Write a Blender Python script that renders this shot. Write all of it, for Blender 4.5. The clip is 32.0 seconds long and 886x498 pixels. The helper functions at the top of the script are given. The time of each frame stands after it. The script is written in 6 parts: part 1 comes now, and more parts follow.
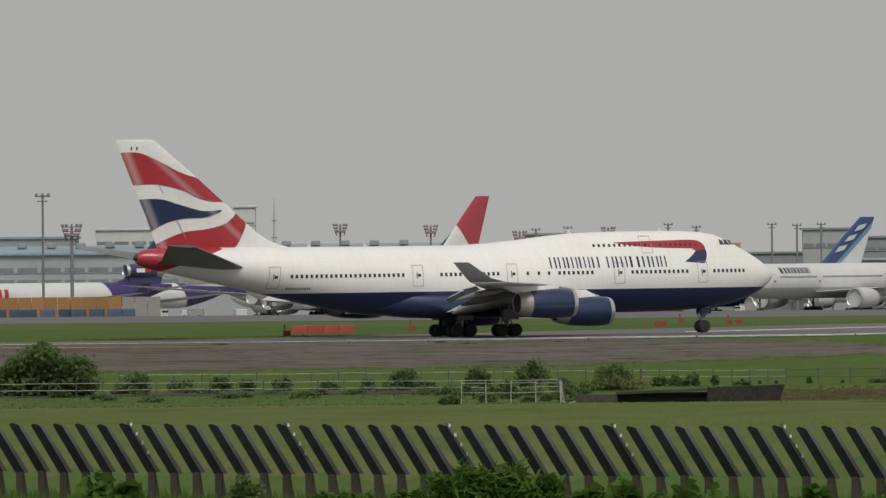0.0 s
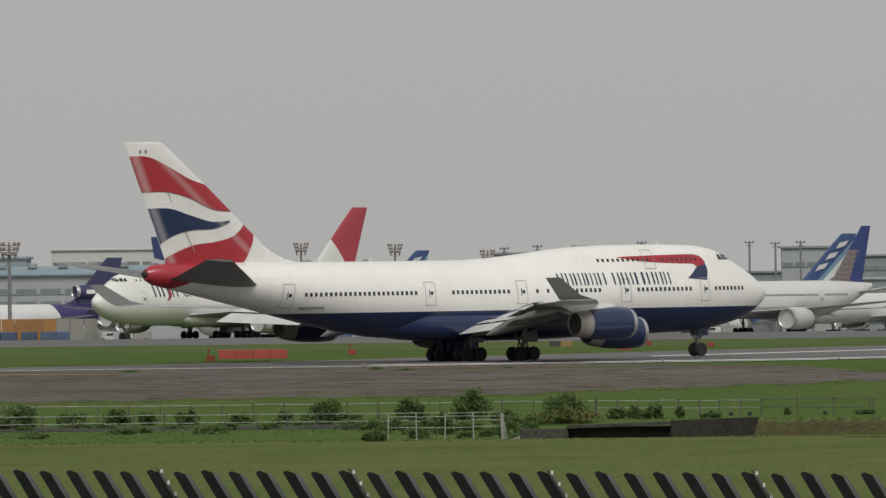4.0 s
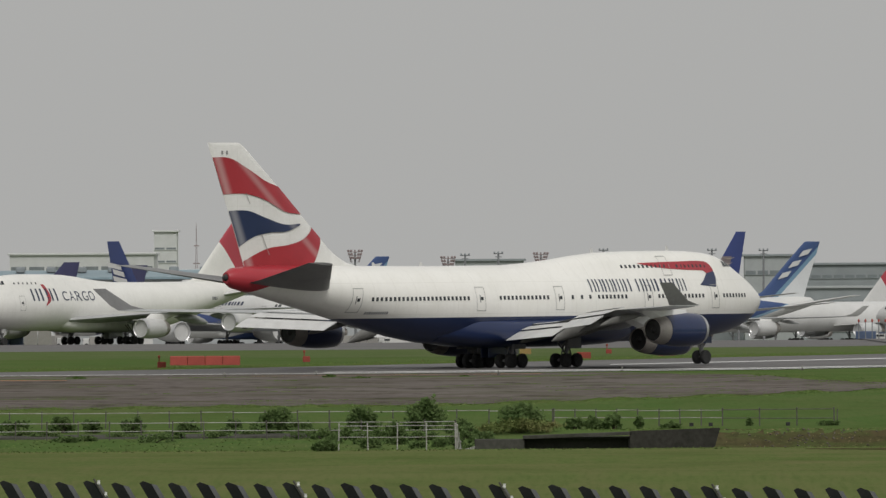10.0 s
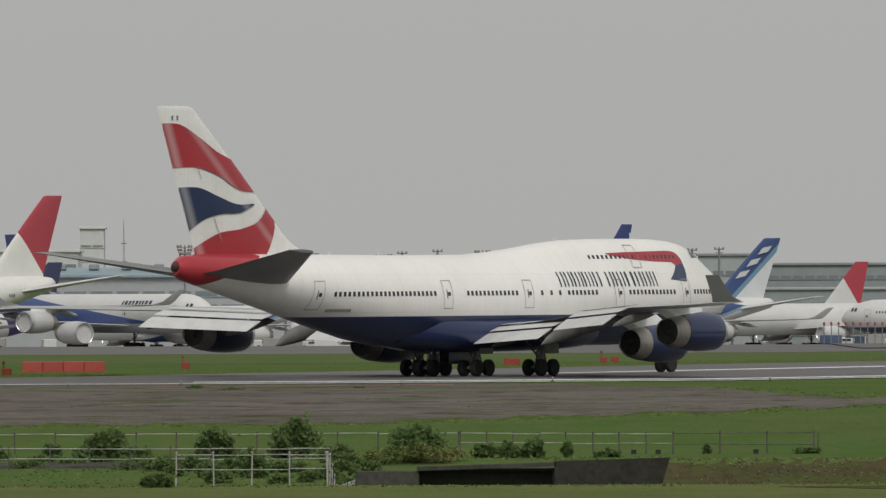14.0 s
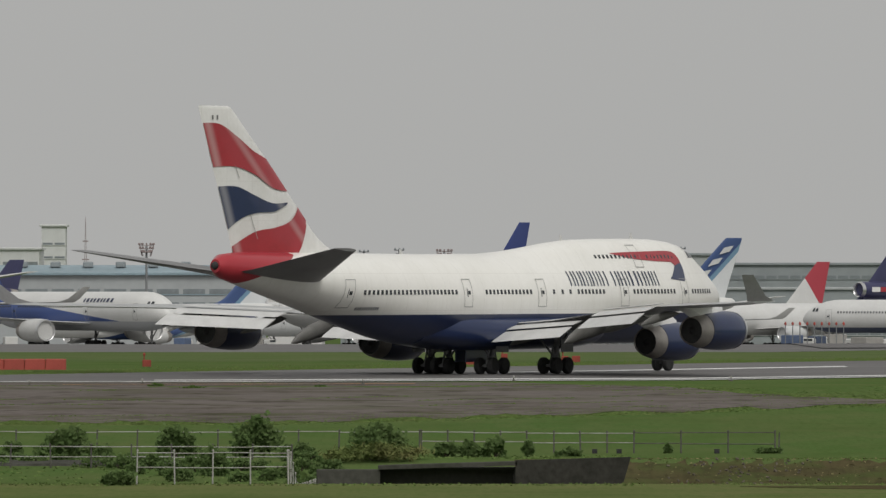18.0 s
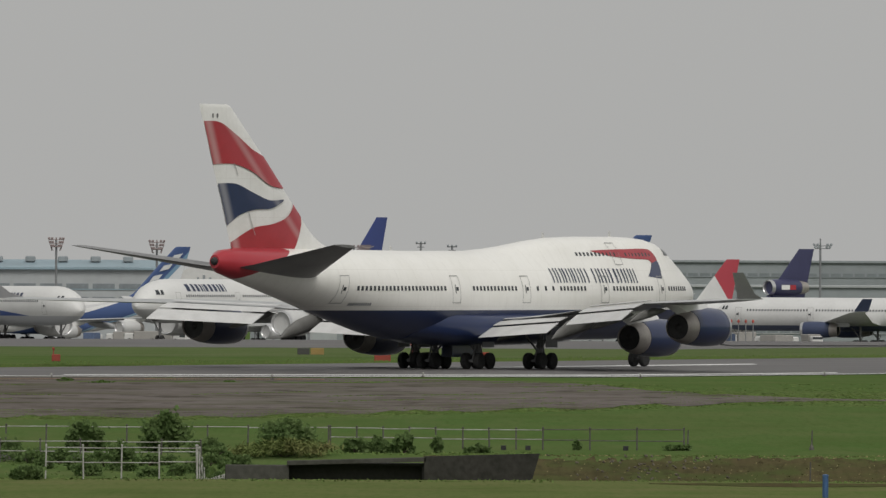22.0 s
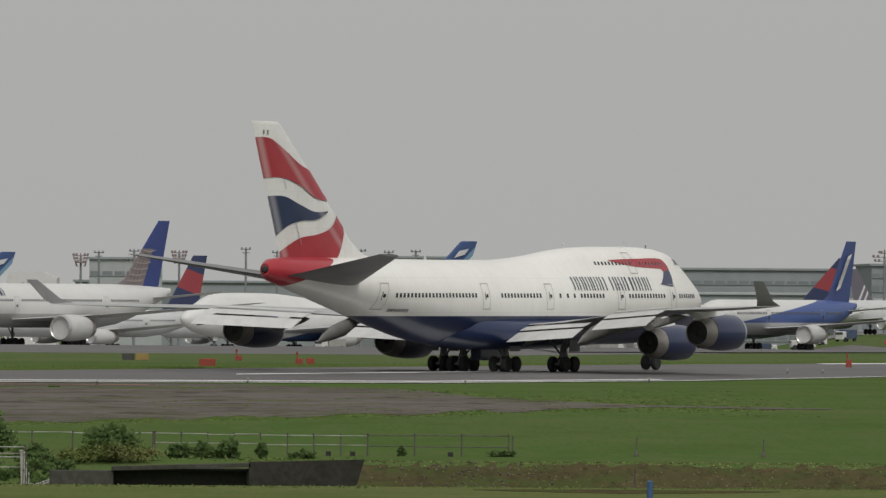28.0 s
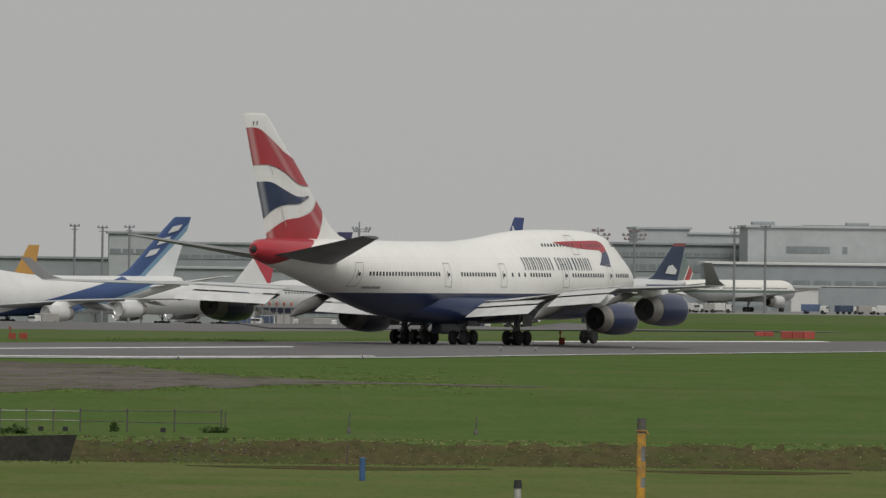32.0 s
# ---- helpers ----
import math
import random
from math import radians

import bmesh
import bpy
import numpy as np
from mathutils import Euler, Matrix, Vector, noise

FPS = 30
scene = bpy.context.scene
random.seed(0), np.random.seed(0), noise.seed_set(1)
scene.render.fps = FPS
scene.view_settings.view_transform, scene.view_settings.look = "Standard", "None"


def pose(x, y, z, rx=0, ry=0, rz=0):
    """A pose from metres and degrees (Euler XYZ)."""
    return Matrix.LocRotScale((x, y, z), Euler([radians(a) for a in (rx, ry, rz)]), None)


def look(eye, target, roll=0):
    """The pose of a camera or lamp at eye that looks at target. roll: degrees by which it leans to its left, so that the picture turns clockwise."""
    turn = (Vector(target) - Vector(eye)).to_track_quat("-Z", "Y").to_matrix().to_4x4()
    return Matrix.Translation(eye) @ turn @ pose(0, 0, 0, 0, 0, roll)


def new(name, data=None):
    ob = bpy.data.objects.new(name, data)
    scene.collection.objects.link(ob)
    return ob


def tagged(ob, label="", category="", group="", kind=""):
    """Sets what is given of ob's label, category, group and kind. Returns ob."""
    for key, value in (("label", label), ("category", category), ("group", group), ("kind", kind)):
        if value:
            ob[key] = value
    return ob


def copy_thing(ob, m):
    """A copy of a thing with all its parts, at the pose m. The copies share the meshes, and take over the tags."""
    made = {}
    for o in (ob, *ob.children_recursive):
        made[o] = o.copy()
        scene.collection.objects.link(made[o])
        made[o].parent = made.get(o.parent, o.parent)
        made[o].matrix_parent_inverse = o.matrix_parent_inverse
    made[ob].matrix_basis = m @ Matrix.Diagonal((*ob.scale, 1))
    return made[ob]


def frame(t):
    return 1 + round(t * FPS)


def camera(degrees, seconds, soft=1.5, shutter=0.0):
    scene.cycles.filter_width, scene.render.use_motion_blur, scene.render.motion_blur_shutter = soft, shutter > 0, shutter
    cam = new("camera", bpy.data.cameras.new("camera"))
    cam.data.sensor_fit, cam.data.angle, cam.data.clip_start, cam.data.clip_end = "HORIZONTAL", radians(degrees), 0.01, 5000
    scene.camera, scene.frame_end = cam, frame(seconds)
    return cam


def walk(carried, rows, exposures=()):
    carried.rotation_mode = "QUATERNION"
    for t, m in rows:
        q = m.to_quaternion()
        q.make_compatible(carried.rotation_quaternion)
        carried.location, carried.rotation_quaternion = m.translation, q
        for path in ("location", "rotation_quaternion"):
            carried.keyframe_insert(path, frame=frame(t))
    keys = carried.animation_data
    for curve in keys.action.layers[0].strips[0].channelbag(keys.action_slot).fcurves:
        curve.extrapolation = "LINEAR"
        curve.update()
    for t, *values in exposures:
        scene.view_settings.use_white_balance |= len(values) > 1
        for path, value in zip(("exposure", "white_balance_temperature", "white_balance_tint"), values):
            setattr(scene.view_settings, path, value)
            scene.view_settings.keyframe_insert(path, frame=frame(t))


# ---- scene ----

# ---------------------------------------------------------------- camera
cam = camera(5.11, 32.0, 1.4)
CAMERA_PATH = [
    (0.0, -4.65, -250.00, 7.36, -1.0105, 0.0701, -0.546),
    (0.5, -4.65, -250.00, 7.36, -0.9489, 0.0883, -0.532),
    (0.8, -4.65, -250.00, 7.36, -0.8958, 0.0995, -0.527),
    (1.0, -4.65, -250.00, 7.36, -0.8605, 0.1069, -0.524),
    (1.1, -4.64, -249.59, 7.36, -0.8599, 0.1076, -0.519),
    (1.4, -4.51, -243.52, 7.33, -0.8583, 0.1095, -0.506),
    (1.5, -4.43, -239.97, 7.31, -0.8577, 0.1102, -0.501),
    (1.7, -4.28, -232.68, 7.28, -0.8560, 0.1215, -0.547),
    (2.0, -4.05, -221.74, 7.22, -0.8535, 0.1386, -0.615),
    (2.3, -3.82, -210.79, 7.17, -0.8754, 0.1666, -0.610),
    (2.5, -3.67, -203.50, 7.14, -0.8900, 0.1854, -0.606),
    (2.6, -3.60, -199.85, 7.12, -0.9043, 0.1831, -0.610),
    (2.9, -3.38, -188.91, 7.07, -0.9473, 0.1764, -0.622),
    (3.0, -3.30, -185.26, 7.05, -0.9617, 0.1742, -0.626),
    (3.2, -3.16, -177.97, 7.01, -0.9399, 0.1823, -0.640),
    (3.5, -2.94, -167.03, 6.96, -0.9074, 0.1946, -0.660),
    (3.8, -2.78, -158.62, 6.92, -0.8974, 0.1952, -0.664),
    (4.1, -2.74, -157.00, 6.91, -0.8874, 0.1958, -0.667),
    (4.5, -2.74, -157.00, 6.91, -0.8740, 0.1966, -0.672),
    (5.0, -2.74, -157.00, 6.91, -0.8574, 0.1977, -0.677),
    (5.5, -2.74, -157.00, 6.91, -0.8407, 0.1987, -0.683),
    (6.0, -2.74, -157.00, 6.91, -0.8318, 0.2055, -0.681),
    (6.5, -2.74, -157.00, 6.91, -0.8287, 0.2138, -0.669),
    (7.0, -2.74, -157.00, 6.91, -0.8105, 0.2133, -0.665),
    (7.5, -2.74, -157.00, 6.91, -0.7859, 0.2174, -0.663),
    (8.0, -2.74, -157.00, 6.91, -0.7611, 0.2132, -0.610),
    (8.5, -2.74, -157.00, 6.91, -0.7320, 0.2126, -0.556),
    (9.0, -2.74, -157.00, 6.91, -0.7127, 0.2127, -0.501),
    (9.2, -2.74, -157.00, 6.91, -0.7015, 0.2124, -0.477),
    (9.5, -2.72, -155.83, 6.91, -0.6846, 0.2119, -0.441),
    (9.8, -2.55, -146.96, 6.87, -0.6796, 0.2249, -0.405),
    (10.0, -2.41, -139.66, 6.83, -0.6763, 0.2336, -0.382),
    (10.1, -2.34, -136.01, 6.81, -0.6755, 0.2352, -0.377),
    (10.4, -2.14, -125.05, 6.76, -0.6731, 0.2399, -0.363),
    (10.5, -2.07, -121.40, 6.74, -0.6723, 0.2415, -0.358),
    (10.7, -1.94, -114.10, 6.71, -0.6567, 0.2423, -0.357),
    (11.0, -1.74, -103.15, 6.66, -0.6333, 0.2434, -0.354),
    (11.3, -1.54, -92.19, 6.60, -0.5724, 0.2390, -0.366),
    (11.5, -1.41, -84.89, 6.57, -0.5318, 0.2361, -0.375),
    (11.6, -1.35, -81.24, 6.55, -0.5439, 0.2162, -0.377),
    (11.9, -1.16, -70.28, 6.50, -0.5801, 0.1567, -0.384),
    (12.0, -1.09, -66.63, 6.48, -0.5921, 0.1369, -0.386),
    (12.2, -0.97, -59.33, 6.44, -0.6201, 0.1373, -0.385),
    (12.5, -0.78, -48.38, 6.39, -0.6620, 0.1381, -0.382),
    (12.8, -0.60, -37.42, 6.34, -0.5531, 0.1721, -0.392),
    (13.0, -0.48, -30.12, 6.30, -0.4805, 0.1947, -0.398),
    (13.1, -0.42, -26.47, 6.29, -0.4776, 0.1976, -0.396),
    (13.4, -0.24, -15.52, 6.23, -0.4688, 0.2064, -0.390),
    (13.5, -0.19, -11.87, 6.22, -0.4659, 0.2093, -0.388),
    (13.7, -0.07, -4.69, 6.18, -0.4433, 0.2252, -0.310),
    (14.0, 0.00, 0.00, 6.16, -0.4093, 0.2492, -0.192),
    (14.5, 0.00, 0.00, 6.16, -0.3743, 0.2562, -0.123),
    (15.0, 0.00, 0.00, 6.16, -0.3432, 0.2502, -0.097),
    (15.5, 0.00, 0.00, 6.16, -0.3122, 0.2442, -0.070),
    (16.0, 0.00, 0.00, 6.16, -0.2811, 0.2381, -0.044),
    (16.5, 0.00, 0.00, 6.16, -0.2500, 0.2321, -0.018),
    (17.0, 0.00, 0.00, 6.16, -0.2348, 0.2369, -0.003),
    (17.5, 0.00, 0.00, 6.16, -0.2098, 0.2380, -0.035),
    (18.0, 0.00, 0.00, 6.16, -0.1883, 0.2418, 0.003),
    (18.5, 0.00, 0.00, 6.16, -0.1493, 0.2436, -0.010),
    (19.0, 0.00, 0.00, 6.16, -0.1110, 0.2304, 0.049),
    (19.5, 0.00, 0.00, 6.16, -0.0371, 0.2309, 0.126),
    (20.0, 0.00, 0.00, 6.16, -0.0021, 0.2310, 0.148),
    (20.5, 0.00, 0.00, 6.16, 0.1135, 0.2506, 0.165),
    (21.0, 0.00, 0.00, 6.16, 0.1857, 0.2487, 0.295),
    (21.5, 0.00, 0.00, 6.16, 0.2500, 0.2385, 0.278),
    (22.0, 0.00, 0.00, 6.16, 0.3320, 0.2201, 0.269),
    (22.5, 0.00, 0.00, 6.16, 0.3794, 0.2132, 0.220),
    (23.0, 0.00, 0.00, 6.16, 0.4385, 0.2076, 0.207),
    (23.5, 0.00, 0.00, 6.16, 0.5084, 0.2172, 0.240),
    (24.0, 0.00, 0.00, 6.16, 0.7202, 0.2928, 0.303),
    (24.5, 0.00, 0.00, 6.16, 0.9401, 0.2990, 0.307),
    (25.0, 0.00, 0.00, 6.16, 0.9660, 0.2846, 0.286),
    (25.5, 0.00, 0.00, 6.16, 1.0046, 0.2858, 0.306),
    (27.5, 0.00, 0.00, 6.16, 1.2459, 0.2660, 0.327),
    (28.0, 0.00, 0.00, 6.16, 1.3407, 0.2600, 0.407),
    (28.5, 0.00, 0.00, 6.16, 1.4520, 0.2468, 0.459),
    (29.0, 0.00, 0.00, 6.16, 1.5790, 0.2299, 0.399),
    (29.5, 0.00, 0.00, 6.16, 1.7343, 0.1982, 0.366),
    (30.0, 0.00, 0.00, 6.16, 2.0191, 0.1447, 0.443),
    (30.5, 0.00, 0.00, 6.16, 2.3143, 0.1489, 0.423),
    (31.0, 0.00, 0.00, 6.16, 2.6109, 0.1663, 0.469),
    (31.5, 0.00, 0.00, 6.16, 2.7508, 0.1606, 0.420),
    (32.0, 0.00, 0.00, 6.16, 2.9936, 0.1394, 0.719),
]
JUMBO_PATH = [
    (0.0, -18.95, 713.00, 26.90),
    (1.0, -17.44, 711.00, 30.10),
    (2.0, -16.14, 715.34, 33.08),
    (3.0, -14.87, 713.70, 36.26),
    (4.0, -13.62, 713.25, 38.51),
    (5.0, -12.37, 713.57, 40.15),
    (6.0, -11.15, 714.36, 41.53),
    (7.0, -9.97, 715.42, 42.95),
    (8.0, -8.85, 716.63, 44.54),
    (9.0, -7.78, 717.92, 46.32),
    (10.0, -6.78, 719.26, 48.20),
    (11.0, -5.84, 720.64, 50.08),
    (12.0, -4.93, 722.09, 51.84),
    (13.0, -4.06, 723.61, 53.39),
    (14.0, -3.19, 725.24, 54.68),
    (15.0, -2.30, 727.00, 55.70),
    (16.0, -1.38, 728.93, 56.48),
    (17.0, -0.40, 731.05, 57.05),
    (18.0, 0.66, 733.41, 57.46),
    (19.0, 1.84, 736.05, 57.77),
    (20.0, 3.17, 739.03, 58.00),
    (21.0, 4.67, 742.42, 58.16),
    (22.0, 6.38, 746.32, 58.26),
    (23.0, 8.33, 750.86, 58.31),
    (24.0, 10.54, 756.18, 58.31),
    (25.0, 13.06, 762.47, 58.28),
    (26.0, 15.92, 769.94, 58.26),
    (27.0, 19.14, 778.84, 58.27),
    (28.0, 22.81, 789.46, 58.34),
    (29.0, 27.05, 802.09, 58.46),
    (30.0, 32.03, 817.08, 58.60),
    (31.0, 38.11, 834.76, 58.71),
    (32.0, 45.82, 855.48, 58.78),
]


def eye_pose(x, y, z, pan, tilt, roll):
    return pose(x, y, z, 90 + tilt, 0, -pan) @ pose(0, 0, 0, 0, 0, roll)


walk(cam, [(t, eye_pose(*r)) for t, *r in CAMERA_PATH], [(0.0, 0.0), (32.0, 0.0)])

# ---------------------------------------------------------------- sky and sun
world = bpy.data.worlds.new("overcast_sky")
scene.world = world
world.use_nodes = True
wt = world.node_tree
wt.nodes.clear()
sky = wt.nodes.new("ShaderNodeTexSky")
sky.sky_type = "NISHITA"
sky.sun_disc = False
sky.sun_elevation, sky.sun_rotation = radians(49), radians(164)
sky.air_density, sky.dust_density = 1.0, 6.0
grey = wt.nodes.new("ShaderNodeHueSaturation")
grey.inputs["Saturation"].default_value = 0.12
veil = wt.nodes.new("ShaderNodeMix")
veil.data_type = "RGBA"
veil.inputs[0].default_value = 0.85
veil.inputs[7].default_value = (3.53, 3.53, 3.46, 1)
bg = wt.nodes.new("ShaderNodeBackground")
bg.inputs["Strength"].default_value = 0.135
wo = wt.nodes.new("ShaderNodeOutputWorld")
wt.links.new(sky.outputs[0], grey.inputs["Color"])
wt.links.new(grey.outputs[0], veil.inputs[6])
wt.links.new(veil.outputs[2], bg.inputs["Color"])
wt.links.new(bg.outputs[0], wo.inputs["Surface"])

sun_data = bpy.data.lights.new("sun", "SUN")
sun_data.energy, sun_data.angle, sun_data.color = 1.5, radians(25), (1.0, 0.97, 0.92)
sun = new("sun", sun_data)
sun.matrix_world = look((150, -520, 620), (0, 0, 0))


# ---------------------------------------------------------------- materials
def mat(name, color, rough=0.5, metal=0.0, vary=0.12, scale=1.0, bump=0.0, fine=12.0, second=None, coat=0.0, per_object=0.0, spec=None):
    """A surface with grain at two scales; second is the colour of its stains."""
    m = bpy.data.materials.new(name)
    m.use_nodes = True
    nt = m.node_tree
    p = nt.nodes["Principled BSDF"]
    tc = nt.nodes.new("ShaderNodeTexCoord")
    n1 = nt.nodes.new("ShaderNodeTexNoise")
    n1.inputs["Scale"].default_value, n1.inputs["Detail"].default_value = scale, 5
    n2 = nt.nodes.new("ShaderNodeTexNoise")
    n2.inputs["Scale"].default_value, n2.inputs["Detail"].default_value = scale * fine, 3
    nt.links.new(tc.outputs["Object"], n1.inputs["Vector"])
    nt.links.new(tc.outputs["Object"], n2.inputs["Vector"])
    mix = nt.nodes.new("ShaderNodeMix")
    mix.data_type = "RGBA"
    dark = second or tuple(c * (1 - 2.2 * vary) for c in color)
    mix.inputs[6].default_value, mix.inputs[7].default_value = (*color, 1), (*dark, 1)
    ramp = nt.nodes.new("ShaderNodeMapRange")
    ramp.inputs[1].default_value, ramp.inputs[2].default_value = 0.42, 0.72
    nt.links.new(n1.outputs["Fac"], ramp.inputs[0])
    nt.links.new(ramp.outputs[0], mix.inputs[0])
    hsv = nt.nodes.new("ShaderNodeHueSaturation")
    val = nt.nodes.new("ShaderNodeMapRange")
    val.inputs[1].default_value, val.inputs[2].default_value = 0.25, 0.75
    val.inputs[3].default_value, val.inputs[4].default_value = 1 - vary, 1 + vary
    nt.links.new(n2.outputs["Fac"], val.inputs[0])
    nt.links.new(mix.outputs[2], hsv.inputs["Color"])
    last = val.outputs[0]
    if per_object:
        info = nt.nodes.new("ShaderNodeObjectInfo")
        rr = nt.nodes.new("ShaderNodeMapRange")
        rr.inputs[3].default_value, rr.inputs[4].default_value = 1 - per_object, 1 + per_object
        nt.links.new(info.outputs["Random"], rr.inputs[0])
        mm = nt.nodes.new("ShaderNodeMath")
        mm.operation = "MULTIPLY"
        nt.links.new(last, mm.inputs[0])
        nt.links.new(rr.outputs[0], mm.inputs[1])
        last = mm.outputs[0]
    nt.links.new(last, hsv.inputs["Value"])
    nt.links.new(hsv.outputs[0], p.inputs["Base Color"])
    p.inputs["Roughness"].default_value, p.inputs["Metallic"].default_value = rough, metal
    p.inputs["Coat Weight"].default_value = coat
    if spec is not None:
        p.inputs["Specular IOR Level"].default_value = spec
    if bump:
        b = nt.nodes.new("ShaderNodeBump")
        b.inputs["Strength"].default_value, b.inputs["Distance"].default_value = bump, 0.05
        nt.links.new(n2.outputs["Fac"], b.inputs["Height"])
        nt.links.new(b.outputs[0], p.inputs["Normal"])
    return m


def zone(m, expr_axis, tests, color):
    """Paints color on the part of m where every test (axis weights, threshold) holds: wx*x + wy*y + wz*z + wxx*max(0,k-x)^2 > c."""
    nt = m.node_tree
    p = nt.nodes["Principled BSDF"]
    src = p.inputs["Base Color"].links[0].from_socket
    tc = nt.nodes.new("ShaderNodeTexCoord")
    sp = nt.nodes.new("ShaderNodeSeparateXYZ")
    nt.links.new(tc.outputs["Object"], sp.inputs[0])

    def op(kind, a, b):
        n = nt.nodes.new("ShaderNodeMath")
        n.operation = kind
        for i, v in enumerate((a, b)):
            if isinstance(v, (int, float)):
                n.inputs[i].default_value = v
            else:
                nt.links.new(v, n.inputs[i])
        return n.outputs[0]

    total = None
    for wx, wz, wq, k, c in tests:
        v = op("ADD", op("MULTIPLY", sp.outputs[0], wx), op("MULTIPLY", sp.outputs[2], wz))
        if wq:
            d = op("MAXIMUM", op("SUBTRACT", k, sp.outputs[0]), 0.0)
            v = op("ADD", v, op("MULTIPLY", op("MULTIPLY", d, d), wq))
        g = op("GREATER_THAN", v, c)
        total = g if total is None else op("MULTIPLY", total, g)
    mx = nt.nodes.new("ShaderNodeMix")
    mx.data_type = "RGBA"
    mx.inputs[7].default_value = (*color, 1)
    nt.links.new(total, mx.inputs[0])
    nt.links.new(src, mx.inputs[6])
    nt.links.new(mx.outputs[2], p.inputs["Base Color"])
    return m


def seams(m, pitch=2.54, levels=(4.72, 7.42)):
    """Faint skin joints round and along a fuselage, and thin dirt streaks that run down from them."""
    nt = m.node_tree
    p = nt.nodes["Principled BSDF"]
    src = p.inputs["Base Color"].links[0].from_socket
    tc = nt.nodes.new("ShaderNodeTexCoord")
    sp = nt.nodes.new("ShaderNodeSeparateXYZ")
    nt.links.new(tc.outputs["Object"], sp.inputs[0])

    def op(kind, a, b=0.0):
        n = nt.nodes.new("ShaderNodeMath")
        n.operation = kind
        for i, v in enumerate((a, b)):
            if isinstance(v, (int, float)):
                n.inputs[i].default_value = v
            else:
                nt.links.new(v, n.inputs[i])
        return n.outputs[0]

    line = op("LESS_THAN", op("FRACT", op("MULTIPLY", sp.outputs[0], 1 / pitch)), .014)
    for z in levels:
        line = op("MAXIMUM", line, op("LESS_THAN", op("ABSOLUTE", op("SUBTRACT", sp.outputs[2], z)), .016))
    mp = nt.nodes.new("ShaderNodeMapping")
    mp.inputs["Scale"].default_value = (2.2, 1.0, .16)
    nz = nt.nodes.new("ShaderNodeTexNoise")
    nz.inputs["Scale"].default_value, nz.inputs["Detail"].default_value = 1.0, 5
    nt.links.new(tc.outputs["Object"], mp.inputs[0])
    nt.links.new(mp.outputs[0], nz.inputs["Vector"])
    mr = nt.nodes.new("ShaderNodeMapRange")
    mr.inputs[1].default_value, mr.inputs[2].default_value, mr.inputs[4].default_value = .5, .8, .13
    nt.links.new(nz.outputs["Fac"], mr.inputs[0])
    fac = op("MAXIMUM", op("MULTIPLY", line, .3), mr.outputs[0])
    mx = nt.nodes.new("ShaderNodeMix")
    mx.data_type = "RGBA"
    mx.inputs[7].default_value = (0.5, 0.48, 0.43, 1)
    nt.links.new(fac, mx.inputs[0])
    nt.links.new(src, mx.inputs[6])
    nt.links.new(mx.outputs[2], p.inputs["Base Color"])
    return m


NAVY, SCARLET, CREAM = (0.014, 0.026, 0.08), (0.37, 0.026, 0.038), (0.82, 0.81, 0.77)
M_WHITE = mat("jumbo_fuselage_paint", CREAM, 0.32, 0, 0.02, 0.35, 0, 9, (0.785, 0.775, 0.73), 0.25)
seams(M_WHITE)
zone(M_WHITE, "", [(0, -1, 0, 0, -4.42)], NAVY)
zone(M_WHITE, "", [(-.33, 1, 0, 0, 17.66), (-1, 0, 0, 0, 26.9)], SCARLET)
M_PLAINWHITE = mat("white_aircraft_paint", (0.76, 0.76, 0.74), 0.35, 0, 0.03, 0.3, 0, 9, (0.69, 0.68, 0.66), 0.2)
# White of the distant aircraft, greyed in its base colour for haze.
M_FARWHITE = mat("haze_greyed_white_paint", (0.53, 0.54, 0.54), 0.5, 0, 0.03, 0.3, 0, 9)
M_NAVY = mat("navy_paint", NAVY, 0.3, 0, 0.06, 0.8, 0, 9, None, 0.3)
M_RED = mat("scarlet_paint", SCARLET, 0.35, 0, 0.05, 0.6, 0, 9, None, 0.2)
M_INK = mat("dark_blue_lettering", (0.02, 0.03, 0.07), 0.5, 0, 0.04, 1)
M_WING = mat("grey_wing_paint", (0.42, 0.43, 0.43), 0.42, 0.15, 0.07, 0.5, 0, 8, (0.33, 0.33, 0.33))
M_FLAP = mat("pale_flap_paint", (0.58, 0.58, 0.57), 0.45, 0.05, 0.06, 0.8, 0, 8)
M_STAB = mat("dark_grey_stabilizer_paint", (0.19, 0.19, 0.19), 0.4, 0.2, 0.1, 0.5, 0, 8)
M_METAL = mat("bare_metal", (0.42, 0.39, 0.36), 0.5, 0.6, 0.1, 1.5)
# Soot and rubber blacks are raised a little, imitating haze.
M_SOOT = mat("sooty_exhaust_metal", (0.045, 0.045, 0.045), 0.7, 0.3, 0.2, 2)
M_TYRE = mat("tyre_rubber", (0.03, 0.03, 0.03), 0.85, 0, 0.2, 4)
M_GEAR = mat("gear_grey_paint", (0.22, 0.22, 0.22), 0.5, 0.2, 0.2, 3)
M_GLASS = mat("cabin_window_dark_glass", (0.045, 0.05, 0.055), 0.12, 0, 0.1, 2)
M_LINE = mat("panel_line_grey", (0.33, 0.33, 0.32), 0.6, 0, 0.1, 2)
M_GREYMETAL = mat("brushed_leading_edge_metal", (0.6, 0.6, 0.6), 0.3, 0.8, 0.06, 2)


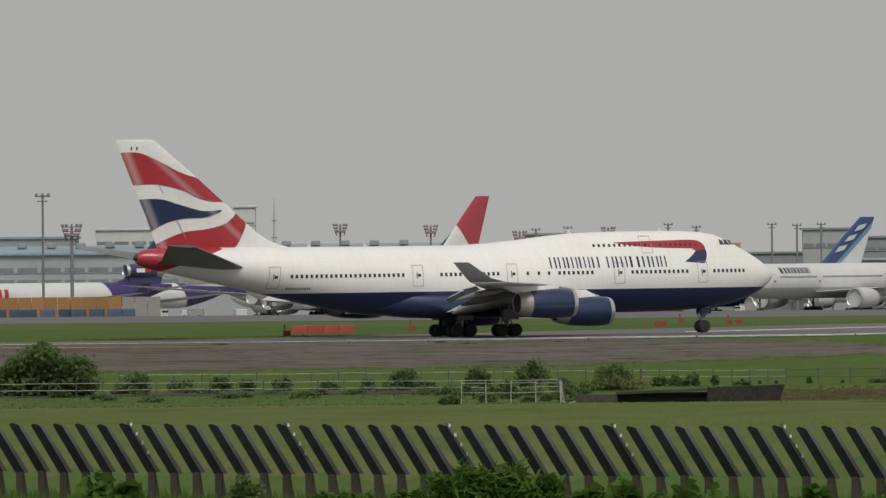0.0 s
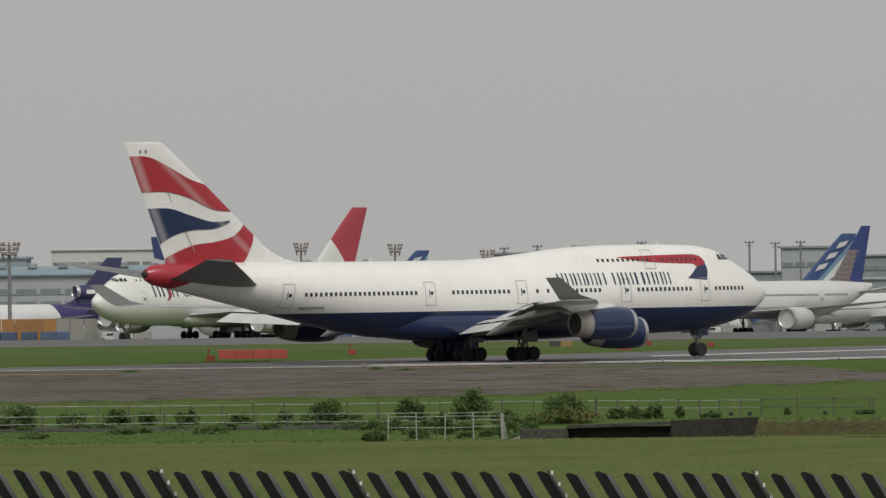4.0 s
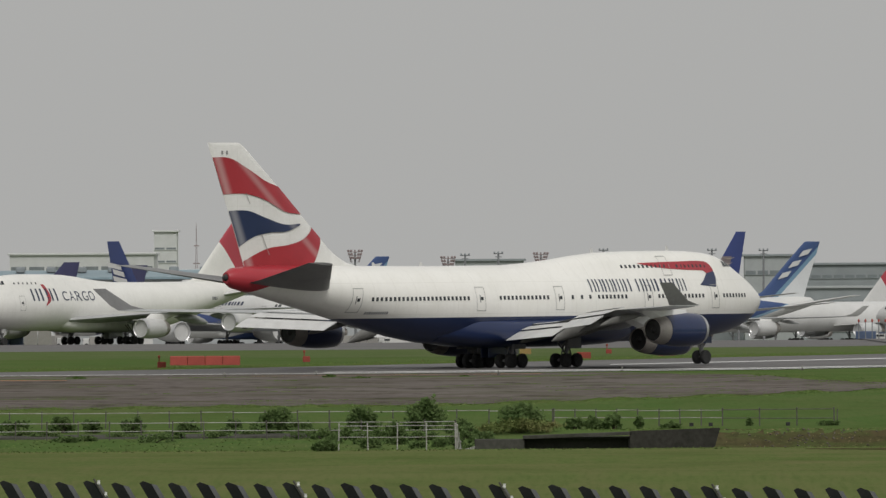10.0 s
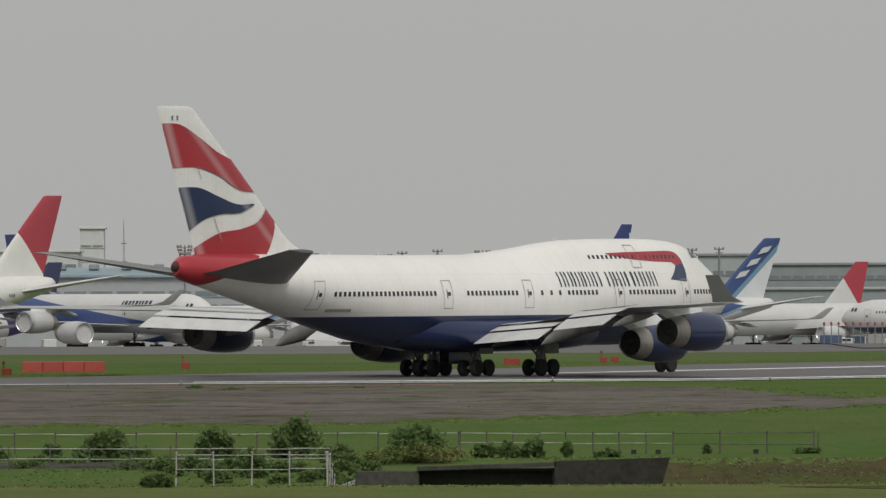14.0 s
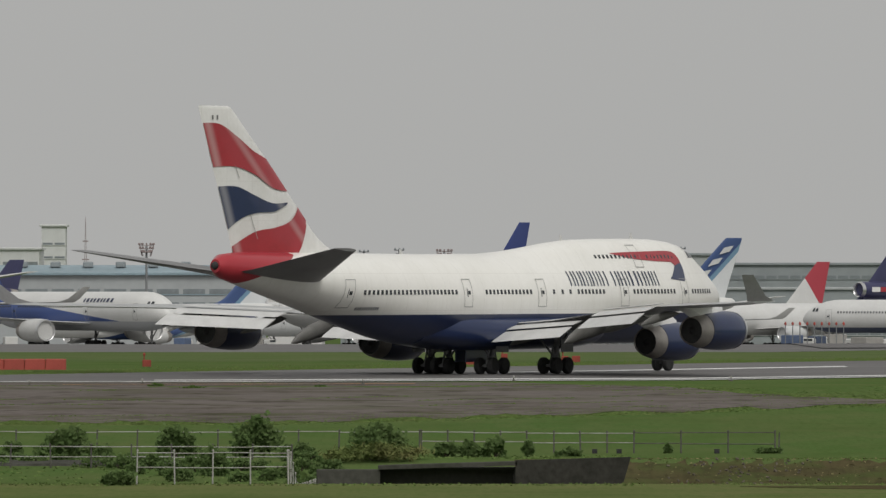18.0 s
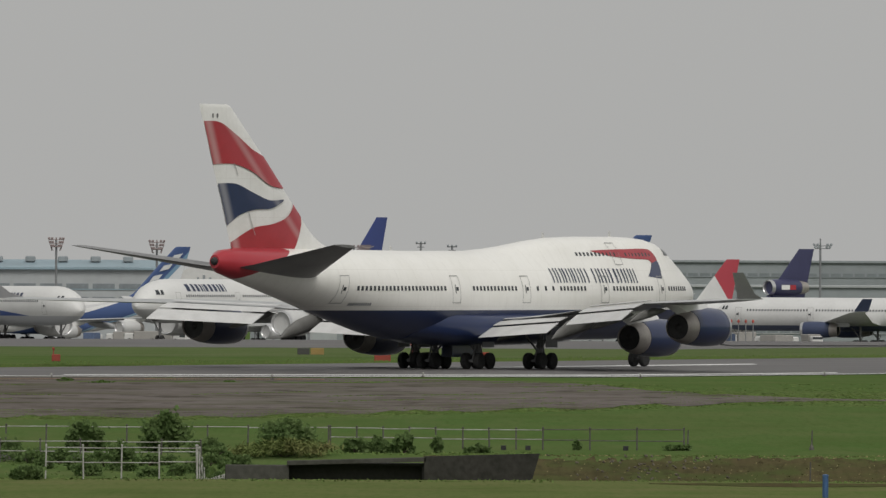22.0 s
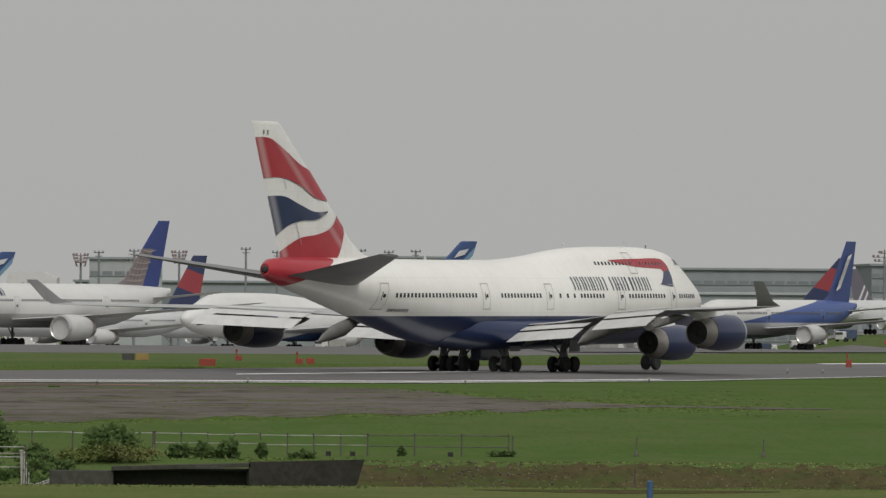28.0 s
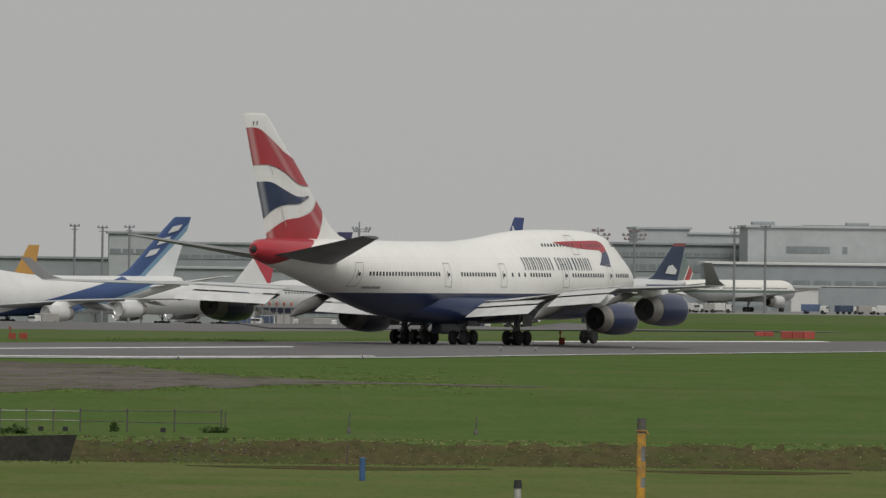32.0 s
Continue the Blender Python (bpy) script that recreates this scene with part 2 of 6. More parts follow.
# ---------------------------------------------------------------- mesh helpers
def mesh(name, verts, faces, smooth=False):
    me = bpy.data.meshes.new(name)
    me.from_pydata([tuple(v) for v in verts], [], faces)
    me.validate()
    bm = bmesh.new()
    bm.from_mesh(me)
    bmesh.ops.recalc_face_normals(bm, faces=bm.faces)
    bm.to_mesh(me)
    bm.free()
    if smooth:
        me.polygons.foreach_set("use_smooth", [True] * len(me.polygons))
        if smooth != "all":
            me.set_sharp_from_angle(angle=radians(38))
    return me


def part(name, me, material, parent=None, label=""):
    ob = new(name, me)
    if material and not me.materials:
        me.materials.append(material)
    ob.parent = parent
    return tagged(ob, label)


def thing(name, label, category, m=None, group="", kind=""):
    ob = new(name)
    if m is not None:
        ob.matrix_world = m
    return tagged(ob, label, category, group, kind)


class Shape:
    """Collects simple solids into one mesh."""

    def __init__(self):
        self.v, self.f = [], []

    def add(self, verts, faces):
        k = len(self.v)
        self.v += [tuple(p) for p in verts]
        self.f += [tuple(i + k for i in f) for f in faces]
        return self

    def box(self, c, size, m=None, chamfer=0.0):
        x, y, z = (s / 2 for s in size)
        if chamfer:
            q = chamfer
            ring = [(-x + q, -y), (x - q, -y), (x, -y + q), (x, y - q), (x - q, y), (-x + q, y), (-x, y - q), (-x, -y + q)]
            vs = [Vector((a, b, h)) for h in (-z, z - q) for a, b in ring] + [Vector((a * (1 - q / x), b * (1 - q / y), z)) for a, b in ring]
            fs = [tuple(range(7, -1, -1)), tuple(range(16, 24))]
            for r in (0, 8):
                fs += [(r + i, r + (i + 1) % 8, r + 8 + (i + 1) % 8, r + 8 + i) for i in range(8)]
        else:
            vs = [Vector((a, b, h)) for h in (-z, z) for a, b in ((-x, -y), (x, -y), (x, y), (-x, y))]
            fs = [(3, 2, 1, 0), (4, 5, 6, 7), (0, 1, 5, 4), (1, 2, 6, 5), (2, 3, 7, 6), (3, 0, 4, 7)]
        return self.add([(m @ p if m else p) + Vector(c) for p in vs], fs)

    def tube(self, a, b, r0, r1=None, n=10):
        a, b = Vector(a), Vector(b)
        r1 = r0 if r1 is None else r1
        w = (b - a).normalized()
        u = w.orthogonal().normalized()
        t = w.cross(u)
        vs = []
        for p, r in ((a, r0), (b, r1)):
            vs += [p + (u * math.cos(6.2832 * i / n) + t * math.sin(6.2832 * i / n)) * r for i in range(n)]
        fs = [tuple(range(n - 1, -1, -1)), tuple(range(n, 2 * n))] + [(i, (i + 1) % n, n + (i + 1) % n, n + i) for i in range(n)]
        return self.add(vs, fs)

    def lathe(self, c, prof, n=24, axis="x"):
        """prof: (along, radius) pairs."""
        vs, k = [], len(prof)
        for a, r in prof:
            for i in range(n):
                w = 6.28318 * i / n
                p = (a, r * math.cos(w), r * math.sin(w))
                if axis == "y":
                    p = (p[1], p[0], p[2])
                elif axis == "z":
                    p = (p[1], p[2], p[0])
                vs.append(Vector(p) + Vector(c))
        fs = [(j * n + i, j * n + (i + 1) % n, (j + 1) * n + (i + 1) % n, (j + 1) * n + i) for j in range(k - 1) for i in range(n)]
        if prof[0][1] > 0.02:
            fs.append(tuple(range(n)))
        if prof[-1][1] > 0.02:
            fs.append(tuple((k - 1) * n + i for i in range(n)))
        return self.add(vs, fs)

    def loft(self, rings, caps=True):
        n, vs = len(rings[0]), [p for r in rings for p in r]
        fs = [(j * n + i, j * n + (i + 1) % n, (j + 1) * n + (i + 1) % n, (j + 1) * n + i) for j in range(len(rings) - 1) for i in range(n)]
        if caps:
            fs += [tuple(range(n)), tuple((len(rings) - 1) * n + i for i in range(n))]
        return self.add(vs, fs)

    def done(self, name, smooth=False):
        return mesh(name, self.v, self.f, smooth)


def curve(keys, s):
    return [float(np.interp(s, keys[0], keys[i])) for i in range(1, len(keys))]


# ---------------------------------------------------------------- fuselage shapes
# curves of the jumbo fuselage along its length: metres aft of the nose, bottom, top,
# half width, top of the main lobe, radius of the upper lobe
STATION = [0, 0.25, 0.8, 1.6, 2.6, 3.6, 4.6, 5.6, 6.6, 8, 10, 13, 18, 22, 25, 28, 31, 34, 42, 45, 48, 51, 54, 57, 60, 63, 66, 67.8, 68.5]
BELLY_LINE = [5.55, 5, 4.5, 3.98, 3.5, 3.15, 2.9, 2.7, 2.55, 2.38, 2.22, 2.12, 2.1, 2.1, 2.1, 2.1, 2.1, 2.1, 2.1, 2.3, 2.75, 3.38, 4.05, 4.75, 5.4, 6.05, 6.7, 7.1, 7.5]
CROWN_LINE = [5.6, 6.08, 6.55, 7.12, 7.72, 8.25, 8.78, 9.27, 9.62, 9.85, 9.99, 10.04, 10.02, 9.91, 9.66, 9.32, 9.05, 8.88, 8.85, 8.86, 8.88, 8.9, 8.92, 8.94, 8.96, 8.97, 8.95, 8.8, 8.45]
HALF_WIDTH = [0.04, 0.46, 0.84, 1.22, 1.6, 1.9, 2.15, 2.36, 2.54, 2.74, 2.95, 3.15, 3.25, 3.25, 3.25, 3.25, 3.25, 3.25, 3.25, 3.24, 3.2, 3.08, 2.88, 2.58, 2.18, 1.72, 1.2, 0.82, 0.42]
LOBE_TOP = [5.6, 6.08, 6.5, 7, 7.5, 7.9, 8.2, 8.42, 8.58, 8.7, 8.78, 8.82, 8.84, 8.84, 8.84, 8.84, 8.84, 8.86, 8.85, 8.86, 8.88, 8.9, 8.92, 8.94, 8.96, 8.97, 8.95, 8.8, 8.45]
UPPER_RADIUS = [0.02, 0.28, 0.52, 0.8, 1, 1.15, 1.3, 1.45, 1.6, 1.75, 1.9, 2.1, 2.1, 2.1, 2.1, 2.1, 2.1, 2.1, 2.1, 2.1, 2.1, 2, 2, 1.8, 1.5, 1.2, 0.9, 0.6, 0.3]
JUMBO = [STATION, BELLY_LINE, CROWN_LINE, HALF_WIDTH, LOBE_TOP, UPPER_RADIUS]


def twin_body(length, dia, zc, nose=7.5, tail=17.0):
    """A round fuselage: nose cone, barrel, tail cone that sweeps up."""
    r = dia / 2
    keys = [[], [], [], [], [], []]
    for u in (0, .03, .1, .22, .4, .6, .8, 1.0):
        k = (1 - (1 - u) ** 2.1) ** 0.62
        zt = zc - .12 * dia + (r + .12 * dia) * k
        zb = zc - .12 * dia - (r - .12 * dia) * k
        row = (u * nose, zb, zt, max(.03, r * k), zt, min(.5, .2 + k))
        for a, v in zip(keys, row):
            a.append(v)
    for u in (0, .2, .4, .6, .8, .93, 1.0):
        k = 1 - u ** 1.7
        row = (length - tail * (1 - u), zc - r + (1.55 * r) * u ** 1.5, zc + r - .18 * r * u ** 2, max(.25, r * (1 - .9 * u ** 1.6)), zc + r - .18 * r * u ** 2, .2)
        for a, v in zip(keys, row):
            a.append(v)
    return keys


def section(keys, s, n=44):
    zb, zt, hw, zl, ru = curve(keys, s)
    cz, hz = (zl + zb) / 2, (zl - zb) / 2
    uz = zt - ru
    out = []
    for i in range(n):
        a = 2 * math.pi * (i + .5) / n
        ny, nz = math.sin(a), math.cos(a)
        # support points of the lower ellipse and of the upper circle
        h1 = math.sqrt((hw * ny) ** 2 + (hz * nz) ** 2)
        e = (hw * hw * ny / h1, cz + hz * hz * nz / h1)
        c = (ru * ny, uz + ru * nz)
        out.append(c if c[0] * ny + c[1] * nz > e[0] * ny + e[1] * nz and ru < hw else e)
    return out


def fuselage_mesh(name, keys, x0, n=44):
    ss = sorted(set(list(keys[0]) + list(np.linspace(9, keys[0][-1] - 2, 26))))
    rings = [[(x0 - s, y, z) for y, z in section(keys, s, n)] for s in ss]
    return Shape().loft(rings).done(name, True)


def skin(keys, s, z, x0, side=-1, off=0.02):
    """The point of the fuselage side at station s and height z, off metres proud."""
    sec = [p for p in section(keys, s, 88) if p[0] > 0]
    sec.sort(key=lambda p: p[1])
    y = float(np.interp(z, [p[1] for p in sec], [p[0] for p in sec]))
    y2 = float(np.interp(z + .05, [p[1] for p in sec], [p[0] for p in sec]))
    nz, ny = -(y2 - y) / .05, 1.0
    k = off / math.hypot(nz, ny)
    return Vector((x0 - s, side * (y + ny * k), z + nz * k))


def smooth_at(pts, u):
    """A point at u (0 to 1) of a smooth line through pts."""
    n = len(pts) - 1
    if n == 1:
        return tuple(a + (b - a) * u for a, b in zip(*pts))
    k = min(n - 1, int(u * n))
    t = u * n - k
    p0, p1, p2, p3 = pts[max(0, k - 1)], pts[k], pts[k + 1], pts[min(n, k + 2)]
    return tuple(.5 * (2 * b + (c - a) * t + (2 * a - 5 * b + 4 * c - d) * t * t + (3 * b - a - 3 * c + d) * t ** 3) for a, b, c, d in zip(p0, p1, p2, p3))


def decal(name, keys, x0, upper, lower, material, parent, side=-1, n=24, m=6, off=0.025, label=""):
    """A painted band on the fuselage between two edges, each a list of (s, z)."""
    vs, fs = [], []
    for i in range(n + 1):
        a, b = smooth_at(upper, i / n), smooth_at(lower, i / n)
        for j in range(m + 1):
            w = j / m
            vs.append(skin(keys, a[0] + (b[0] - a[0]) * w, a[1] + (b[1] - a[1]) * w, x0, side, off))
    for i in range(n):
        for j in range(m):
            k = i * (m + 1) + j
            fs.append((k, k + 1, k + m + 2, k + m + 1))
    return part(name, mesh(name, vs, fs, True), material, parent, label)


def airfoil(le, te, thick, n=9):
    """A closed aerofoil ring between two points, thickness along up."""
    le, te = Vector(le), Vector(te)
    up = Vector(thick)
    top, bot = [], []
    for i in range(n + 1):
        u = (1 - math.cos(math.pi * i / n)) / 2
        t = 2.6 * (0.2969 * math.sqrt(u) - .126 * u - .3516 * u * u + .2843 * u ** 3 - .1015 * u ** 4) + .012 * u
        p = le.lerp(te, u)
        top.append(p + up * t)
        bot.append(p - up * t * .8)
    return top + bot[-2:0:-1]


def nacelle(parent, x, y, z, r, length, cowl, label, long_cowl=True, name="engine"):
    """An engine pod: cowl, lip, fan, hot nozzle; x is its intake's face."""
    e = new(name)
    e.parent = parent
    tagged(e, label)
    L = length
    part("cowl", Shape().lathe((x, y, z), [(-.06 * L, .8 * r), (-.03 * L, .93 * r), (-.08 * L, .985 * r), (-.2 * L, 1.03 * r), (-.4 * L, 1.04 * r), (-.6 * L, 1.0 * r), (-.79 * L, .92 * r)], 28).done("cowl", True), cowl, e)
    part("intake_lip", Shape().lathe((x, y, z), [(-.09 * L, .78 * r), (-.03 * L, .8 * r), (0, .86 * r), (.005 * L, .9 * r), (-.03 * L, .965 * r), (-.07 * L, 1.0 * r)], 28).done("intake_lip", True), M_GREYMETAL, e)
    part("fan", Shape().lathe((x, y, z), [(-.06 * L, .02), (-.1 * L, .25 * r), (-.16 * L, .3 * r), (-.17 * L, .8 * r)], 24).done("fan", True), M_SOOT, e)
    part("aft_cowl", Shape().lathe((x, y, z), [(-.785 * L, .905 * r), (-.83 * L, .885 * r), (-.92 * L, .81 * r), (-1.0 * L, .7 * r), (-.99 * L, .665 * r), (-.8 * L, .7 * r)], 28).done("aft_cowl", True), M_METAL, e, "bare metal aft cowl")
    part("exhaust_nozzle", Shape().lathe((x, y, z), [(-.97 * L, .668 * r), (-.93 * L, .66 * r), (-.9 * L, .35 * r), (-.96 * L, .26 * r), (-1.0 * L, .05 * r)], 20).done("exhaust_nozzle", True), M_SOOT, e, "soot-black exhaust nozzle")
    return e


def patches(m, layers):
    """Lay uneven patches of other colours over a material: (x scale, y scale, from, to, colour, most)."""
    nt = m.node_tree
    p = nt.nodes["Principled BSDF"]
    src = p.inputs["Base Color"].links[0].from_socket
    tc = nt.nodes.new("ShaderNodeTexCoord")
    for sx, sy, lo, hi, color, most in layers:
        mp = nt.nodes.new("ShaderNodeMapping")
        mp.inputs["Scale"].default_value = (sx, sy, 1)
        nz = nt.nodes.new("ShaderNodeTexNoise")
        nz.inputs["Scale"].default_value, nz.inputs["Detail"].default_value = 1.0, 6
        mr = nt.nodes.new("ShaderNodeMapRange")
        mr.inputs[1].default_value, mr.inputs[2].default_value, mr.inputs[4].default_value = lo, hi, most
        mx = nt.nodes.new("ShaderNodeMix")
        mx.data_type = "RGBA"
        mx.inputs[7].default_value = (*color, 1)
        nt.links.new(tc.outputs["Object"], mp.inputs[0])
        nt.links.new(mp.outputs[0], nz.inputs["Vector"])
        nt.links.new(nz.outputs["Fac"], mr.inputs[0])
        nt.links.new(mr.outputs[0], mx.inputs[0])
        nt.links.new(src, mx.inputs[6])
        src = mx.outputs[2]
    nt.links.new(src, p.inputs["Base Color"])
    return m


def meadow(name, green, olive, straw, dark=(.062, .098, .027)):
    """Mown grass: broad patches stretched along x, straw-coloured wear, fine blades."""
    m = mat(name, green, 1.0, 0, .22, .9, 0, 7, olive, spec=0)
    return patches(m, ((.04, .035, .45, .78, straw, .6), (.02, .022, .35, .7, olive, .8), (.5, .1, .46, .75, straw, .4), (3.0, .25, .48, .72, dark, .4), (.12, .06, .5, .72, dark, .5), (.03, .12, .52, .7, straw, .35)))


def leafy(m, share=.4):
    """Thin leaves that let part of the light through."""
    nt = m.node_tree
    p = nt.nodes["Principled BSDF"]
    out = next(n for n in nt.nodes if n.type == "OUTPUT_MATERIAL")
    tl = nt.nodes.new("ShaderNodeBsdfTranslucent")
    mx = nt.nodes.new("ShaderNodeMixShader")
    mx.inputs[0].default_value = share
    nt.links.new(p.inputs["Base Color"].links[0].from_socket, tl.inputs["Color"])
    nt.links.new(p.outputs[0], mx.inputs[1])
    nt.links.new(tl.outputs[0], mx.inputs[2])
    nt.links.new(mx.outputs[0], out.inputs["Surface"])
    return m


# ---------------------------------------------------------------- aircraft
# Fairing paint is darkened to carry the shadow under the wing.
M_FAIRING = mat("shadow_darkened_fairing_paint", (0.15, 0.148, 0.14), 0.5, 0.05, 0.1, 0.8, 0, 8, (0.11, 0.108, 0.1))


def wing_shape(stations, side, n=9):
    """stations: (span y, leading s, trailing s, height, thickness)."""
    return [airfoil((-ls, side * y, z), (-ts, side * y, z - .01 * (ts - ls)), (0, 0, th)) for y, ls, ts, z, th in stations]


def wheel_set(parent, x, y, z, r, w, gap, name="wheel", axles=1, base=1.47):
    """A bogie: axles with a wheel at either end, as separate parts."""
    for a in range(axles):
        xx = x + (a - (axles - 1) / 2) * base
        for sgn in (-1, 1):
            yy = y + sgn * gap / 2
            tyre = part(name, Shape().lathe((xx, yy, z), [(-w / 2, r * .62), (-w / 2, r * .86), (-w * .36, r * .97), (0, r), (w * .36, r * .97), (w / 2, r * .86), (w / 2, r * .62)], 20, "y").done("tyre", True), M_TYRE, parent)
            part("rim", Shape().lathe((xx, yy, z), [(-w * .42, r * .1), (-w * .4, r * .6), (w * .4, r * .6), (w * .42, r * .1)], 14, "y").done("rim", True), M_GEAR, tyre)


def strut(parent, name, x, y, top, r, axles, base, doors=(), lean=0.0):
    g = new(name)
    g.parent = parent
    sh = Shape().tube((x + lean, y, top), (x, y, .95), .19).tube((x, y, 1.3), (x, y, r), .13)
    if axles > 1:
        sh.box((x, y, r + .02), (base * (axles - 1) + .4, .2, .24))
    sh.tube((x + 1.6, y, top - .1), (x + .1, y, 1.5), .09).tube((x - .1, y, 1.15), (x - .5, y, 1.75), .06).tube((x - .5, y, 1.75), (x - .1, y, 2.2), .06)
    for a in range(axles):
        xx = x + (a - (axles - 1) / 2) * base
        sh.tube((xx, y - .62, r), (xx, y + .62, r), .09)
    part("strut", sh.done("strut", True), M_GEAR, g)
    return g


def build_jumbo(name, label, category, body_paint, cowl_paint, fin_paint, stab_paint, flaps=True):
    """A four-engined airliner with an upper deck."""
    root = thing(name, label, category)
    X = 33.0
    part("fuselage", fuselage_mesh("fuselage", JUMBO, X), body_paint, root)
    # belly fairing under the wing roots
    rings = []
    for s, w, zb in ((19, 2.0, 2.4), (21.5, 3.1, 1.95), (25, 3.5, 1.8), (30, 3.65, 1.75), (36, 3.6, 1.75), (40, 3.2, 1.9), (44, 2.0, 2.3)):
        rings.append([(X - s, w * math.copysign(abs(math.sin(a)) ** .7, math.sin(a)), zb + 1.35 - 1.35 * math.copysign(abs(math.cos(a)) ** .7, math.cos(a))) for a in [2 * math.pi * i / 24 for i in range(24)]])
    part("belly_fairing", Shape().loft(rings).done("belly_fairing", True), body_paint, root)
    for side in (-1, 1):
        st = [(2.4, 19.8, 34.2, 3.55, 2.3), (6.0, 22.8, 34.7, 3.88, 1.8), (12.2, 28.2, 37.0, 4.52, 1.2), (20.8, 35.6, 42.5, 5.0, .8), (28.9, 42.1, 46.7, 5.18, .5), (32.1, 44.9, 48.7, 5.3, .32)]
        st = [(y, ls - X, ts - X, z, th) for y, ls, ts, z, th in st]
        wing = part("wing", Shape().loft(wing_shape(st, side)).done("wing", True), M_WING, root, "grey swept wing")
        wl = [airfoil((X - ls, side * y, z), (X - ts, side * y, z), (0, side * th, 0)) for y, z, ls, ts, th in ((32.05, 5.3, 44.9, 48.7, .14), (32.4, 5.7, 46.7, 49.3, .12), (32.95, 7.2, 49.3, 50.9, .06))]
        part("winglet", Shape().loft(wl).done("winglet", True), M_FLAP if not flaps else M_STAB, wing)
        # slats line and flaps
        if flaps:
            for k, (y0, y1, a0, a1, zz) in enumerate(((3.4, 10.4, 34.1, 35.87, 3.52), (13.7, 20.7, 38.7, 42.55, 4.52))):
                for lvl, (aft, drop, ch, tilt) in enumerate(((-1.15, .26, 1.05, 3), (.0, .06, 1.5, 13), (1.5, -.4, 1.95, 23))):
                    rr = []
                    for y, a, z in ((y0, a0, zz), (y1, a1, zz + (y1 - y0) * .055)):
                        le = Vector((X - a - aft, side * y, z + drop))
                        te = le + Vector((-ch * math.cos(radians(tilt)), 0, -ch * math.sin(radians(tilt))))
                        rr.append(airfoil(le, te, (0, 0, .2), 6))
                    part("flap", Shape().loft(rr).done("flap", True), M_FLAP, wing, "extended pale grey flap")
        for y, s0, ln, fk in ((5.0, 30.8, 6.6, .7), (11.9, 32.6, 8.3, 1.12), (15.8, 35.6, 6.2, .72), (20.8, 39.4, 5.4, .55)):
            z = float(np.interp(y, [2.4, 12.2, 20.8, 32.3], [2.85, 3.8, 4.35, 4.9]))
            rr = []
            for u, k in ((0, .05), (.15, .6), (.4, 1), (.7, .9), (.9, .5), (1, .06)):
                rr.append([(X - s0 - ln * u, side * (y + .4 * fk * k * math.sin(a)), z + .1 - .15 * u - (1.25 if flaps else .6) * fk * u * u + .6 * fk * k * math.cos(a)) for a in [2 * math.pi * i / 12 for i in range(12)]])
            part("flap_track_fairing", Shape().loft(rr).done("flap_track_fairing", True), M_FAIRING if flaps else M_WING, wing)
        for y, s0, z in ((12.1, 24.1, 2.35), (21.2, 32.6, 3.2)):
            e = nacelle(root, X - s0, side * y, z, 1.38, 5.95, cowl_paint, "blue engine with a bare metal tail" if flaps else "pale grey engine under the wing")
            sw = float(np.interp(y, [2.4, 12.2, 20.8], [19.8, 28.2, 35.6]))
            zw = float(np.interp(y, [2.4, 12.2, 20.8], [3.55, 4.52, 5.0]))
            rr = [[(X - s, side * y + dy, zz) for s, dy in ((a, 0), (a + (b - a) * .12, .34), (a + (b - a) * .35, .48), (b - 1.2, .4), (b, 0), (b - 1.2, -.4), (a + (b - a) * .35, -.48), (a + (b - a) * .12, -.34))] for zz, a, b in ((z + .9, s0 + 1.2, s0 + 5.8), (z + 1.55, s0 + 1.5, s0 + 7.6), (zw - .1, sw - 1.5, sw + 6.0))]
            part("pylon", Shape().loft(rr).done("pylon", True), M_PLAINWHITE, e)
        rr = [airfoil((X - a, side * y, za), (X - c, side * y, zc), (0, 0, th)) for y, a, c, za, zc, th in ((.6, 56.8, 66.6, 6.75, 7.5, 1.7), (2.2, 58.2, 66.9, 6.95, 7.7, 1.5), (11.25, 67.4, 70.2, 9.0, 9.15, .45))]
        part("stabilizer", Shape().loft(rr).done("stabilizer", True), stab_paint, root, "dark grey tailplane" if flaps else "")
    rings = []
    for z, a, b, th in ((8.0, 51.2, 66.4, 1.4), (8.95, 52.6, 66.3, 1.34), (9.2, 53.7, 66.4, 1.3), (9.5, 54.4, 66.5, 1.28), (9.9, 55.15, 66.66, 1.24), (10.4, 55.9, 66.85, 1.2), (12.3, 58.1, 67.6, 1.1), (15.8, 62.2, 69.1, .85), (19.05, 66.2, 70.45, .6), (19.25, 66.55, 70.5, .45), (19.33, 66.9, 70.5, .25)):
        rings.append(airfoil((X - a, 0, z), (X - b, 0, z), (0, th, 0)))
    part("fin", Shape().loft(rings).done("fin", True), fin_paint, root)
    # landing gear
    g = strut(root, "nose_gear", X - 7.8, 0, 2.9, .62, 1, 0)
    wheel_set(g, X - 7.8, 0, .62, .62, .42, .92)
    for yd in (-.55, .55):
        part("gear_door", Shape().box((X - 7.6, yd, 2.15), (1.1, .05, .6), None, .02).done("gear_door"), M_NAVY if flaps else M_PLAINWHITE, g)
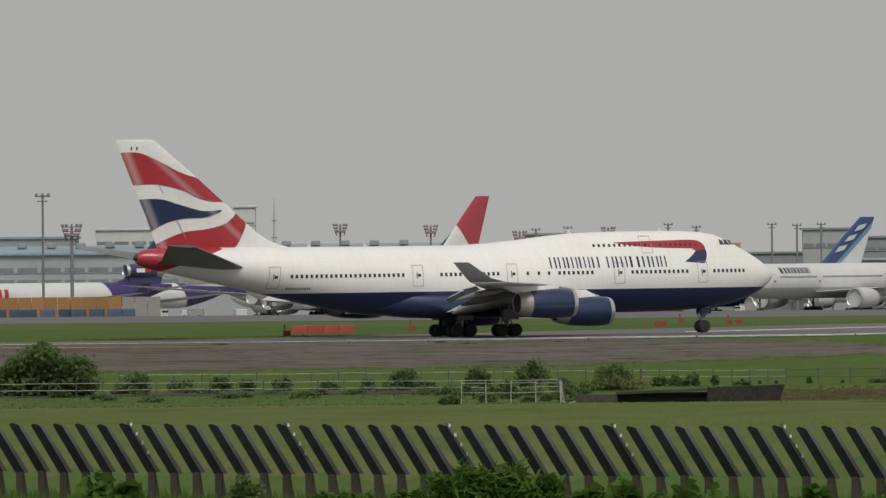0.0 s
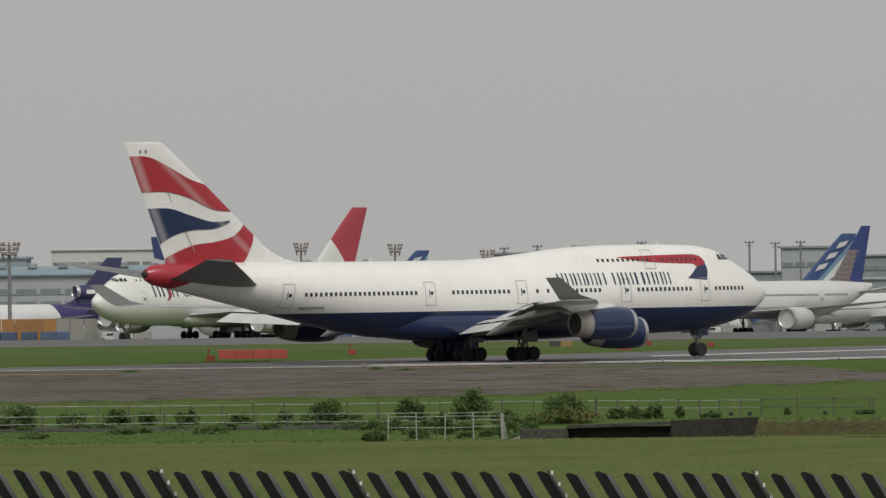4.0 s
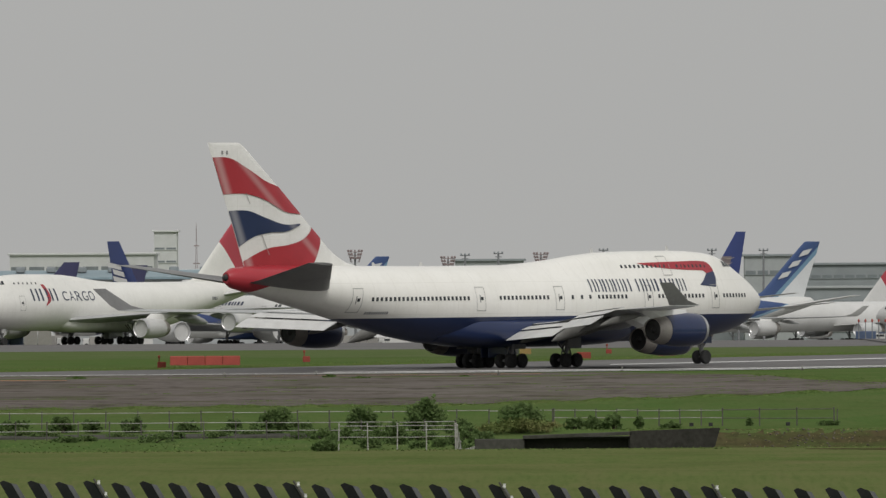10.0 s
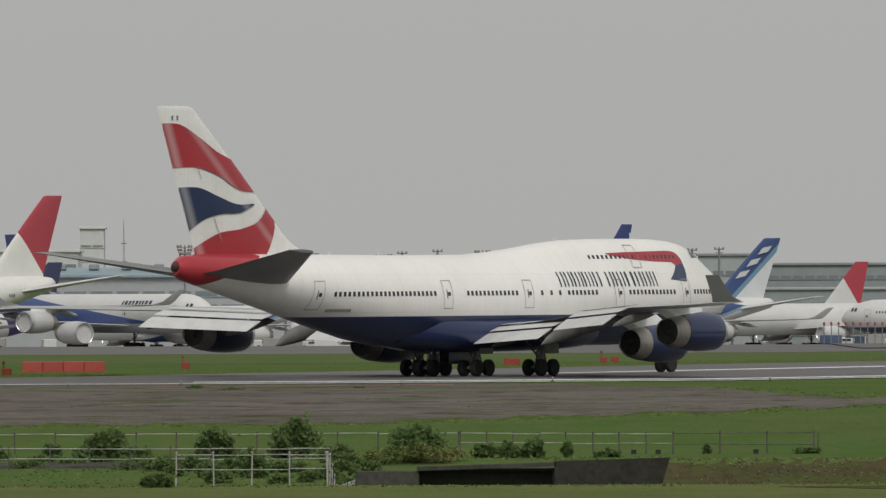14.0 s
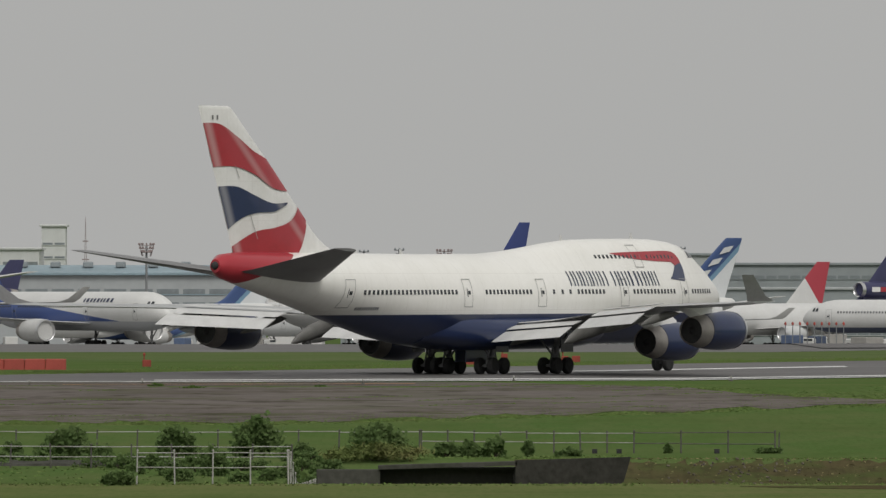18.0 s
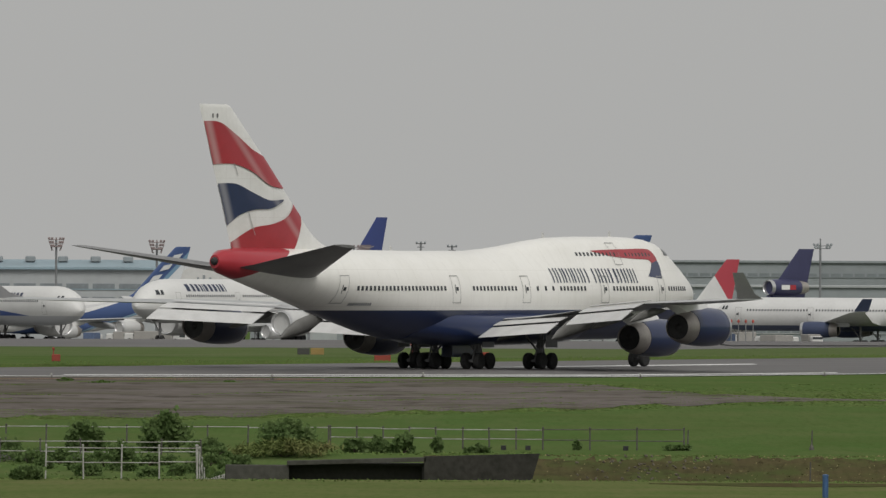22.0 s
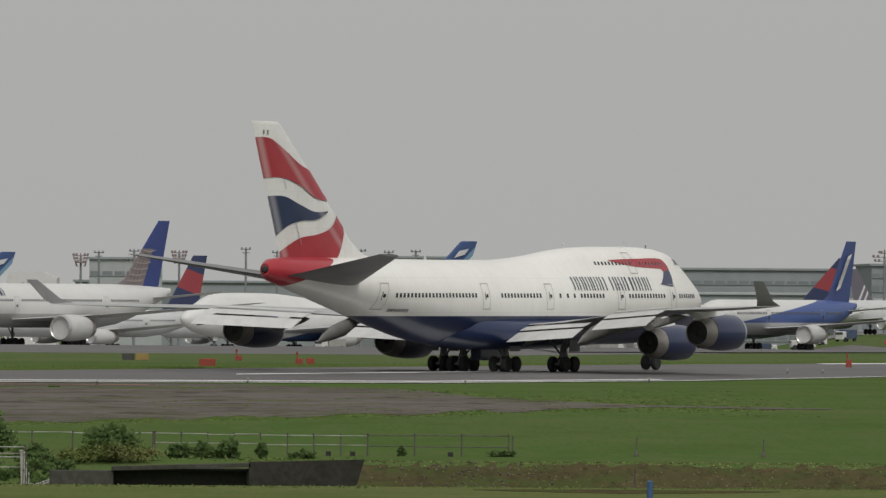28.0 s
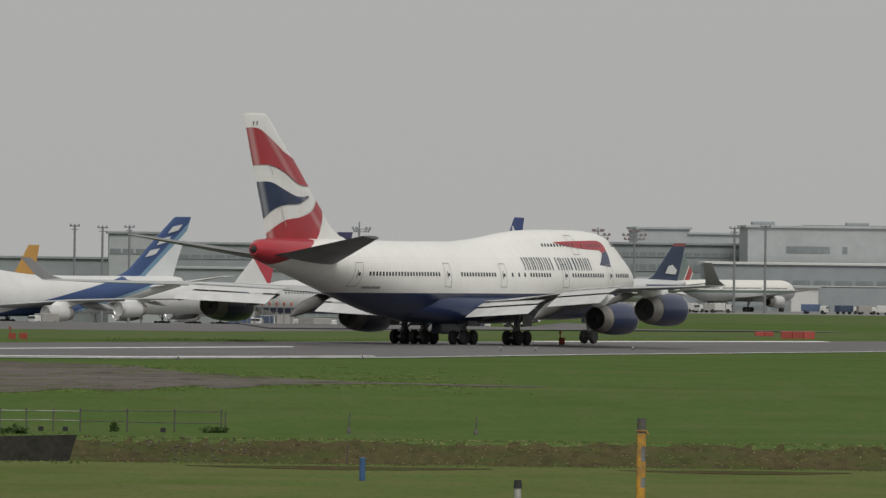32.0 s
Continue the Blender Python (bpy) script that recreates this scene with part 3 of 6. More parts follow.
    for y, s in ((5.5, 31.9), (1.92, 35.0)):
        for side in (-1, 1):
            g = strut(root, "main_gear", X - s, side * y, 3.0, .62, 2, 1.47, lean=.3)
            wheel_set(g, X - s, side * y, .62, .62, .46, 1.12, axles=2)
            part("gear_door", Shape().box((X - s, side * (y + (1.0 if y > 3 else .9)), 2.1), (1.7, .06, .95), None, .02).done("gear_door"), M_STAB, g)
            if y < 3:
                part("bay_door", Shape().box((X - s + .4, side * .45, 1.65), (3.4, .07, 1.5), None, .02).done("bay_door"), M_NAVY if flaps else M_WING, g)
            sh = Shape().tube((X - s - .75, side * y, .75), (X - s - .2, side * y, 2.2), .07).tube((X - s + .75, side * y, .75), (X - s + .2, side * y, 2.2), .07)
            part("side_brace", sh.tube((X - s, side * (y - .1), 1.2), (X - s, side * (y - 1.5), 2.8), .08).done("side_brace"), M_GEAR, g)
    return root


def build_twin(name, label, category, length, span, dia, body_paint, fin_paint, cowl_paint, fin_top, m=None, tri=False, engine_r=1.5, fin_lead=.80, tips=None, tip_lead=.935):
    """A smaller airliner; tri puts a third engine in the tail."""
    root = thing(name, label, category, m)
    L, r = length, dia / 2
    zc = r + 2.35 + (.3 if dia > 5.5 else 0)
    keys = twin_body(L, dia, zc, 1.25 * dia, .29 * L)
    X = L / 2
    part("fuselage", fuselage_mesh("fuselage", keys, X, 36), body_paint, root)
    half = span / 2
    for side in (-1, 1):
        r0, ls0 = r * .8, .32 * L
        st = [(r0, ls0, ls0 + .23 * L, zc - .62 * r, .075 * L / 6), (half * .33, ls0 + half * .2, ls0 + .235 * L + .01 * L, zc - .45 * r, .045 * L / 6), (half * .94, ls0 + half * .58, ls0 + half * .58 + .05 * L, zc + .12 * r, .14), (half, ls0 + half * .66, ls0 + half * .62 + .05 * L, zc + .2 * r, .05)]
        wing = part("wing", Shape().loft(wing_shape([(y, a - X, b - X, z, th) for y, a, b, z, th in st], side)).done("wing", True), M_FLAP, root, "pale swept wing")
        if tri or tips:
            wl = [airfoil((X - a, side * y, z), (X - b, side * y, z), (0, side * .08, 0)) for y, z, a, b in ((half * .99, zc + .2 * r, ls0 + half * .63, ls0 + half * .62 + .05 * L), (half * 1.03, zc + .2 * r + 2.1, ls0 + half * .7, ls0 + half * .66 + .05 * L))]
            part("winglet", Shape().loft(wl).done("winglet", True), tips or M_PURPLE, wing)
        ye = half * .32
        e = nacelle(root, X - ls0 - .02 * L, side * ye, zc - r * .55 - engine_r * .75, engine_r, .115 * L, cowl_paint, "large engine under the wing")
        part("pylon", Shape().box((X - ls0 - .12 * L, side * ye, zc - r * .55), (.1 * L, .3, 1.0)).done("pylon"), M_FARWHITE, e)
        hs = .11 * L
        part("stabilizer", Shape().loft(wing_shape([(r * .3, .885 * L - X, .97 * L - X, zc + .35 * r, .35), (half * .36, .95 * L - X, .985 * L - X, zc + .7 * r, .1)], side)).done("stabilizer", True), M_FLAP, root)
    rings = []
    zr = zc + r * .85
    for u, th in ((0, .4), (.12, .38), (.5, .3), (.97, .2), (1, .1)):
        a = fin_lead * L + (tip_lead - fin_lead) * L * u + (.0 if u else -.03 * L)
        b = .955 * L + .045 * L * u
        rings.append(airfoil((X - a, 0, zr + (fin_top - zr) * u), (X - b, 0, zr + (fin_top - zr) * u), (0, th, 0)))
    part("fin", Shape().loft(rings).done("fin", True), fin_paint, root)
    if tri:
        e = nacelle(root, X - .80 * L, 0, zr + 3.0, 1.5, 10.0, M_PURPLE, "engine set in the fin")
        part("pylon", Shape().box((X - .88 * L, 0, zr + 1.0), (8.0, .8, 2.2)).done("pylon"), M_PURPLE, e)
    g = strut(root, "nose_gear", X - .095 * L, 0, zc - r + .5, .5, 1, 0)
    wheel_set(g, X - .095 * L, 0, .5, .5, .35, .7)
    for side in (-1, 1):
        g = strut(root, "main_gear", X - .5 * L, side * span * .085, zc - r + .8, .6, 2, 1.4)
        wheel_set(g, X - .5 * L, side * span * .085, .6, .6, .45, 1.2, axles=2 if dia < 5.8 else 3, base=1.4)
    root["length"] = L
    return root, keys, X, zc


# Tail purple is desaturated here, standing in for distance haze.
M_PURPLE = mat("dark_purple_paint", (0.046, 0.047, 0.11), 0.4, 0, 0.05, 0.5)
# Engine white lowered to grey, with the haze put into the colour.
M_COWLWHITE = mat("haze_greyed_engine_paint", (0.53, 0.53, 0.52), 0.4, 0, 0.05, 0.6)
FIN_WHITE = seams(mat("fin_white_paint", (0.76, 0.755, 0.73), 0.3, 0, 0.03, 0.4, 0, 9, (0.68, 0.67, 0.64), 0.3), 3.1, (11.2, 14.0, 16.9))

# ---------------------------------------------------------------- the taxiing jumbo
jumbo = build_jumbo("jumbo_jet", "white four-engined jumbo jet with navy belly and red tail waves, taxiing", "airliner", M_WHITE, M_NAVY, FIN_WHITE, M_STAB)
JX = 33.0


def fin_half(s, z):
    th = float(np.interp(z, [8, 8.95, 9.5, 10.4, 12.3, 15.8, 19.15], [1.4, 1.34, 1.28, 1.2, 1.1, .85, .6]))
    a = float(np.interp(z, [8, 8.95, 9.5, 10.4, 12.3, 15.8, 19.15], [51.2, 52.6, 54.4, 55.9, 58.1, 62.2, 66.3]))
    b = float(np.interp(z, [8, 8.95, 9.5, 10.4, 12.3, 15.8, 19.15], [66.4, 66.3, 66.5, 66.85, 67.6, 69.1, 70.45]))
    u = min(1, max(0, (s - a) / (b - a)))
    return th * max(0, 2.6 * (0.2969 * math.sqrt(u) - .126 * u - .3516 * u * u + .2843 * u ** 3 - .1015 * u ** 4) + .012 * u)


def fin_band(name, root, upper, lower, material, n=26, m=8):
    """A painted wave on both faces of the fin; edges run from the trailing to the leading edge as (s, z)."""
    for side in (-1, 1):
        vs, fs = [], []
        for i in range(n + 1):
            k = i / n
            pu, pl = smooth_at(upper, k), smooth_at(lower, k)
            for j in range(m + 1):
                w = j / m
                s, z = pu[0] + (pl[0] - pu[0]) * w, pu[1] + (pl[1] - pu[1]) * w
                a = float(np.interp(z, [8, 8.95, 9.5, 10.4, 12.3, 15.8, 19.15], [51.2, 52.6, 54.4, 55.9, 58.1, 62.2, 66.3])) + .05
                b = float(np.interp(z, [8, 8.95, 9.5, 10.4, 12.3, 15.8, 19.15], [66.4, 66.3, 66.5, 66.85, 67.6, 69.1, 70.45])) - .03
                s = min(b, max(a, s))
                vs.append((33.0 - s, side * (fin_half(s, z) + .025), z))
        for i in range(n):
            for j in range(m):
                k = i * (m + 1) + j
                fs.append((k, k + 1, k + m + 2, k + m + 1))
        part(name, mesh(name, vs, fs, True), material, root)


def streaked(m):
    """Soft pale streaks, along the trailing and the leading edge of the fin."""
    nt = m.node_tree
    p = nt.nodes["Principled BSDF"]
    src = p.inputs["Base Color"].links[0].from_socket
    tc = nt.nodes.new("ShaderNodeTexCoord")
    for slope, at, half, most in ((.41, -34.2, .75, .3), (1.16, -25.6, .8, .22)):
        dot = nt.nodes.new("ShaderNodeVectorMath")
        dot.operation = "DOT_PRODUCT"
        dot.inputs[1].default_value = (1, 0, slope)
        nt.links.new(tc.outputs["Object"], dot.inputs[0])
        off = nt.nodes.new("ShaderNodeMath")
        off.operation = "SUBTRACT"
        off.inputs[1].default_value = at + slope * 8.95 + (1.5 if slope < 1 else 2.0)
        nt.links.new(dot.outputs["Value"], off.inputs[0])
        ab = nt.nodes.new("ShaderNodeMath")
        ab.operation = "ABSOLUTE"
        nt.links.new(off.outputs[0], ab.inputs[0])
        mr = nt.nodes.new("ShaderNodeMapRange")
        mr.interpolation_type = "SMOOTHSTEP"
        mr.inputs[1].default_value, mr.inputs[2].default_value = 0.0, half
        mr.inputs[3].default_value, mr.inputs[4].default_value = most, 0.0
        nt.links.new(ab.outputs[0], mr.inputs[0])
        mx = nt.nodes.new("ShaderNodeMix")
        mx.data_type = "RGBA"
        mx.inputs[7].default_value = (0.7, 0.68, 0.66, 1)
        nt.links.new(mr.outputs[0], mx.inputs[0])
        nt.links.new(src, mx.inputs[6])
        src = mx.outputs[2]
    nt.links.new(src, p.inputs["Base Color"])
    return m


FIN_RED = streaked(mat("scarlet_fin_paint_with_pale_streaks", SCARLET, 0.35, 0, 0.05, 0.6, 0, 9, None, 0.2))
FIN_NAVY = streaked(mat("navy_fin_paint_with_pale_streaks", NAVY, 0.3, 0, 0.06, 0.8, 0, 9, None, 0.3))


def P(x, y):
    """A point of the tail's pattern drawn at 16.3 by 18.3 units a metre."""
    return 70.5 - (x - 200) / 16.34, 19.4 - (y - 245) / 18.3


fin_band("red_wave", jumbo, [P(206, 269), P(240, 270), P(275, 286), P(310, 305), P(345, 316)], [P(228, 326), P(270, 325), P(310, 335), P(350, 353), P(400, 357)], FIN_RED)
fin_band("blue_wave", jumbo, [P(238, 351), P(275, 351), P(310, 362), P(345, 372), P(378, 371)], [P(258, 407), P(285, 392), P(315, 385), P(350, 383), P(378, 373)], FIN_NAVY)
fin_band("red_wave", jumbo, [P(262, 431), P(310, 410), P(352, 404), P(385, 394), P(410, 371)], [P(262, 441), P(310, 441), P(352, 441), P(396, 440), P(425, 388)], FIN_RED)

# the ribbon and its hook on the upper deck
decal("ribbon", JUMBO, JX, [(18.4, 8.93), (16, 9.0), (13, 9.06), (10, 9.1), (8.9, 8.95), (8.4, 8.5), (8.35, 8.2)], [(18.4, 8.91), (16, 8.55), (13, 8.35), (10.4, 8.28), (9.9, 8.25), (9.6, 8.1), (9.5, 8.0)], M_RED, jumbo)
decal("ribbon_hook", JUMBO, JX, [(8.35, 8.2), (8.3, 7.7), (8.5, 7.2), (8.75, 6.8)], [(9.5, 8.0), (10.0, 7.6), (10.5, 7.25), (11.0, 6.98)], M_NAVY, jumbo)


def bars(keys, x0, root, s_start, s_end, z0, z1, widths, material, name="lettering_bar", side=-1, fill=.55):
    """Lettering as plain upright bars; 0 in widths is a gap."""
    total = sum(abs(w) if w else .6 for w in widths)
    s = s_start
    step = (s_end - s_start) / total
    for w in widths:
        if w:
            a, b = s + step * w * .1, s + step * w * (.1 + fill)
            if w > .8 and fill < .58:
                c = s + step * w * .82
                d = c - (b - a) * .42
                b = a + (b - a) * .42
                decal(name, keys, x0, [(d, z1), (c, z1)], [(d, z0), (c, z0)], material, root, side, 1, 4, .03)
            decal(name, keys, x0, [(a, z1), (b, z1)], [(a, z0), (b, z0)], material, root, side, 1, 4, .03)
        s += step * (w if w else .6)


bars(JUMBO, JX, jumbo, 25.95, 12.95, 6.48, 7.56, [1, 1, .5, .9, .5, .9, 1.1, 0, 1.1, .5, 1, 1.5, 1.1, 1, .9], M_INK, "lettering_bar", -1, .4)
bars(JUMBO, JX, jumbo, 53.9, 51.4, 4.78, 5.0, [1, .6, 1, 1, 1, 1], M_INK, "registration_bar")

win_mesh = Shape().box((0, 0, 0), (.25, .05, .34), None, .0).done("window_pane")
win_mesh.materials.append(M_GLASS)
small_win = Shape().box((0, 0, 0), (.24, .05, .3)).done("upper_window_pane")
small_win.materials.append(M_GLASS)


def window_row(root, keys, x0, s0, s1, z, step, me, sides=(-1, 1), name="window"):
    for k in range(int(abs(s1 - s0) / step) + 1):
        s = min(s0, s1) + k * step
        for side in sides:
            p = skin(keys, s, z, x0, side, 0.0)
            q = skin(keys, s, z + .2, x0, side, 0.0)
            f = skin(keys, s + .3, z, x0, side, 0.0)
            ob = new(name, me)
            ob.parent = root
            ob.matrix_local = Matrix.Translation(p) @ Euler((-side * math.atan2(abs(p.y) - abs(q.y), .2) * -1, 0, math.atan2(p.y - f.y, p.x - f.x))).to_matrix().to_4x4()


for a, b in ((4.2, 8.0), (10.9, 17.1), (21.4, 25.0), (26.1, 26.2), (27.2, 27.3), (28.4, 28.9), (31.6, 38.1), (41.8, 53.8)):
    window_row(jumbo, JUMBO, JX, a, b, 6.05, .508, win_mesh)
window_row(jumbo, JUMBO, JX, 9.4, 20.6, 8.66, .56, small_win)


def door(root, keys, x0, s, z0, z1, w, material, side=-1, handle=True):
    """A cabin door: a thin raised outline, its pane and its handle."""
    def strip(a, b, c, d):
        return [skin(keys, a, c, x0, side, .03), skin(keys, b, c, x0, side, .03), skin(keys, b, d, x0, side, .03), skin(keys, a, d, x0, side, .03)]
    sh = Shape()
    t = .05
    for k in range(4):
        za, zb = z0 + (z1 - z0) * k / 4, z0 + (z1 - z0) * (k + 1) / 4
        sh.add(strip(s - w / 2, s - w / 2 + t, za, zb), [(0, 1, 2, 3)])
        sh.add(strip(s + w / 2 - t, s + w / 2, za, zb), [(0, 1, 2, 3)])
    sh.add(strip(s - w / 2, s + w / 2, z0, z0 + t), [(0, 1, 2, 3)])
    sh.add(strip(s - w / 2, s + w / 2, z1 - t, z1), [(0, 1, 2, 3)])
    d = part("door", sh.done("door_outline"), material, root)
    if not handle:
        return
    zz = (z0 + z1) / 2 + .05
    part("door_handle", Shape().add(strip(s + .06, s + .14, zz - .35, zz + .3), [(0, 1, 2, 3)]).add(strip(s - .3, s + .02, zz - .15, zz + .12), [(0, 1, 2, 3)]).done("door_handle"), M_GLASS, d)


for s in (9.1, 18.43, 30.07, 40.22, 55.2):
    for side in (-1, 1):
        door(jumbo, JUMBO, JX, s, 4.95, 7.0, 1.15, M_LINE, side)
for side in (-1, 1):
    door(jumbo, JUMBO, JX, 14.9, 7.85, 9.55, 1.2, M_LINE, side, False)
# flight deck glazing
for side in (-1, 1):
    for a, b in ((4.55, 5.2), (5.3, 5.9), (6.0, 6.5)):
        decal("flight_deck_window", JUMBO, JX, [(a + .1, 9.0), (b, 9.12)], [(a - .05, 8.58), (b, 8.6)], M_GLASS, jumbo, side, 3, 3, .03)
part("tail_cone_outlet", Shape().lathe((JX - 68.2, 0, 8.0), [(-.62, .02), (-.55, .2), (-.3, .3), (0, .34)], 18).done("outlet", True), M_SOOT, jumbo)

# rudder hinge line, fin code, roof aerials
for side in (-1, 1):
    for z in (9.9, 10.7, 14.2):
        s0, s1 = 63.2 + (z - 9.6) * .53, 63.2 + (z + .9 - 9.6) * .53
        part("rudder_crease", Shape().add([(JX - s0, side * (fin_half(s0, z) + .03), z), (JX - s0 - .07, side * (fin_half(s0, z) + .03), z), (JX - s1 - .07, side * (fin_half(s1, z + .9) + .03), z + .9), (JX - s1, side * (fin_half(s1, z + .9) + .03), z + .9)], [(0, 1, 2, 3)]).done("rudder_crease"), M_LINE, jumbo)
    for s in (68.9, 68.35):
        part("fin_code_bar", Shape().box((JX - s, side * (fin_half(s, 18.4) + .03), 18.5), (.16, .02, .3)).done("fin_code_bar"), M_STAB, jumbo)
for s, h in ((12.0, .45), (22.0, .4), (44.0, .35), (50.0, .3)):
    z = curve(JUMBO, s)[1]
    part("aerial", Shape().loft([airfoil((JX - s, 0, z - .05), (JX - s - .5, 0, z - .05), (0, .05, 0), 4), airfoil((JX - s - .25, 0, z + h), (JX - s - .5, 0, z + h), (0, .02, 0), 4)]).done("aerial"), M_FLAP, jumbo)

# ---------------------------------------------------------------- the ground
def lie(y):
    return float(np.interp(y, [-900, 335, 395, 476, 482, 497, 511, 530, 640, 860, 1200, 1300, 1735, 2400, 4600], [-6.25, -6.25, -3.1, -3.1, -4.9, -4.9, -2.5, -2.45, 0, 0, -.3, -.95, -4.1, -7.4, -9]))


def land(x, y):
    """The ground with the low rise under the east apron."""
    k = min(1, max(0, (x - .053 * y) / max(1, .014 * y)))
    k = k * k * (3 - 2 * k) * min(1, max(0, (y - 1150) / 600))
    return lie(y) + k * (-1.9 - lie(y))


M_GRASS = meadow("airfield_grass", (0.069, 0.121, 0.035), (0.084, 0.126, 0.041), (0.12, 0.132, 0.058))
M_DRY = meadow("dry_bank_grass", (0.086, 0.07, 0.038), (0.076, 0.078, 0.034), (0.115, 0.086, 0.05), (.042, .04, .02))
patches(M_DRY, ((.35, .22, .48, .62, (.066, .086, .03), .7), (1.3, .8, .5, .66, (.048, .042, .024), .6)))
M_ASPHALT = mat("dark_taxiway_asphalt", (0.093, 0.088, 0.086), 0.55, 0, 0.12, 0.05, 0.05, 25, (0.125, 0.119, 0.115), spec=.18)
M_OLD = patches(mat("weathered_shoulder_asphalt", (0.142, 0.125, 0.116), 1.0, 0, 0.2, 0.06, 0.1, 18, (0.105, 0.094, 0.084), spec=0), ((.16, .26, .5, .62, (.085, .075, .055), .55), (.09, .2, .53, .66, (.07, .08, .036), .75), (.05, .03, .45, .7, (.165, .148, .138), .5), (.35, .3, .57, .66, (.05, .046, .035), .6)))
M_PAINT = mat("worn_white_marking_paint", (0.78, 0.78, 0.76), 0.6, 0, 0.12, 0.3, 0, 10, (0.5, 0.5, 0.49))
M_ORANGE = mat("faded_orange_marking_paint", (0.4, 0.17, 0.06), 0.75, 0, 0.2, 0.3, 0, 10, (0.16, 0.12, 0.08))
# Culvert interior: the shade of the opening is painted as near-black.
M_DARKWALL = mat("shade_black_concrete", (0.03, 0.029, 0.026), 0.95, 0, 0.25, 0.6, 0.3, 6, (0.025, 0.025, 0.02))
M_RAILW = mat("chipped_white_rail_paint", (0.38, 0.38, 0.35), 0.7, 0.1, 0.2, 1.2, 0, 8, (0.22, 0.2, 0.17))
M_RAILD = mat("dull_steel_post", (0.12, 0.115, 0.1), 0.7, 0.4, 0.2, 2, 0, 6, (0.07, 0.06, 0.05))
M_BARRIER = mat("red_plastic_barrier", (0.34, 0.06, 0.045), 0.6, 0, 0.12, 0.6, 0, 8, None, 0, 0.15)
M_REDBOX = mat("faded_red_box_paint", (0.28, 0.065, 0.05), 0.8, 0, 0.1, 1.2, 0, 8, (0.22, 0.06, 0.045), spec=.1)
M_SIGN = mat("yellow_sign_paint", (0.28, 0.19, 0.06), 0.6, 0, 0.1, 1)
M_FENCE = mat("dark_green_black_steel", (0.009, 0.011, 0.01), 0.6, 0.1, 0.2, 1.5, 0, 8, (0.016, 0.017, 0.016), 0, 0.2, spec=.2)
# Lit copy of the panel steel: the flange's brightness is in its colour.
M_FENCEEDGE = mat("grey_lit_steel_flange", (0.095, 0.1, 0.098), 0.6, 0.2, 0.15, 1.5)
M_POST = mat("weathered_brown_concrete_post", (0.045, 0.036, 0.029), 0.9, 0, 0.2, 1.5, 0.3, 8, (0.05, 0.04, 0.032), 0, 0.15)


def sheet(name, near, far, material, lift, label, category, xs=None, kind="structure"):
    """A strip of ground between two edges, lists of (x, y)."""
    xs = xs or sorted({p[0] for p in near} | {p[0] for p in far})
    vs, fs = [], []
    ny = 14 if len(xs) > 60 or max(p[1] for p in far) < 1100 else 40
    for x in xs:
        a = float(np.interp(x, [p[0] for p in near], [p[1] for p in near]))
        b = float(np.interp(x, [p[0] for p in far], [p[1] for p in far]))
        for j in range(ny + 1):
            y = a + (b - a) * j / ny
            vs.append((x, y, land(x, y) + lift))
    for i in range(len(xs) - 1):
        for j in range(ny):
            k = i * (ny + 1) + j
            fs.append((k, k + 1, k + ny + 2, k + ny + 1))
    ob = part(name, mesh(name, vs, fs, False), material)
    return tagged(ob, label, category, kind=kind)


gy = [-900, -300, 0, 200, 335, 395, 476, 482, 497, 504, 511, 530, 550, 600, 640, 700, 860, 930, 1000, 1100, 1200, 1300, 1400, 1550, 1735, 1900, 2100, 2400, 4600]
gx = [-2500, -800, -300, -150, -60, 0, 60, 75, 90, 100, 110, 120, 130, 140, 150, 175, 300, 800, 2500]
ng = len(gx)
tagged(part("ground", mesh("ground", [(x, y, land(x, y)) for y in gy for x in gx], [(j * ng + i, j * ng + i + 1, j * ng + i + ng + 1, j * ng + i + ng) for j in range(len(gy) - 1) for i in range(ng - 1)]), M_GRASS), "mown green airfield grass", "ground", kind="structure")
ragged = random.Random(17)
bank_x = [2 + .55 * k for k in range(150)] + [100, 300]
sheet("ditch_bank", [(2, 482), (300, 482)], [(x, 512 + .8 * math.sin(x * .37) + .5 * math.sin(x * 1.13) + ragged.uniform(-.5, .5)) for x in bank_x], M_DRY, .02, "dry brown grass bank of a drainage ditch", "bank", bank_x)
vx, vy = [-300, -100, -50, -20, -9.2, -8.6], [476.5, 484, 492, 500, 507, 511.5, 516]
tagged(part("verge", mesh("verge", [(x, y, (-3.09 + .6 * (y - 476.5) / 39.5) if x < -8.8 else -4.95 if y < 505 else -3.2) for y in vy for x in vx], [(j * 6 + i, j * 6 + i + 1, j * 6 + i + 7, j * 6 + i + 6) for j in range(6) for i in range(5)]), M_GRASS), "grassy verge between the two railings", "verge", kind="structure")
gap = random.Random(31)
strip_x = [-300, -120, -70] + [-60 + 1.5 * k for k in range(91)]
M_OLIVE = meadow("olive_uncut_grass", (0.096, 0.134, 0.042), (0.116, 0.136, 0.052), (0.156, 0.144, 0.07))
sheet("uncut_strip", [(x, 395) for x in strip_x], [(x, 475.9) for x in strip_x], M_OLIVE, .012, "olive uncut grass along the ditch", "grass", strip_x)
sheet("uncut_strip", [(x, 350 + 6 * math.sin(x * .11) + gap.uniform(-6, 6)) for x in strip_x], [(x, 395) for x in strip_x], M_OLIVE, .012, "olive uncut grass on the slope before the ditch", "grass", strip_x)
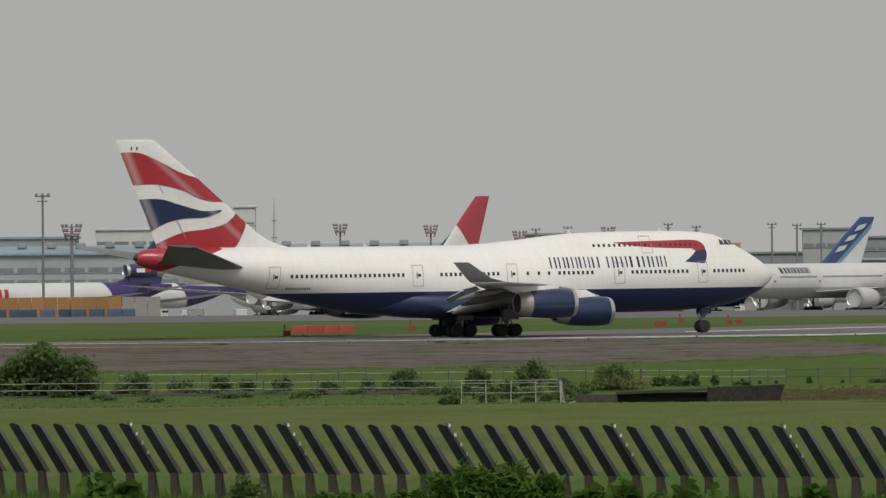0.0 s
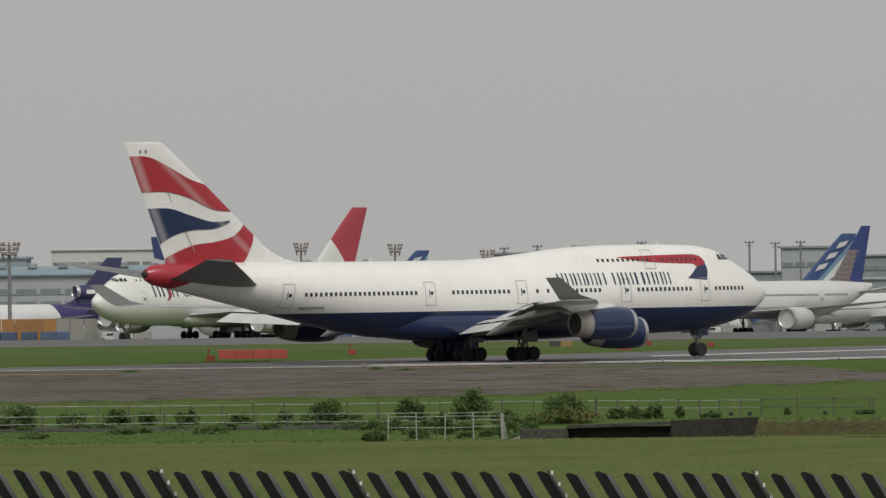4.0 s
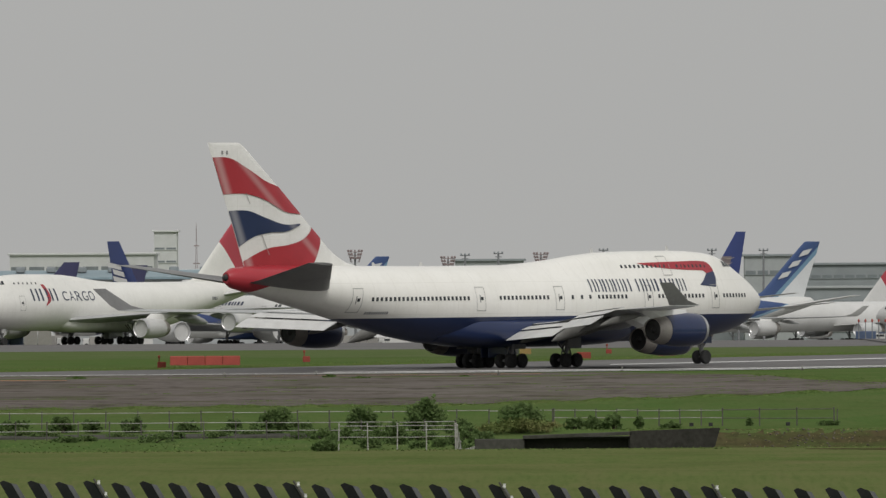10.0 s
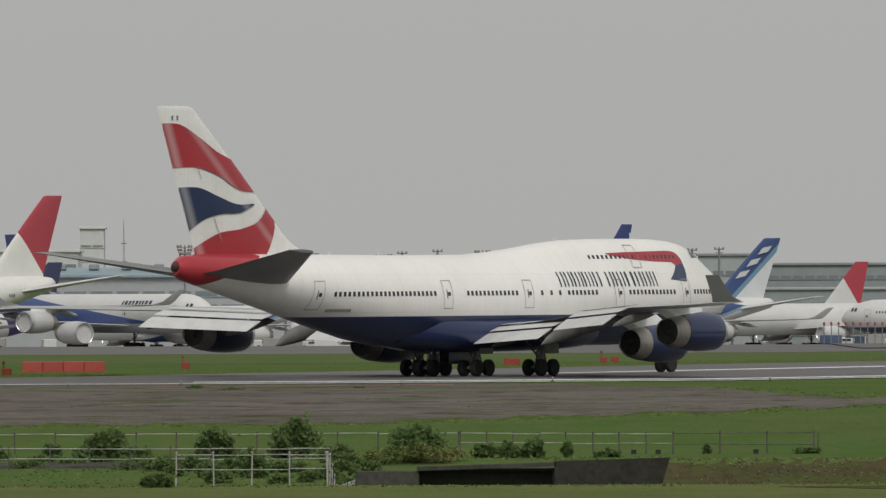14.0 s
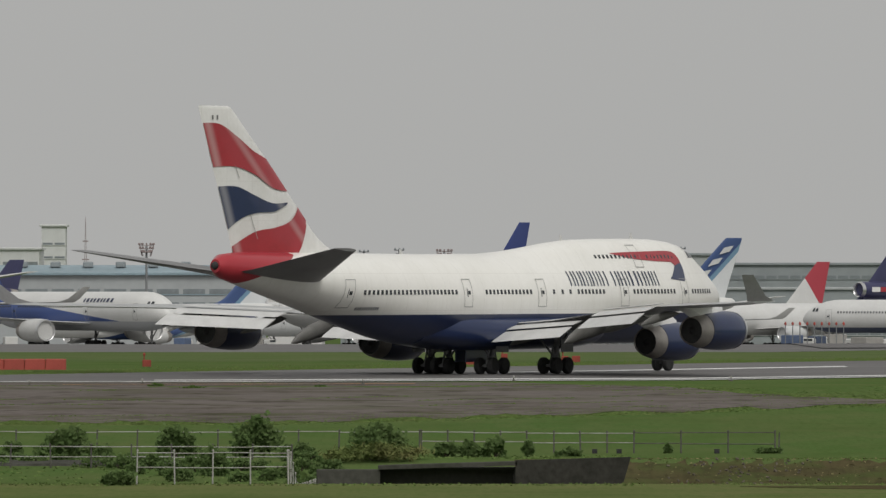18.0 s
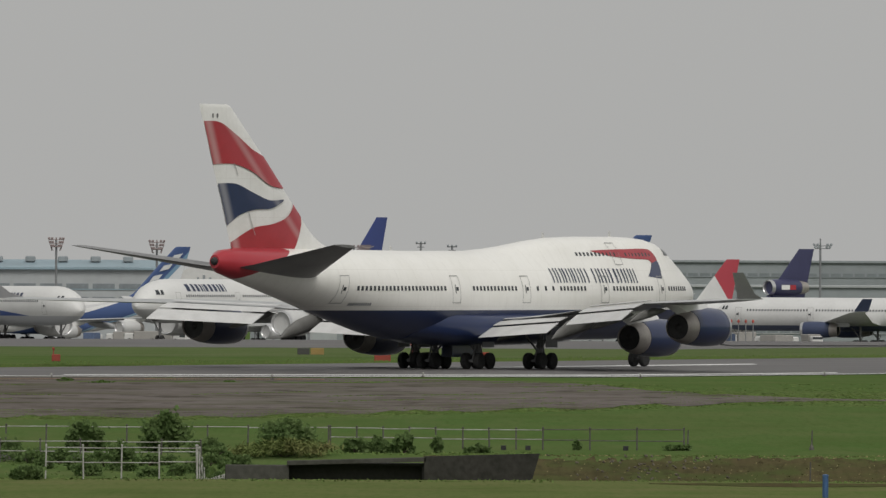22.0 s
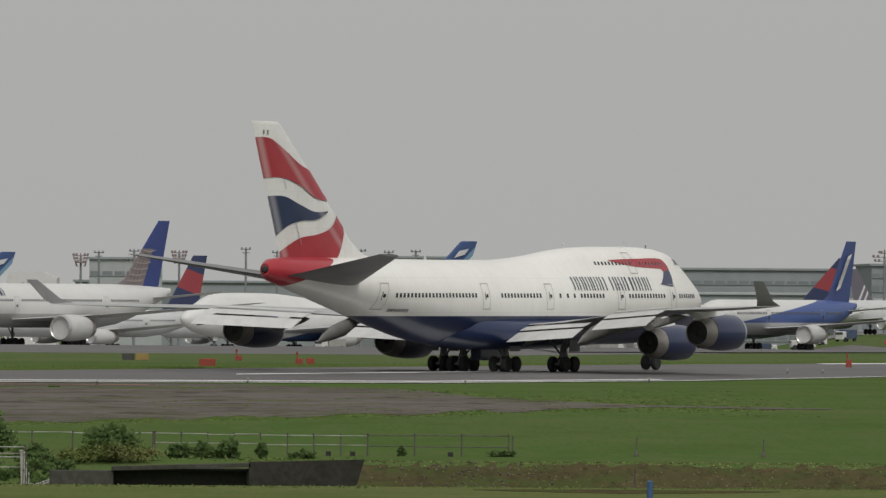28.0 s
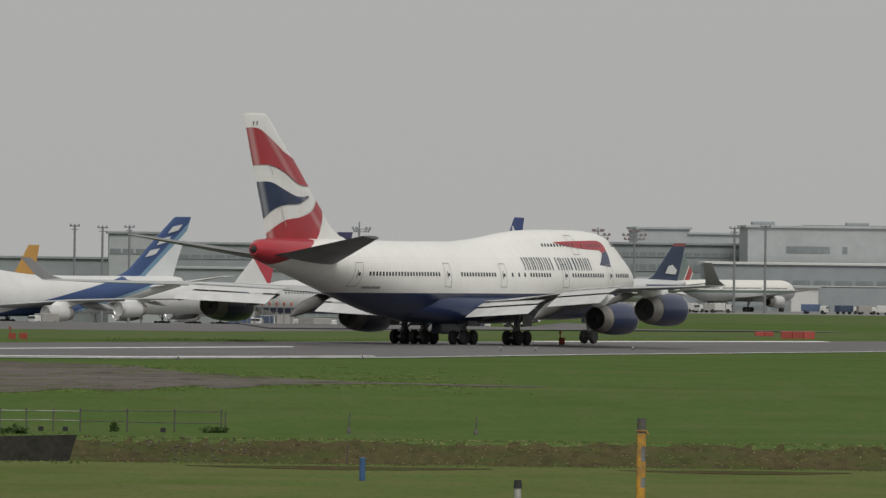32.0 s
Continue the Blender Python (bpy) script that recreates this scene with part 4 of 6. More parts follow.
for f0, f1 in ((12.5, 27), (33, 44), (51, 66)):
    fx = [f0 + (f1 - f0) * k / 24 for k in range(25)]
    taper = [math.sin(math.pi * (k + .3) / 25) for k in range(25)]
    sheet("furrow", [(x, 468.5 - 5.5 * s + gap.uniform(-.6, .6)) for x, s in zip(fx, taper)], [(x, 469.5 + 1.5 * s + gap.uniform(-.5, .5)) for x, s in zip(fx, taper)], M_DRY, .03, "brown furrow in the grass before the ditch", "furrow", fx)
EDGE = [(-300, 655), (-60, 661), (-15, 669), (15, 682), (35, 715), (52, 762), (90, 850), (140, 960)]
FAR = [(-300, 680), (-60, 690), (-35, 724), (-12, 775), (12, 825), (40, 885), (80, 960), (140, 1070)]
xs = [-300, -120, -60, -45, -35, -25, -15, -5, 5, 15, 25, 35, 45, 52, 70, 90, 110, 140]
sheet("taxiway", EDGE, FAR, M_ASPHALT, .035, "dark grey asphalt of the curving taxiway", "taxiway", xs)
wob = random.Random(8)
SHOULDER = [(-300, 564), (-40, 571), (-27, 575), (-12, 575), (-4, 581.5), (4, 588), (8, 591), (14, 596), (18, 600), (20.5, 603), (26.6, 608.5), (34, 606.5), (39, 606)]
TONGUE = [(x, y - .2) for x, y in EDGE if x < 0] + [(2, 667), (6.8, 653), (12, 641), (16, 629), (20.5, 619.5), (23.5, 616), (26.6, 612.5), (33, 609.5), (39, 607.5)]
sx = [-300, -120, -60] + [-50 + .7 * k for k in range(127)]


def along(line, x):
    return float(np.interp(x, [p[0] for p in line], [p[1] for p in line]))


sheet("shoulder_pavement", [(x, along(SHOULDER, x) + (wob.uniform(-2, 2) + 2 * math.sin(x * .9)) * (1 if x < 22 else .3)) for x in sx], [(x, along(TONGUE, x) + (wob.uniform(-2.5, 1.5) if 3 < x < 22 else 0)) for x in sx], M_OLD, .022, "weathered brown-grey shoulder pavement with grass in its cracks", "pavement", sx)
for y_a, y_b in ((.1, 1.9), (3.0, 4.6)):
    sheet("edge_line", [(x, y + y_a) for x, y in EDGE], [(x, y + y_b) for x, y in EDGE], M_PAINT, .05, "one of two white painted taxiway edge lines", "marking", xs)
sheet("edge_line", [(-22, 678), (15, 692), (33, 722)], [(-22, 682.5), (15, 698), (33, 727)], M_PAINT, .05, "white painted stripe beside the taxiway edge", "marking", [-22, -8, 5, 15, 24, 33])
sheet("edge_line", [(56, 905), (88, 958)], [(56, 915), (88, 972)], M_PAINT, .05, "white painted line at the taxiway's far edge", "marking", [56, 62, 68, 74, 80, 88])
sheet("centre_marking", [(2, 742), (30, 800)], [(2, 748), (30, 808)], M_PAINT, .05, "worn white taxiway marking", "marking", [2, 12, 22, 30])
sheet("orange_marking", [(-60, 636), (-41, 634)], [(-60, 638.5), (-41, 635.2)], M_ORANGE, .045, "faded orange curved marking on the shoulder", "marking", [-60, -54, -48, -41])
sheet("orange_marking", [(-27, 648), (-4, 655)], [(-27, 649.2), (-4, 657)], M_ORANGE, .045, "faded orange curved marking on the shoulder", "marking", [-27, -18, -10, -4])
# Airfield grass again, with distance haze mixed into its greens.
M_FARGRASS = meadow("hazed_far_grass", (0.084, 0.128, 0.046), (0.102, 0.133, 0.056), (0.132, 0.138, 0.074))
sheet("far_grass", [(-900, 864), (900, 864)], [(-900, 2140), (900, 2140)], M_FARGRASS, .012, "grass between the far taxiways, paled in colour for haze", "grass", [-900, -300, -150, -60, 0, 60, 75, 90, 100, 110, 120, 130, 140, 150, 175, 300, 900])
sheet("far_taxiway", [(-900, 1010), (30, 1020), (58, 1100)], [(-900, 1240), (45, 1240), (58, 1160)], M_ASPHALT, .02, "grey parallel taxiway beyond the grass", "taxiway", [-900, -200, 0, 30, 45, 58])
sheet("taxiway_link", [(38, 1090), (58, 1105), (75, 1128), (110, 1175)], [(38, 1330), (58, 1330), (75, 1560), (110, 1700)], M_ASPHALT, .12, "grey taxiway joining the apron", "taxiway", [38, 48, 58, 60, 67, 75, 82, 90, 100, 110])
M_APRON = mat("pale_concrete_apron", (0.24, 0.24, 0.23), 1.0, 0, 0.12, 0.02, 0.0, 40, spec=0)
sheet("apron", [(-900, 1300), (62, 1310), (108, 2140)], [(-900, 2395), (108, 2395)], M_APRON, .03, "pale concrete apron where the aircraft park", "apron", [-900, -200, 0, 62, 75, 90, 108])
sheet("apron", [(108, 2140), (900, 2150)], [(108, 2395), (900, 2395)], M_APRON, .03, "pale concrete east apron before the terminal", "apron", [108, 115, 120, 125, 130, 135, 140, 145, 150, 160, 300, 900])

M_LEAF = leafy(mat("bush_leaves", (0.135, 0.205, 0.074), 0.9, 0, 0.2, 0.6, 0, 8, (0.175, 0.235, 0.094), spec=.1), .5)
M_WEED = leafy(mat("bright_weed_leaves", (0.075, 0.15, 0.024), 0.8, 0, 0.3, 1.0, 0, 8, (0.12, 0.2, 0.045), spec=.15))
# Tufts are lighter than the turf to offset the shade on upright blades.
M_LITTUFT = mat("grass_tufts", (0.112, 0.17, 0.05), 1.0, 0, 0.25, 0.6, 0, 8, (0.135, 0.16, 0.062), spec=0)
M_BARK = mat("bark", (0.06, 0.045, 0.03), 0.9, 0, 0.2, 3)


def leaves(rng, count, w, d, h, size, lobes=9, slim=.4, rounded=False):
    """Leaf blades in uneven clumps over a stem skeleton; returns a Shape."""
    sh = Shape()
    cs = []
    for _ in range(lobes):
        u = rng.uniform(-.42, .42)
        cs.append((u * w, rng.uniform(-.3, .3) * d, rng.uniform(.12, .84 - 1.6 * u * u) * h, rng.uniform(.09, .2)))
    cs += [(0, 0, .6 * h, .26), (-.14 * w, 0, .54 * h, .24), (.15 * w, 0, .57 * h, .23), (0, 0, .38 * h, .34), (-.22 * w, 0, .3 * h, .28), (.22 * w, 0, .3 * h, .28)]
    for i in range(count):
        cx, cy, cz, r = cs[rng.randrange(len(cs))]
        a, b = rng.uniform(0, 6.283), math.acos(rng.uniform(-1, 1))
        q = rng.random() ** .5
        p = Vector((cx + w * r * q * math.sin(b) * math.cos(a), cy + d * r * q * math.sin(b) * math.sin(a), max(.03, cz + h * r * 1.2 * q * math.cos(b))))
        if rng.random() < .07:
            p += Vector((rng.uniform(-.16, .16) * w, 0, rng.uniform(-.05, .2) * h))
            p.z = max(.03, p.z)
        s = size * rng.uniform(.5, 1.5)
        u = Vector((rng.uniform(-1, 1), rng.uniform(-1, 1), rng.uniform(-.3, 1))).normalized() * s
        v = u.cross(Vector((rng.uniform(-1, 1), rng.uniform(-1, 1), rng.uniform(-1, 1)))).normalized() * s * slim
        if rounded:
            n = u.cross(v).normalized() * s * .08
            sh.add([p - u * .5, p - u * .22 + v * .75 - n, p + u * .1 + v - n, p + u * .5, p + u * .1 - v - n, p - u * .22 - v * .75 - n], [(0, 1, 2, 3), (0, 3, 4, 5)])
        else:
            sh.add([p - u * .5, p + v, p + u * .5, p - v], [(0, 1, 2, 3)])
    return sh


def bush(x, y, w, h, seed, count=900, size=.26, material=None, label="dense green bush beside the ditch railing", name="bush", d=None, stems=5, z=None, slim=.4):
    rng = random.Random(seed)
    b = thing(name, label, "bush", pose(x, y, (lie(y) if z is None else z) - .03), "bushes along the ditch" if name == "bush" else "")
    part("foliage", leaves(rng, count, w, d or w * .7, h, size, 14, slim, name == "weed").done("foliage"), material or M_LEAF, b)
    st = Shape()
    for _ in range(stems):
        a, r = rng.uniform(0, 6.28), rng.uniform(.1, .34)
        st.tube((0, 0, 0), (w * r * math.cos(a), w * .6 * r * math.sin(a), h * rng.uniform(.25, .5)), .04, .012, 5)
    part("stem", st.done("stem"), M_BARK, b)
    return b


# ---------------------------------------------------------------- ditch, railings, culvert
def railing(name, pts, height, step, rails, post_mat, rail_mat, label, r=.045):
    """Posts and rails along a line of (x, y)."""
    x0, y0 = pts[0]
    g = thing(name, label, "railing", pose(x0, y0, lie(y0)))
    pm = Shape().tube((0, 0, 0), (0, 0, height), r, r * .9, 8).lathe((0, 0, height), [(0, r * 1.25), (.05, r * 1.25), (.09, .01)], 8, "z").done("post", True)
    pm.materials.append(post_mat)
    rng = random.Random(len(name) + int(x0))
    for (xa, ya), (xb, yb) in zip(pts, pts[1:]):
        n = max(1, round(math.hypot(xb - xa, yb - ya) / step))
        prev = None
        for i in range(n + 1):
            u = i / n
            x, y = xa + (xb - xa) * u, ya + (yb - ya) * u
            p = Vector((x - x0, y - y0, lie(y) - lie(y0)))
            ob = new("post", pm)
            ob.parent = g
            ob.matrix_local = Matrix.Translation(p) @ Euler((rng.uniform(-.03, .03), rng.uniform(-.03, .03), 0)).to_matrix().to_4x4()
            if prev is not None:
                for k in rails:
                    sag = rng.uniform(-.03, .02)
                    part("rail", Shape().tube(prev + Vector((0, 0, height * k + sag)), p + Vector((0, 0, height * k + sag)), r * .62, r * .62, 6).done("rail", True), rail_mat, g)
            prev = p
    return g


railing("ditch_railing", [(-70, 499.5), (-9.2, 499)], 1.15, 2.0, (.95, .5), M_RAILD, M_RAILW, "thin white pipe railing along the ditch, weathered", .042).location.z = -2.68
railing("ditch_railing", [(-44, 531), (-3, 531)], 1.1, 2.2, (.95,), M_RAILD, M_RAILW, "thin pale pipe railing behind the bushes")
railing("ditch_railing", [(-2.9, 531), (8.4, 527)], 1.1, 1.45, (.96, .5), M_RAILD, M_RAILW, "thin pale pipe railing above the culvert")
railing("ditch_railing", [(8.4, 527), (15.9, 527)], 1.15, 2.2, (.96, .45), M_RAILD, M_RAILD, "grey pipe railing with dark posts on the grass")
railing("culvert_railing", [(-16.2, 474.6), (-8.95, 474.6), (-8.0, 496)], 1.6, 1.8, (.95, .52), M_RAILW, M_RAILW, "white painted pipe railing at the culvert", .04)

M_WINGWALL = mat("mossy_grey_concrete", (0.075, 0.074, 0.064), 0.95, 0, 0.2, 0.6, 0.3, 6, (0.045, 0.046, 0.036), spec=.05)
M_DARKGREY = mat("dark_stained_concrete", (0.044, 0.043, 0.037), 0.95, 0, 0.25, 0.6, 0.3, 6, (0.028, 0.029, 0.024), spec=.05)
part_strip = part("ditch_lining", mesh("ditch_lining", [(x, y, -3.09 + .6 * (y - 476.5) / 39.5 + h) for x in (-70, -50, -30, -15) for y, h in ((502, .0), (502.05, .12), (508, .12), (508.05, 0))], [(k * 4 + j, k * 4 + j + 1, k * 4 + j + 5, k * 4 + j + 4) for k in range(3) for j in range(3)]), M_WINGWALL)
tagged(part_strip, "low grey concrete lining strip behind the railing", "concrete strip", kind="structure")
culvert = thing("culvert", "dark stained concrete culvert wall with a black opening", "culvert", pose(0, 499, -4.95) @ Matrix.Diagonal((1, 1, 1.13, 1)))
wl = Shape()
wl.box((-6.4, 0, .95), (3.2, .35, 1.9), None, .04)
part("wing_wall", wl.done("wing_wall"), M_WINGWALL, culvert)
part("wing_wall", Shape().add([(2.0, -.3, 0), (7.0, -.3, 0), (7.8, -.3, 2.45), (2.0, -.3, 2.3), (2.0, .2, 0), (7.0, .2, 0), (7.8, .2, 2.45), (2.0, .2, 2.3)], [(0, 1, 2, 3), (4, 5, 6, 7), (0, 1, 5, 4), (1, 2, 6, 5), (2, 3, 7, 6), (3, 0, 4, 7)]).done("wing_wall"), M_DARKGREY, culvert)
part("lintel", Shape().box((-1.4, -.05, 2.08), (7.0, .5, .2), pose(0, 0, 0, 0, -1.5, 0).to_3x3(), .03).done("lintel"), M_WINGWALL, culvert)
# Shallow box with a closed back; its dark colour gives the opening's shade.
part("culvert_box", Shape().box((-4.85, .6, 1.0), (.1, 1.2, 2.0)).box((1.95, .6, 1.0), (.1, 1.2, 2.0)).box((-1.4, .9, 1.0), (6.8, .1, 2.0)).box((-1.4, .6, 1.93), (6.8, 1.1, .1)).done("culvert_box"), M_DARKWALL, culvert)

WEST_BUSHES = ((-48.2, 503, 7.4, 3.7, 5200), (-41.6, 506, 3.0, 2.0, 500), (-38.4, 514, 2.4, 1.1, 260), (-35.3, 515, 1.7, 1.2, 350), (-33.2, 513, 1.5, 1.0, 260), (-30.6, 514, 1.7, 1.2, 300), (-27.0, 514, 1.5, .9, 250), (-21.2, 516, 3.1, 1.5, 1000), (-15.6, 516, 2.2, 1.75, 900), (-11.35, 516, 2.8, 2.1, 1500), (-5.3, 517, 3.3, 1.9, 1500))
EAST_BUSHES = ((-8.2, 500, 1.9, 1.15, 420), (-7.6, 506, 1.8, 1.0, 380), (-1.5, 517, 1.6, .85, 380), (-.3, 517, 1.3, .9, 320), (1.0, 517, 1.3, 1.1, 380), (2.75, 518, .6, .95, 130), (4.8, 518, 1.4, .45, 200), (-17.0, 472, 1.6, .8, 480), (-9.3, 512, 1.8, .9, 400), (-12.9, 488, 1.5, 1.5, 320), (-19.3, 513, 1.2, .8, 220), (-24.0, 515, 1.0, .95, 220), (10.2, 526.5, .4, .55, 90), (15.6, 526.5, 1.5, .35, 160))
for i, (x, y, w, h, n) in enumerate(WEST_BUSHES + EAST_BUSHES):
    bush(x, y, w, h * 1.08, 40 + i, int(n * 1.8), .34 if h > 3 else .25, z=-3.09 + .6 * (y - 476.5) / 39.5 if x < -9 and 477 < y < 516 else None)

TUFTS = ((-20.7, 641, 1.1, .3), (-18.2, 636, 1.7, .22), (-10.0, 640, .8, .14), (-40.5, 640, 1.8, .25))
scrub = random.Random(64)
for k in range(24):
    x, y = -47 + 1.65 * k + scrub.uniform(-.8, .8), scrub.uniform(486, 511)
    bush(x, y, scrub.uniform(1.2, 2.6), scrub.uniform(.45, .85), 120 + k, 520, .15, None, "low scrubby weeds between the railings", "scrub", z=-3.09 + .6 * (y - 476.5) / 39.5, stems=3)
for k in range(12):
    x, y = -17.5 + .8 * k + scrub.uniform(-.4, .4), scrub.uniform(479, 498)
    bush(x, y, scrub.uniform(1.0, 1.9), scrub.uniform(.5, 1.0), 160 + k, 420, .17, None, "low scrubby weeds behind the white railing", "scrub", z=-3.09 + .6 * (y - 476.5) / 39.5, stems=3)
for x, y, w, h in TUFTS:
    bush(x, y, w, h, 180 + int(x), 260, .16, M_WEED, "small clump of weeds in the shoulder pavement", "scrub", stems=2, slim=.12)
bush(-5.2, 510.5, 5.4, 1.1, 77, 2600, .34, mat("dry_mound_grass", (0.135, 0.17, 0.058), 1.0, 0, .25, .8, 0, 8, (0.16, 0.155, 0.065), spec=0), "mound of dry olive grass above the culvert", "grass_mound", d=3.0, stems=2, slim=.08)
# weeds in the pavement's cracks and along its edge
rng = random.Random(5)
tufts = Shape()


def blade(sh, px, py, w, hh):
    a = rng.uniform(-.5, .5)
    z = lie(py)
    sh.add([(px - w * math.cos(a), py - w * math.sin(a), z), (px + w * math.cos(a), py + w * math.sin(a), z), (px + rng.uniform(-.1, .1), py, z + hh)], [(0, 1, 2)])


for row in range(1, 10):
    x = -50 + rng.uniform(0, 4)
    while x < 32:
        length = rng.uniform(1.5, 8)
        dense = rng.random() < (.2 if x < -14 else .45 if x < 0 else .75)
        if dense:
            for _ in range(int(length * 26)):
                px = x + rng.uniform(0, length)
                y = along(SHOULDER, px) + row * 9.6 + rng.gauss(0, .35) + 1.2 * math.sin(px * .3 + row)
                if y < along(TONGUE, px) - 2:
                    blade(tufts, px, y, rng.uniform(.05, .15), rng.uniform(.02, .08))
        x += length + rng.uniform(.3, 3)
for k in range(1500):
    cx = rng.uniform(-50, 33)
    lo, hi = along(SHOULDER, cx), along(TONGUE, cx)
    side = cx > 11 and rng.random() < .45
    cy = hi + 3 - abs(rng.gauss(0, 1)) * 7 if side else lo - 4 + abs(rng.gauss(0, 1)) * (6 + .4 * max(0, cx))
    spread = rng.uniform(.5, 2.4)
    for _ in range(22):
        x, y = cx + rng.gauss(0, spread), cy + rng.gauss(0, .5)
        if y < along(EDGE, x) - 3:
            blade(tufts, x, y, rng.uniform(.06, .2), rng.uniform(.01, .04))
tagged(part("grass_tufts", tufts.done("grass_tufts"), M_LITTUFT), "low grass tufts growing in pavement cracks", "grass", kind="stuff")
bank = Shape()
green_lip = Shape()
for k in range(3000):
    x, y = rng.uniform(8, 75), rng.uniform(498, 513)
    hh, a = rng.uniform(.03, .09), rng.uniform(-.6, .6)
    z = lie(y)
    bank.add([(x - .07 * math.cos(a), y - .07 * math.sin(a), z), (x + .07 * math.cos(a), y + .07 * math.sin(a), z), (x + rng.uniform(-.15, .15), y + rng.uniform(-.1, .1), z + hh)], [(0, 1, 2)])
for k in range(5000):
    x = rng.uniform(2, 75)
    lip = rng.random() < .5
    y = (474.6 + rng.gauss(0, .8)) if lip else 511.5 + rng.gauss(0, .8)
    if lip and x < 9:
        continue
    tall = .5 + .5 * math.sin(x * 1.7 + 2 * math.sin(x * .63)) * math.sin(x * .41)
    hh, a = rng.uniform(.02, .05 + .12 * tall * tall), rng.uniform(-.6, .6)
    green_lip.add([(x - .05 * math.cos(a), y - .05 * math.sin(a), lie(y)), (x + .05 * math.cos(a), y + .05 * math.sin(a), lie(y)), (x + rng.uniform(-.15, .15), y, lie(y) + hh)], [(0, 1, 2)])
tagged(part("lip_grass", green_lip.done("lip_grass"), M_LITTUFT), "uneven grass along the lips of the ditch", "grass", kind="stuff")
# Blade colour is raised above the bank's, making up for shaded upright faces.
tagged(part("bank_grass", bank.done("bank_grass"), mat("lightened_straw_blades", (0.23, 0.19, 0.1), 1.0, 0, .3, .8, 0, 8, (0.16, 0.19, 0.075), spec=0)), "dry brown grass blades on the ditch bank", "grass", kind="stuff")
M_STONE = mat("dusty_stone", (0.13, 0.115, 0.09), 1.0, 0, 0.2, 3, spec=0)
green = Shape()
for k in range(5000):
    x, y = rng.uniform(-60, 8), rng.choice((rng.uniform(477, 512), rng.uniform(471, 477), rng.uniform(511, 520)))
    if x > -9 and 478 < y < 511:
        continue
    hh, a = rng.uniform(.03, .1), rng.uniform(-.7, .7)
    z = -3.09 + .6 * (y - 476.5) / 39.5 if y > 476.5 and x < -9 else lie(y)
    green.add([(x - .07 * math.cos(a), y - .07 * math.sin(a), z), (x + .07 * math.cos(a), y + .07 * math.sin(a), z), (x + rng.uniform(-.15, .15), y + rng.uniform(-.1, .1), z + hh)], [(0, 1, 2)])
tagged(part("verge_grass", green.done("verge_grass"), M_LITTUFT), "rough uncut grass between the railings", "grass", kind="stuff")
rub = Shape()
for k in range(70):
    x, y = rng.gauss(13.5, 2.2), rng.uniform(503, 511)
    rub.box((x, y, lie(y) + .05), (rng.uniform(.06, .2), rng.uniform(.06, .2), rng.uniform(.04, .1)), Euler((rng.random(), rng.random(), rng.random())).to_matrix())
tagged(part("rubble", rub.done("rubble"), M_STONE), "pale broken stones on the ditch bank", "rubble", kind="stuff")

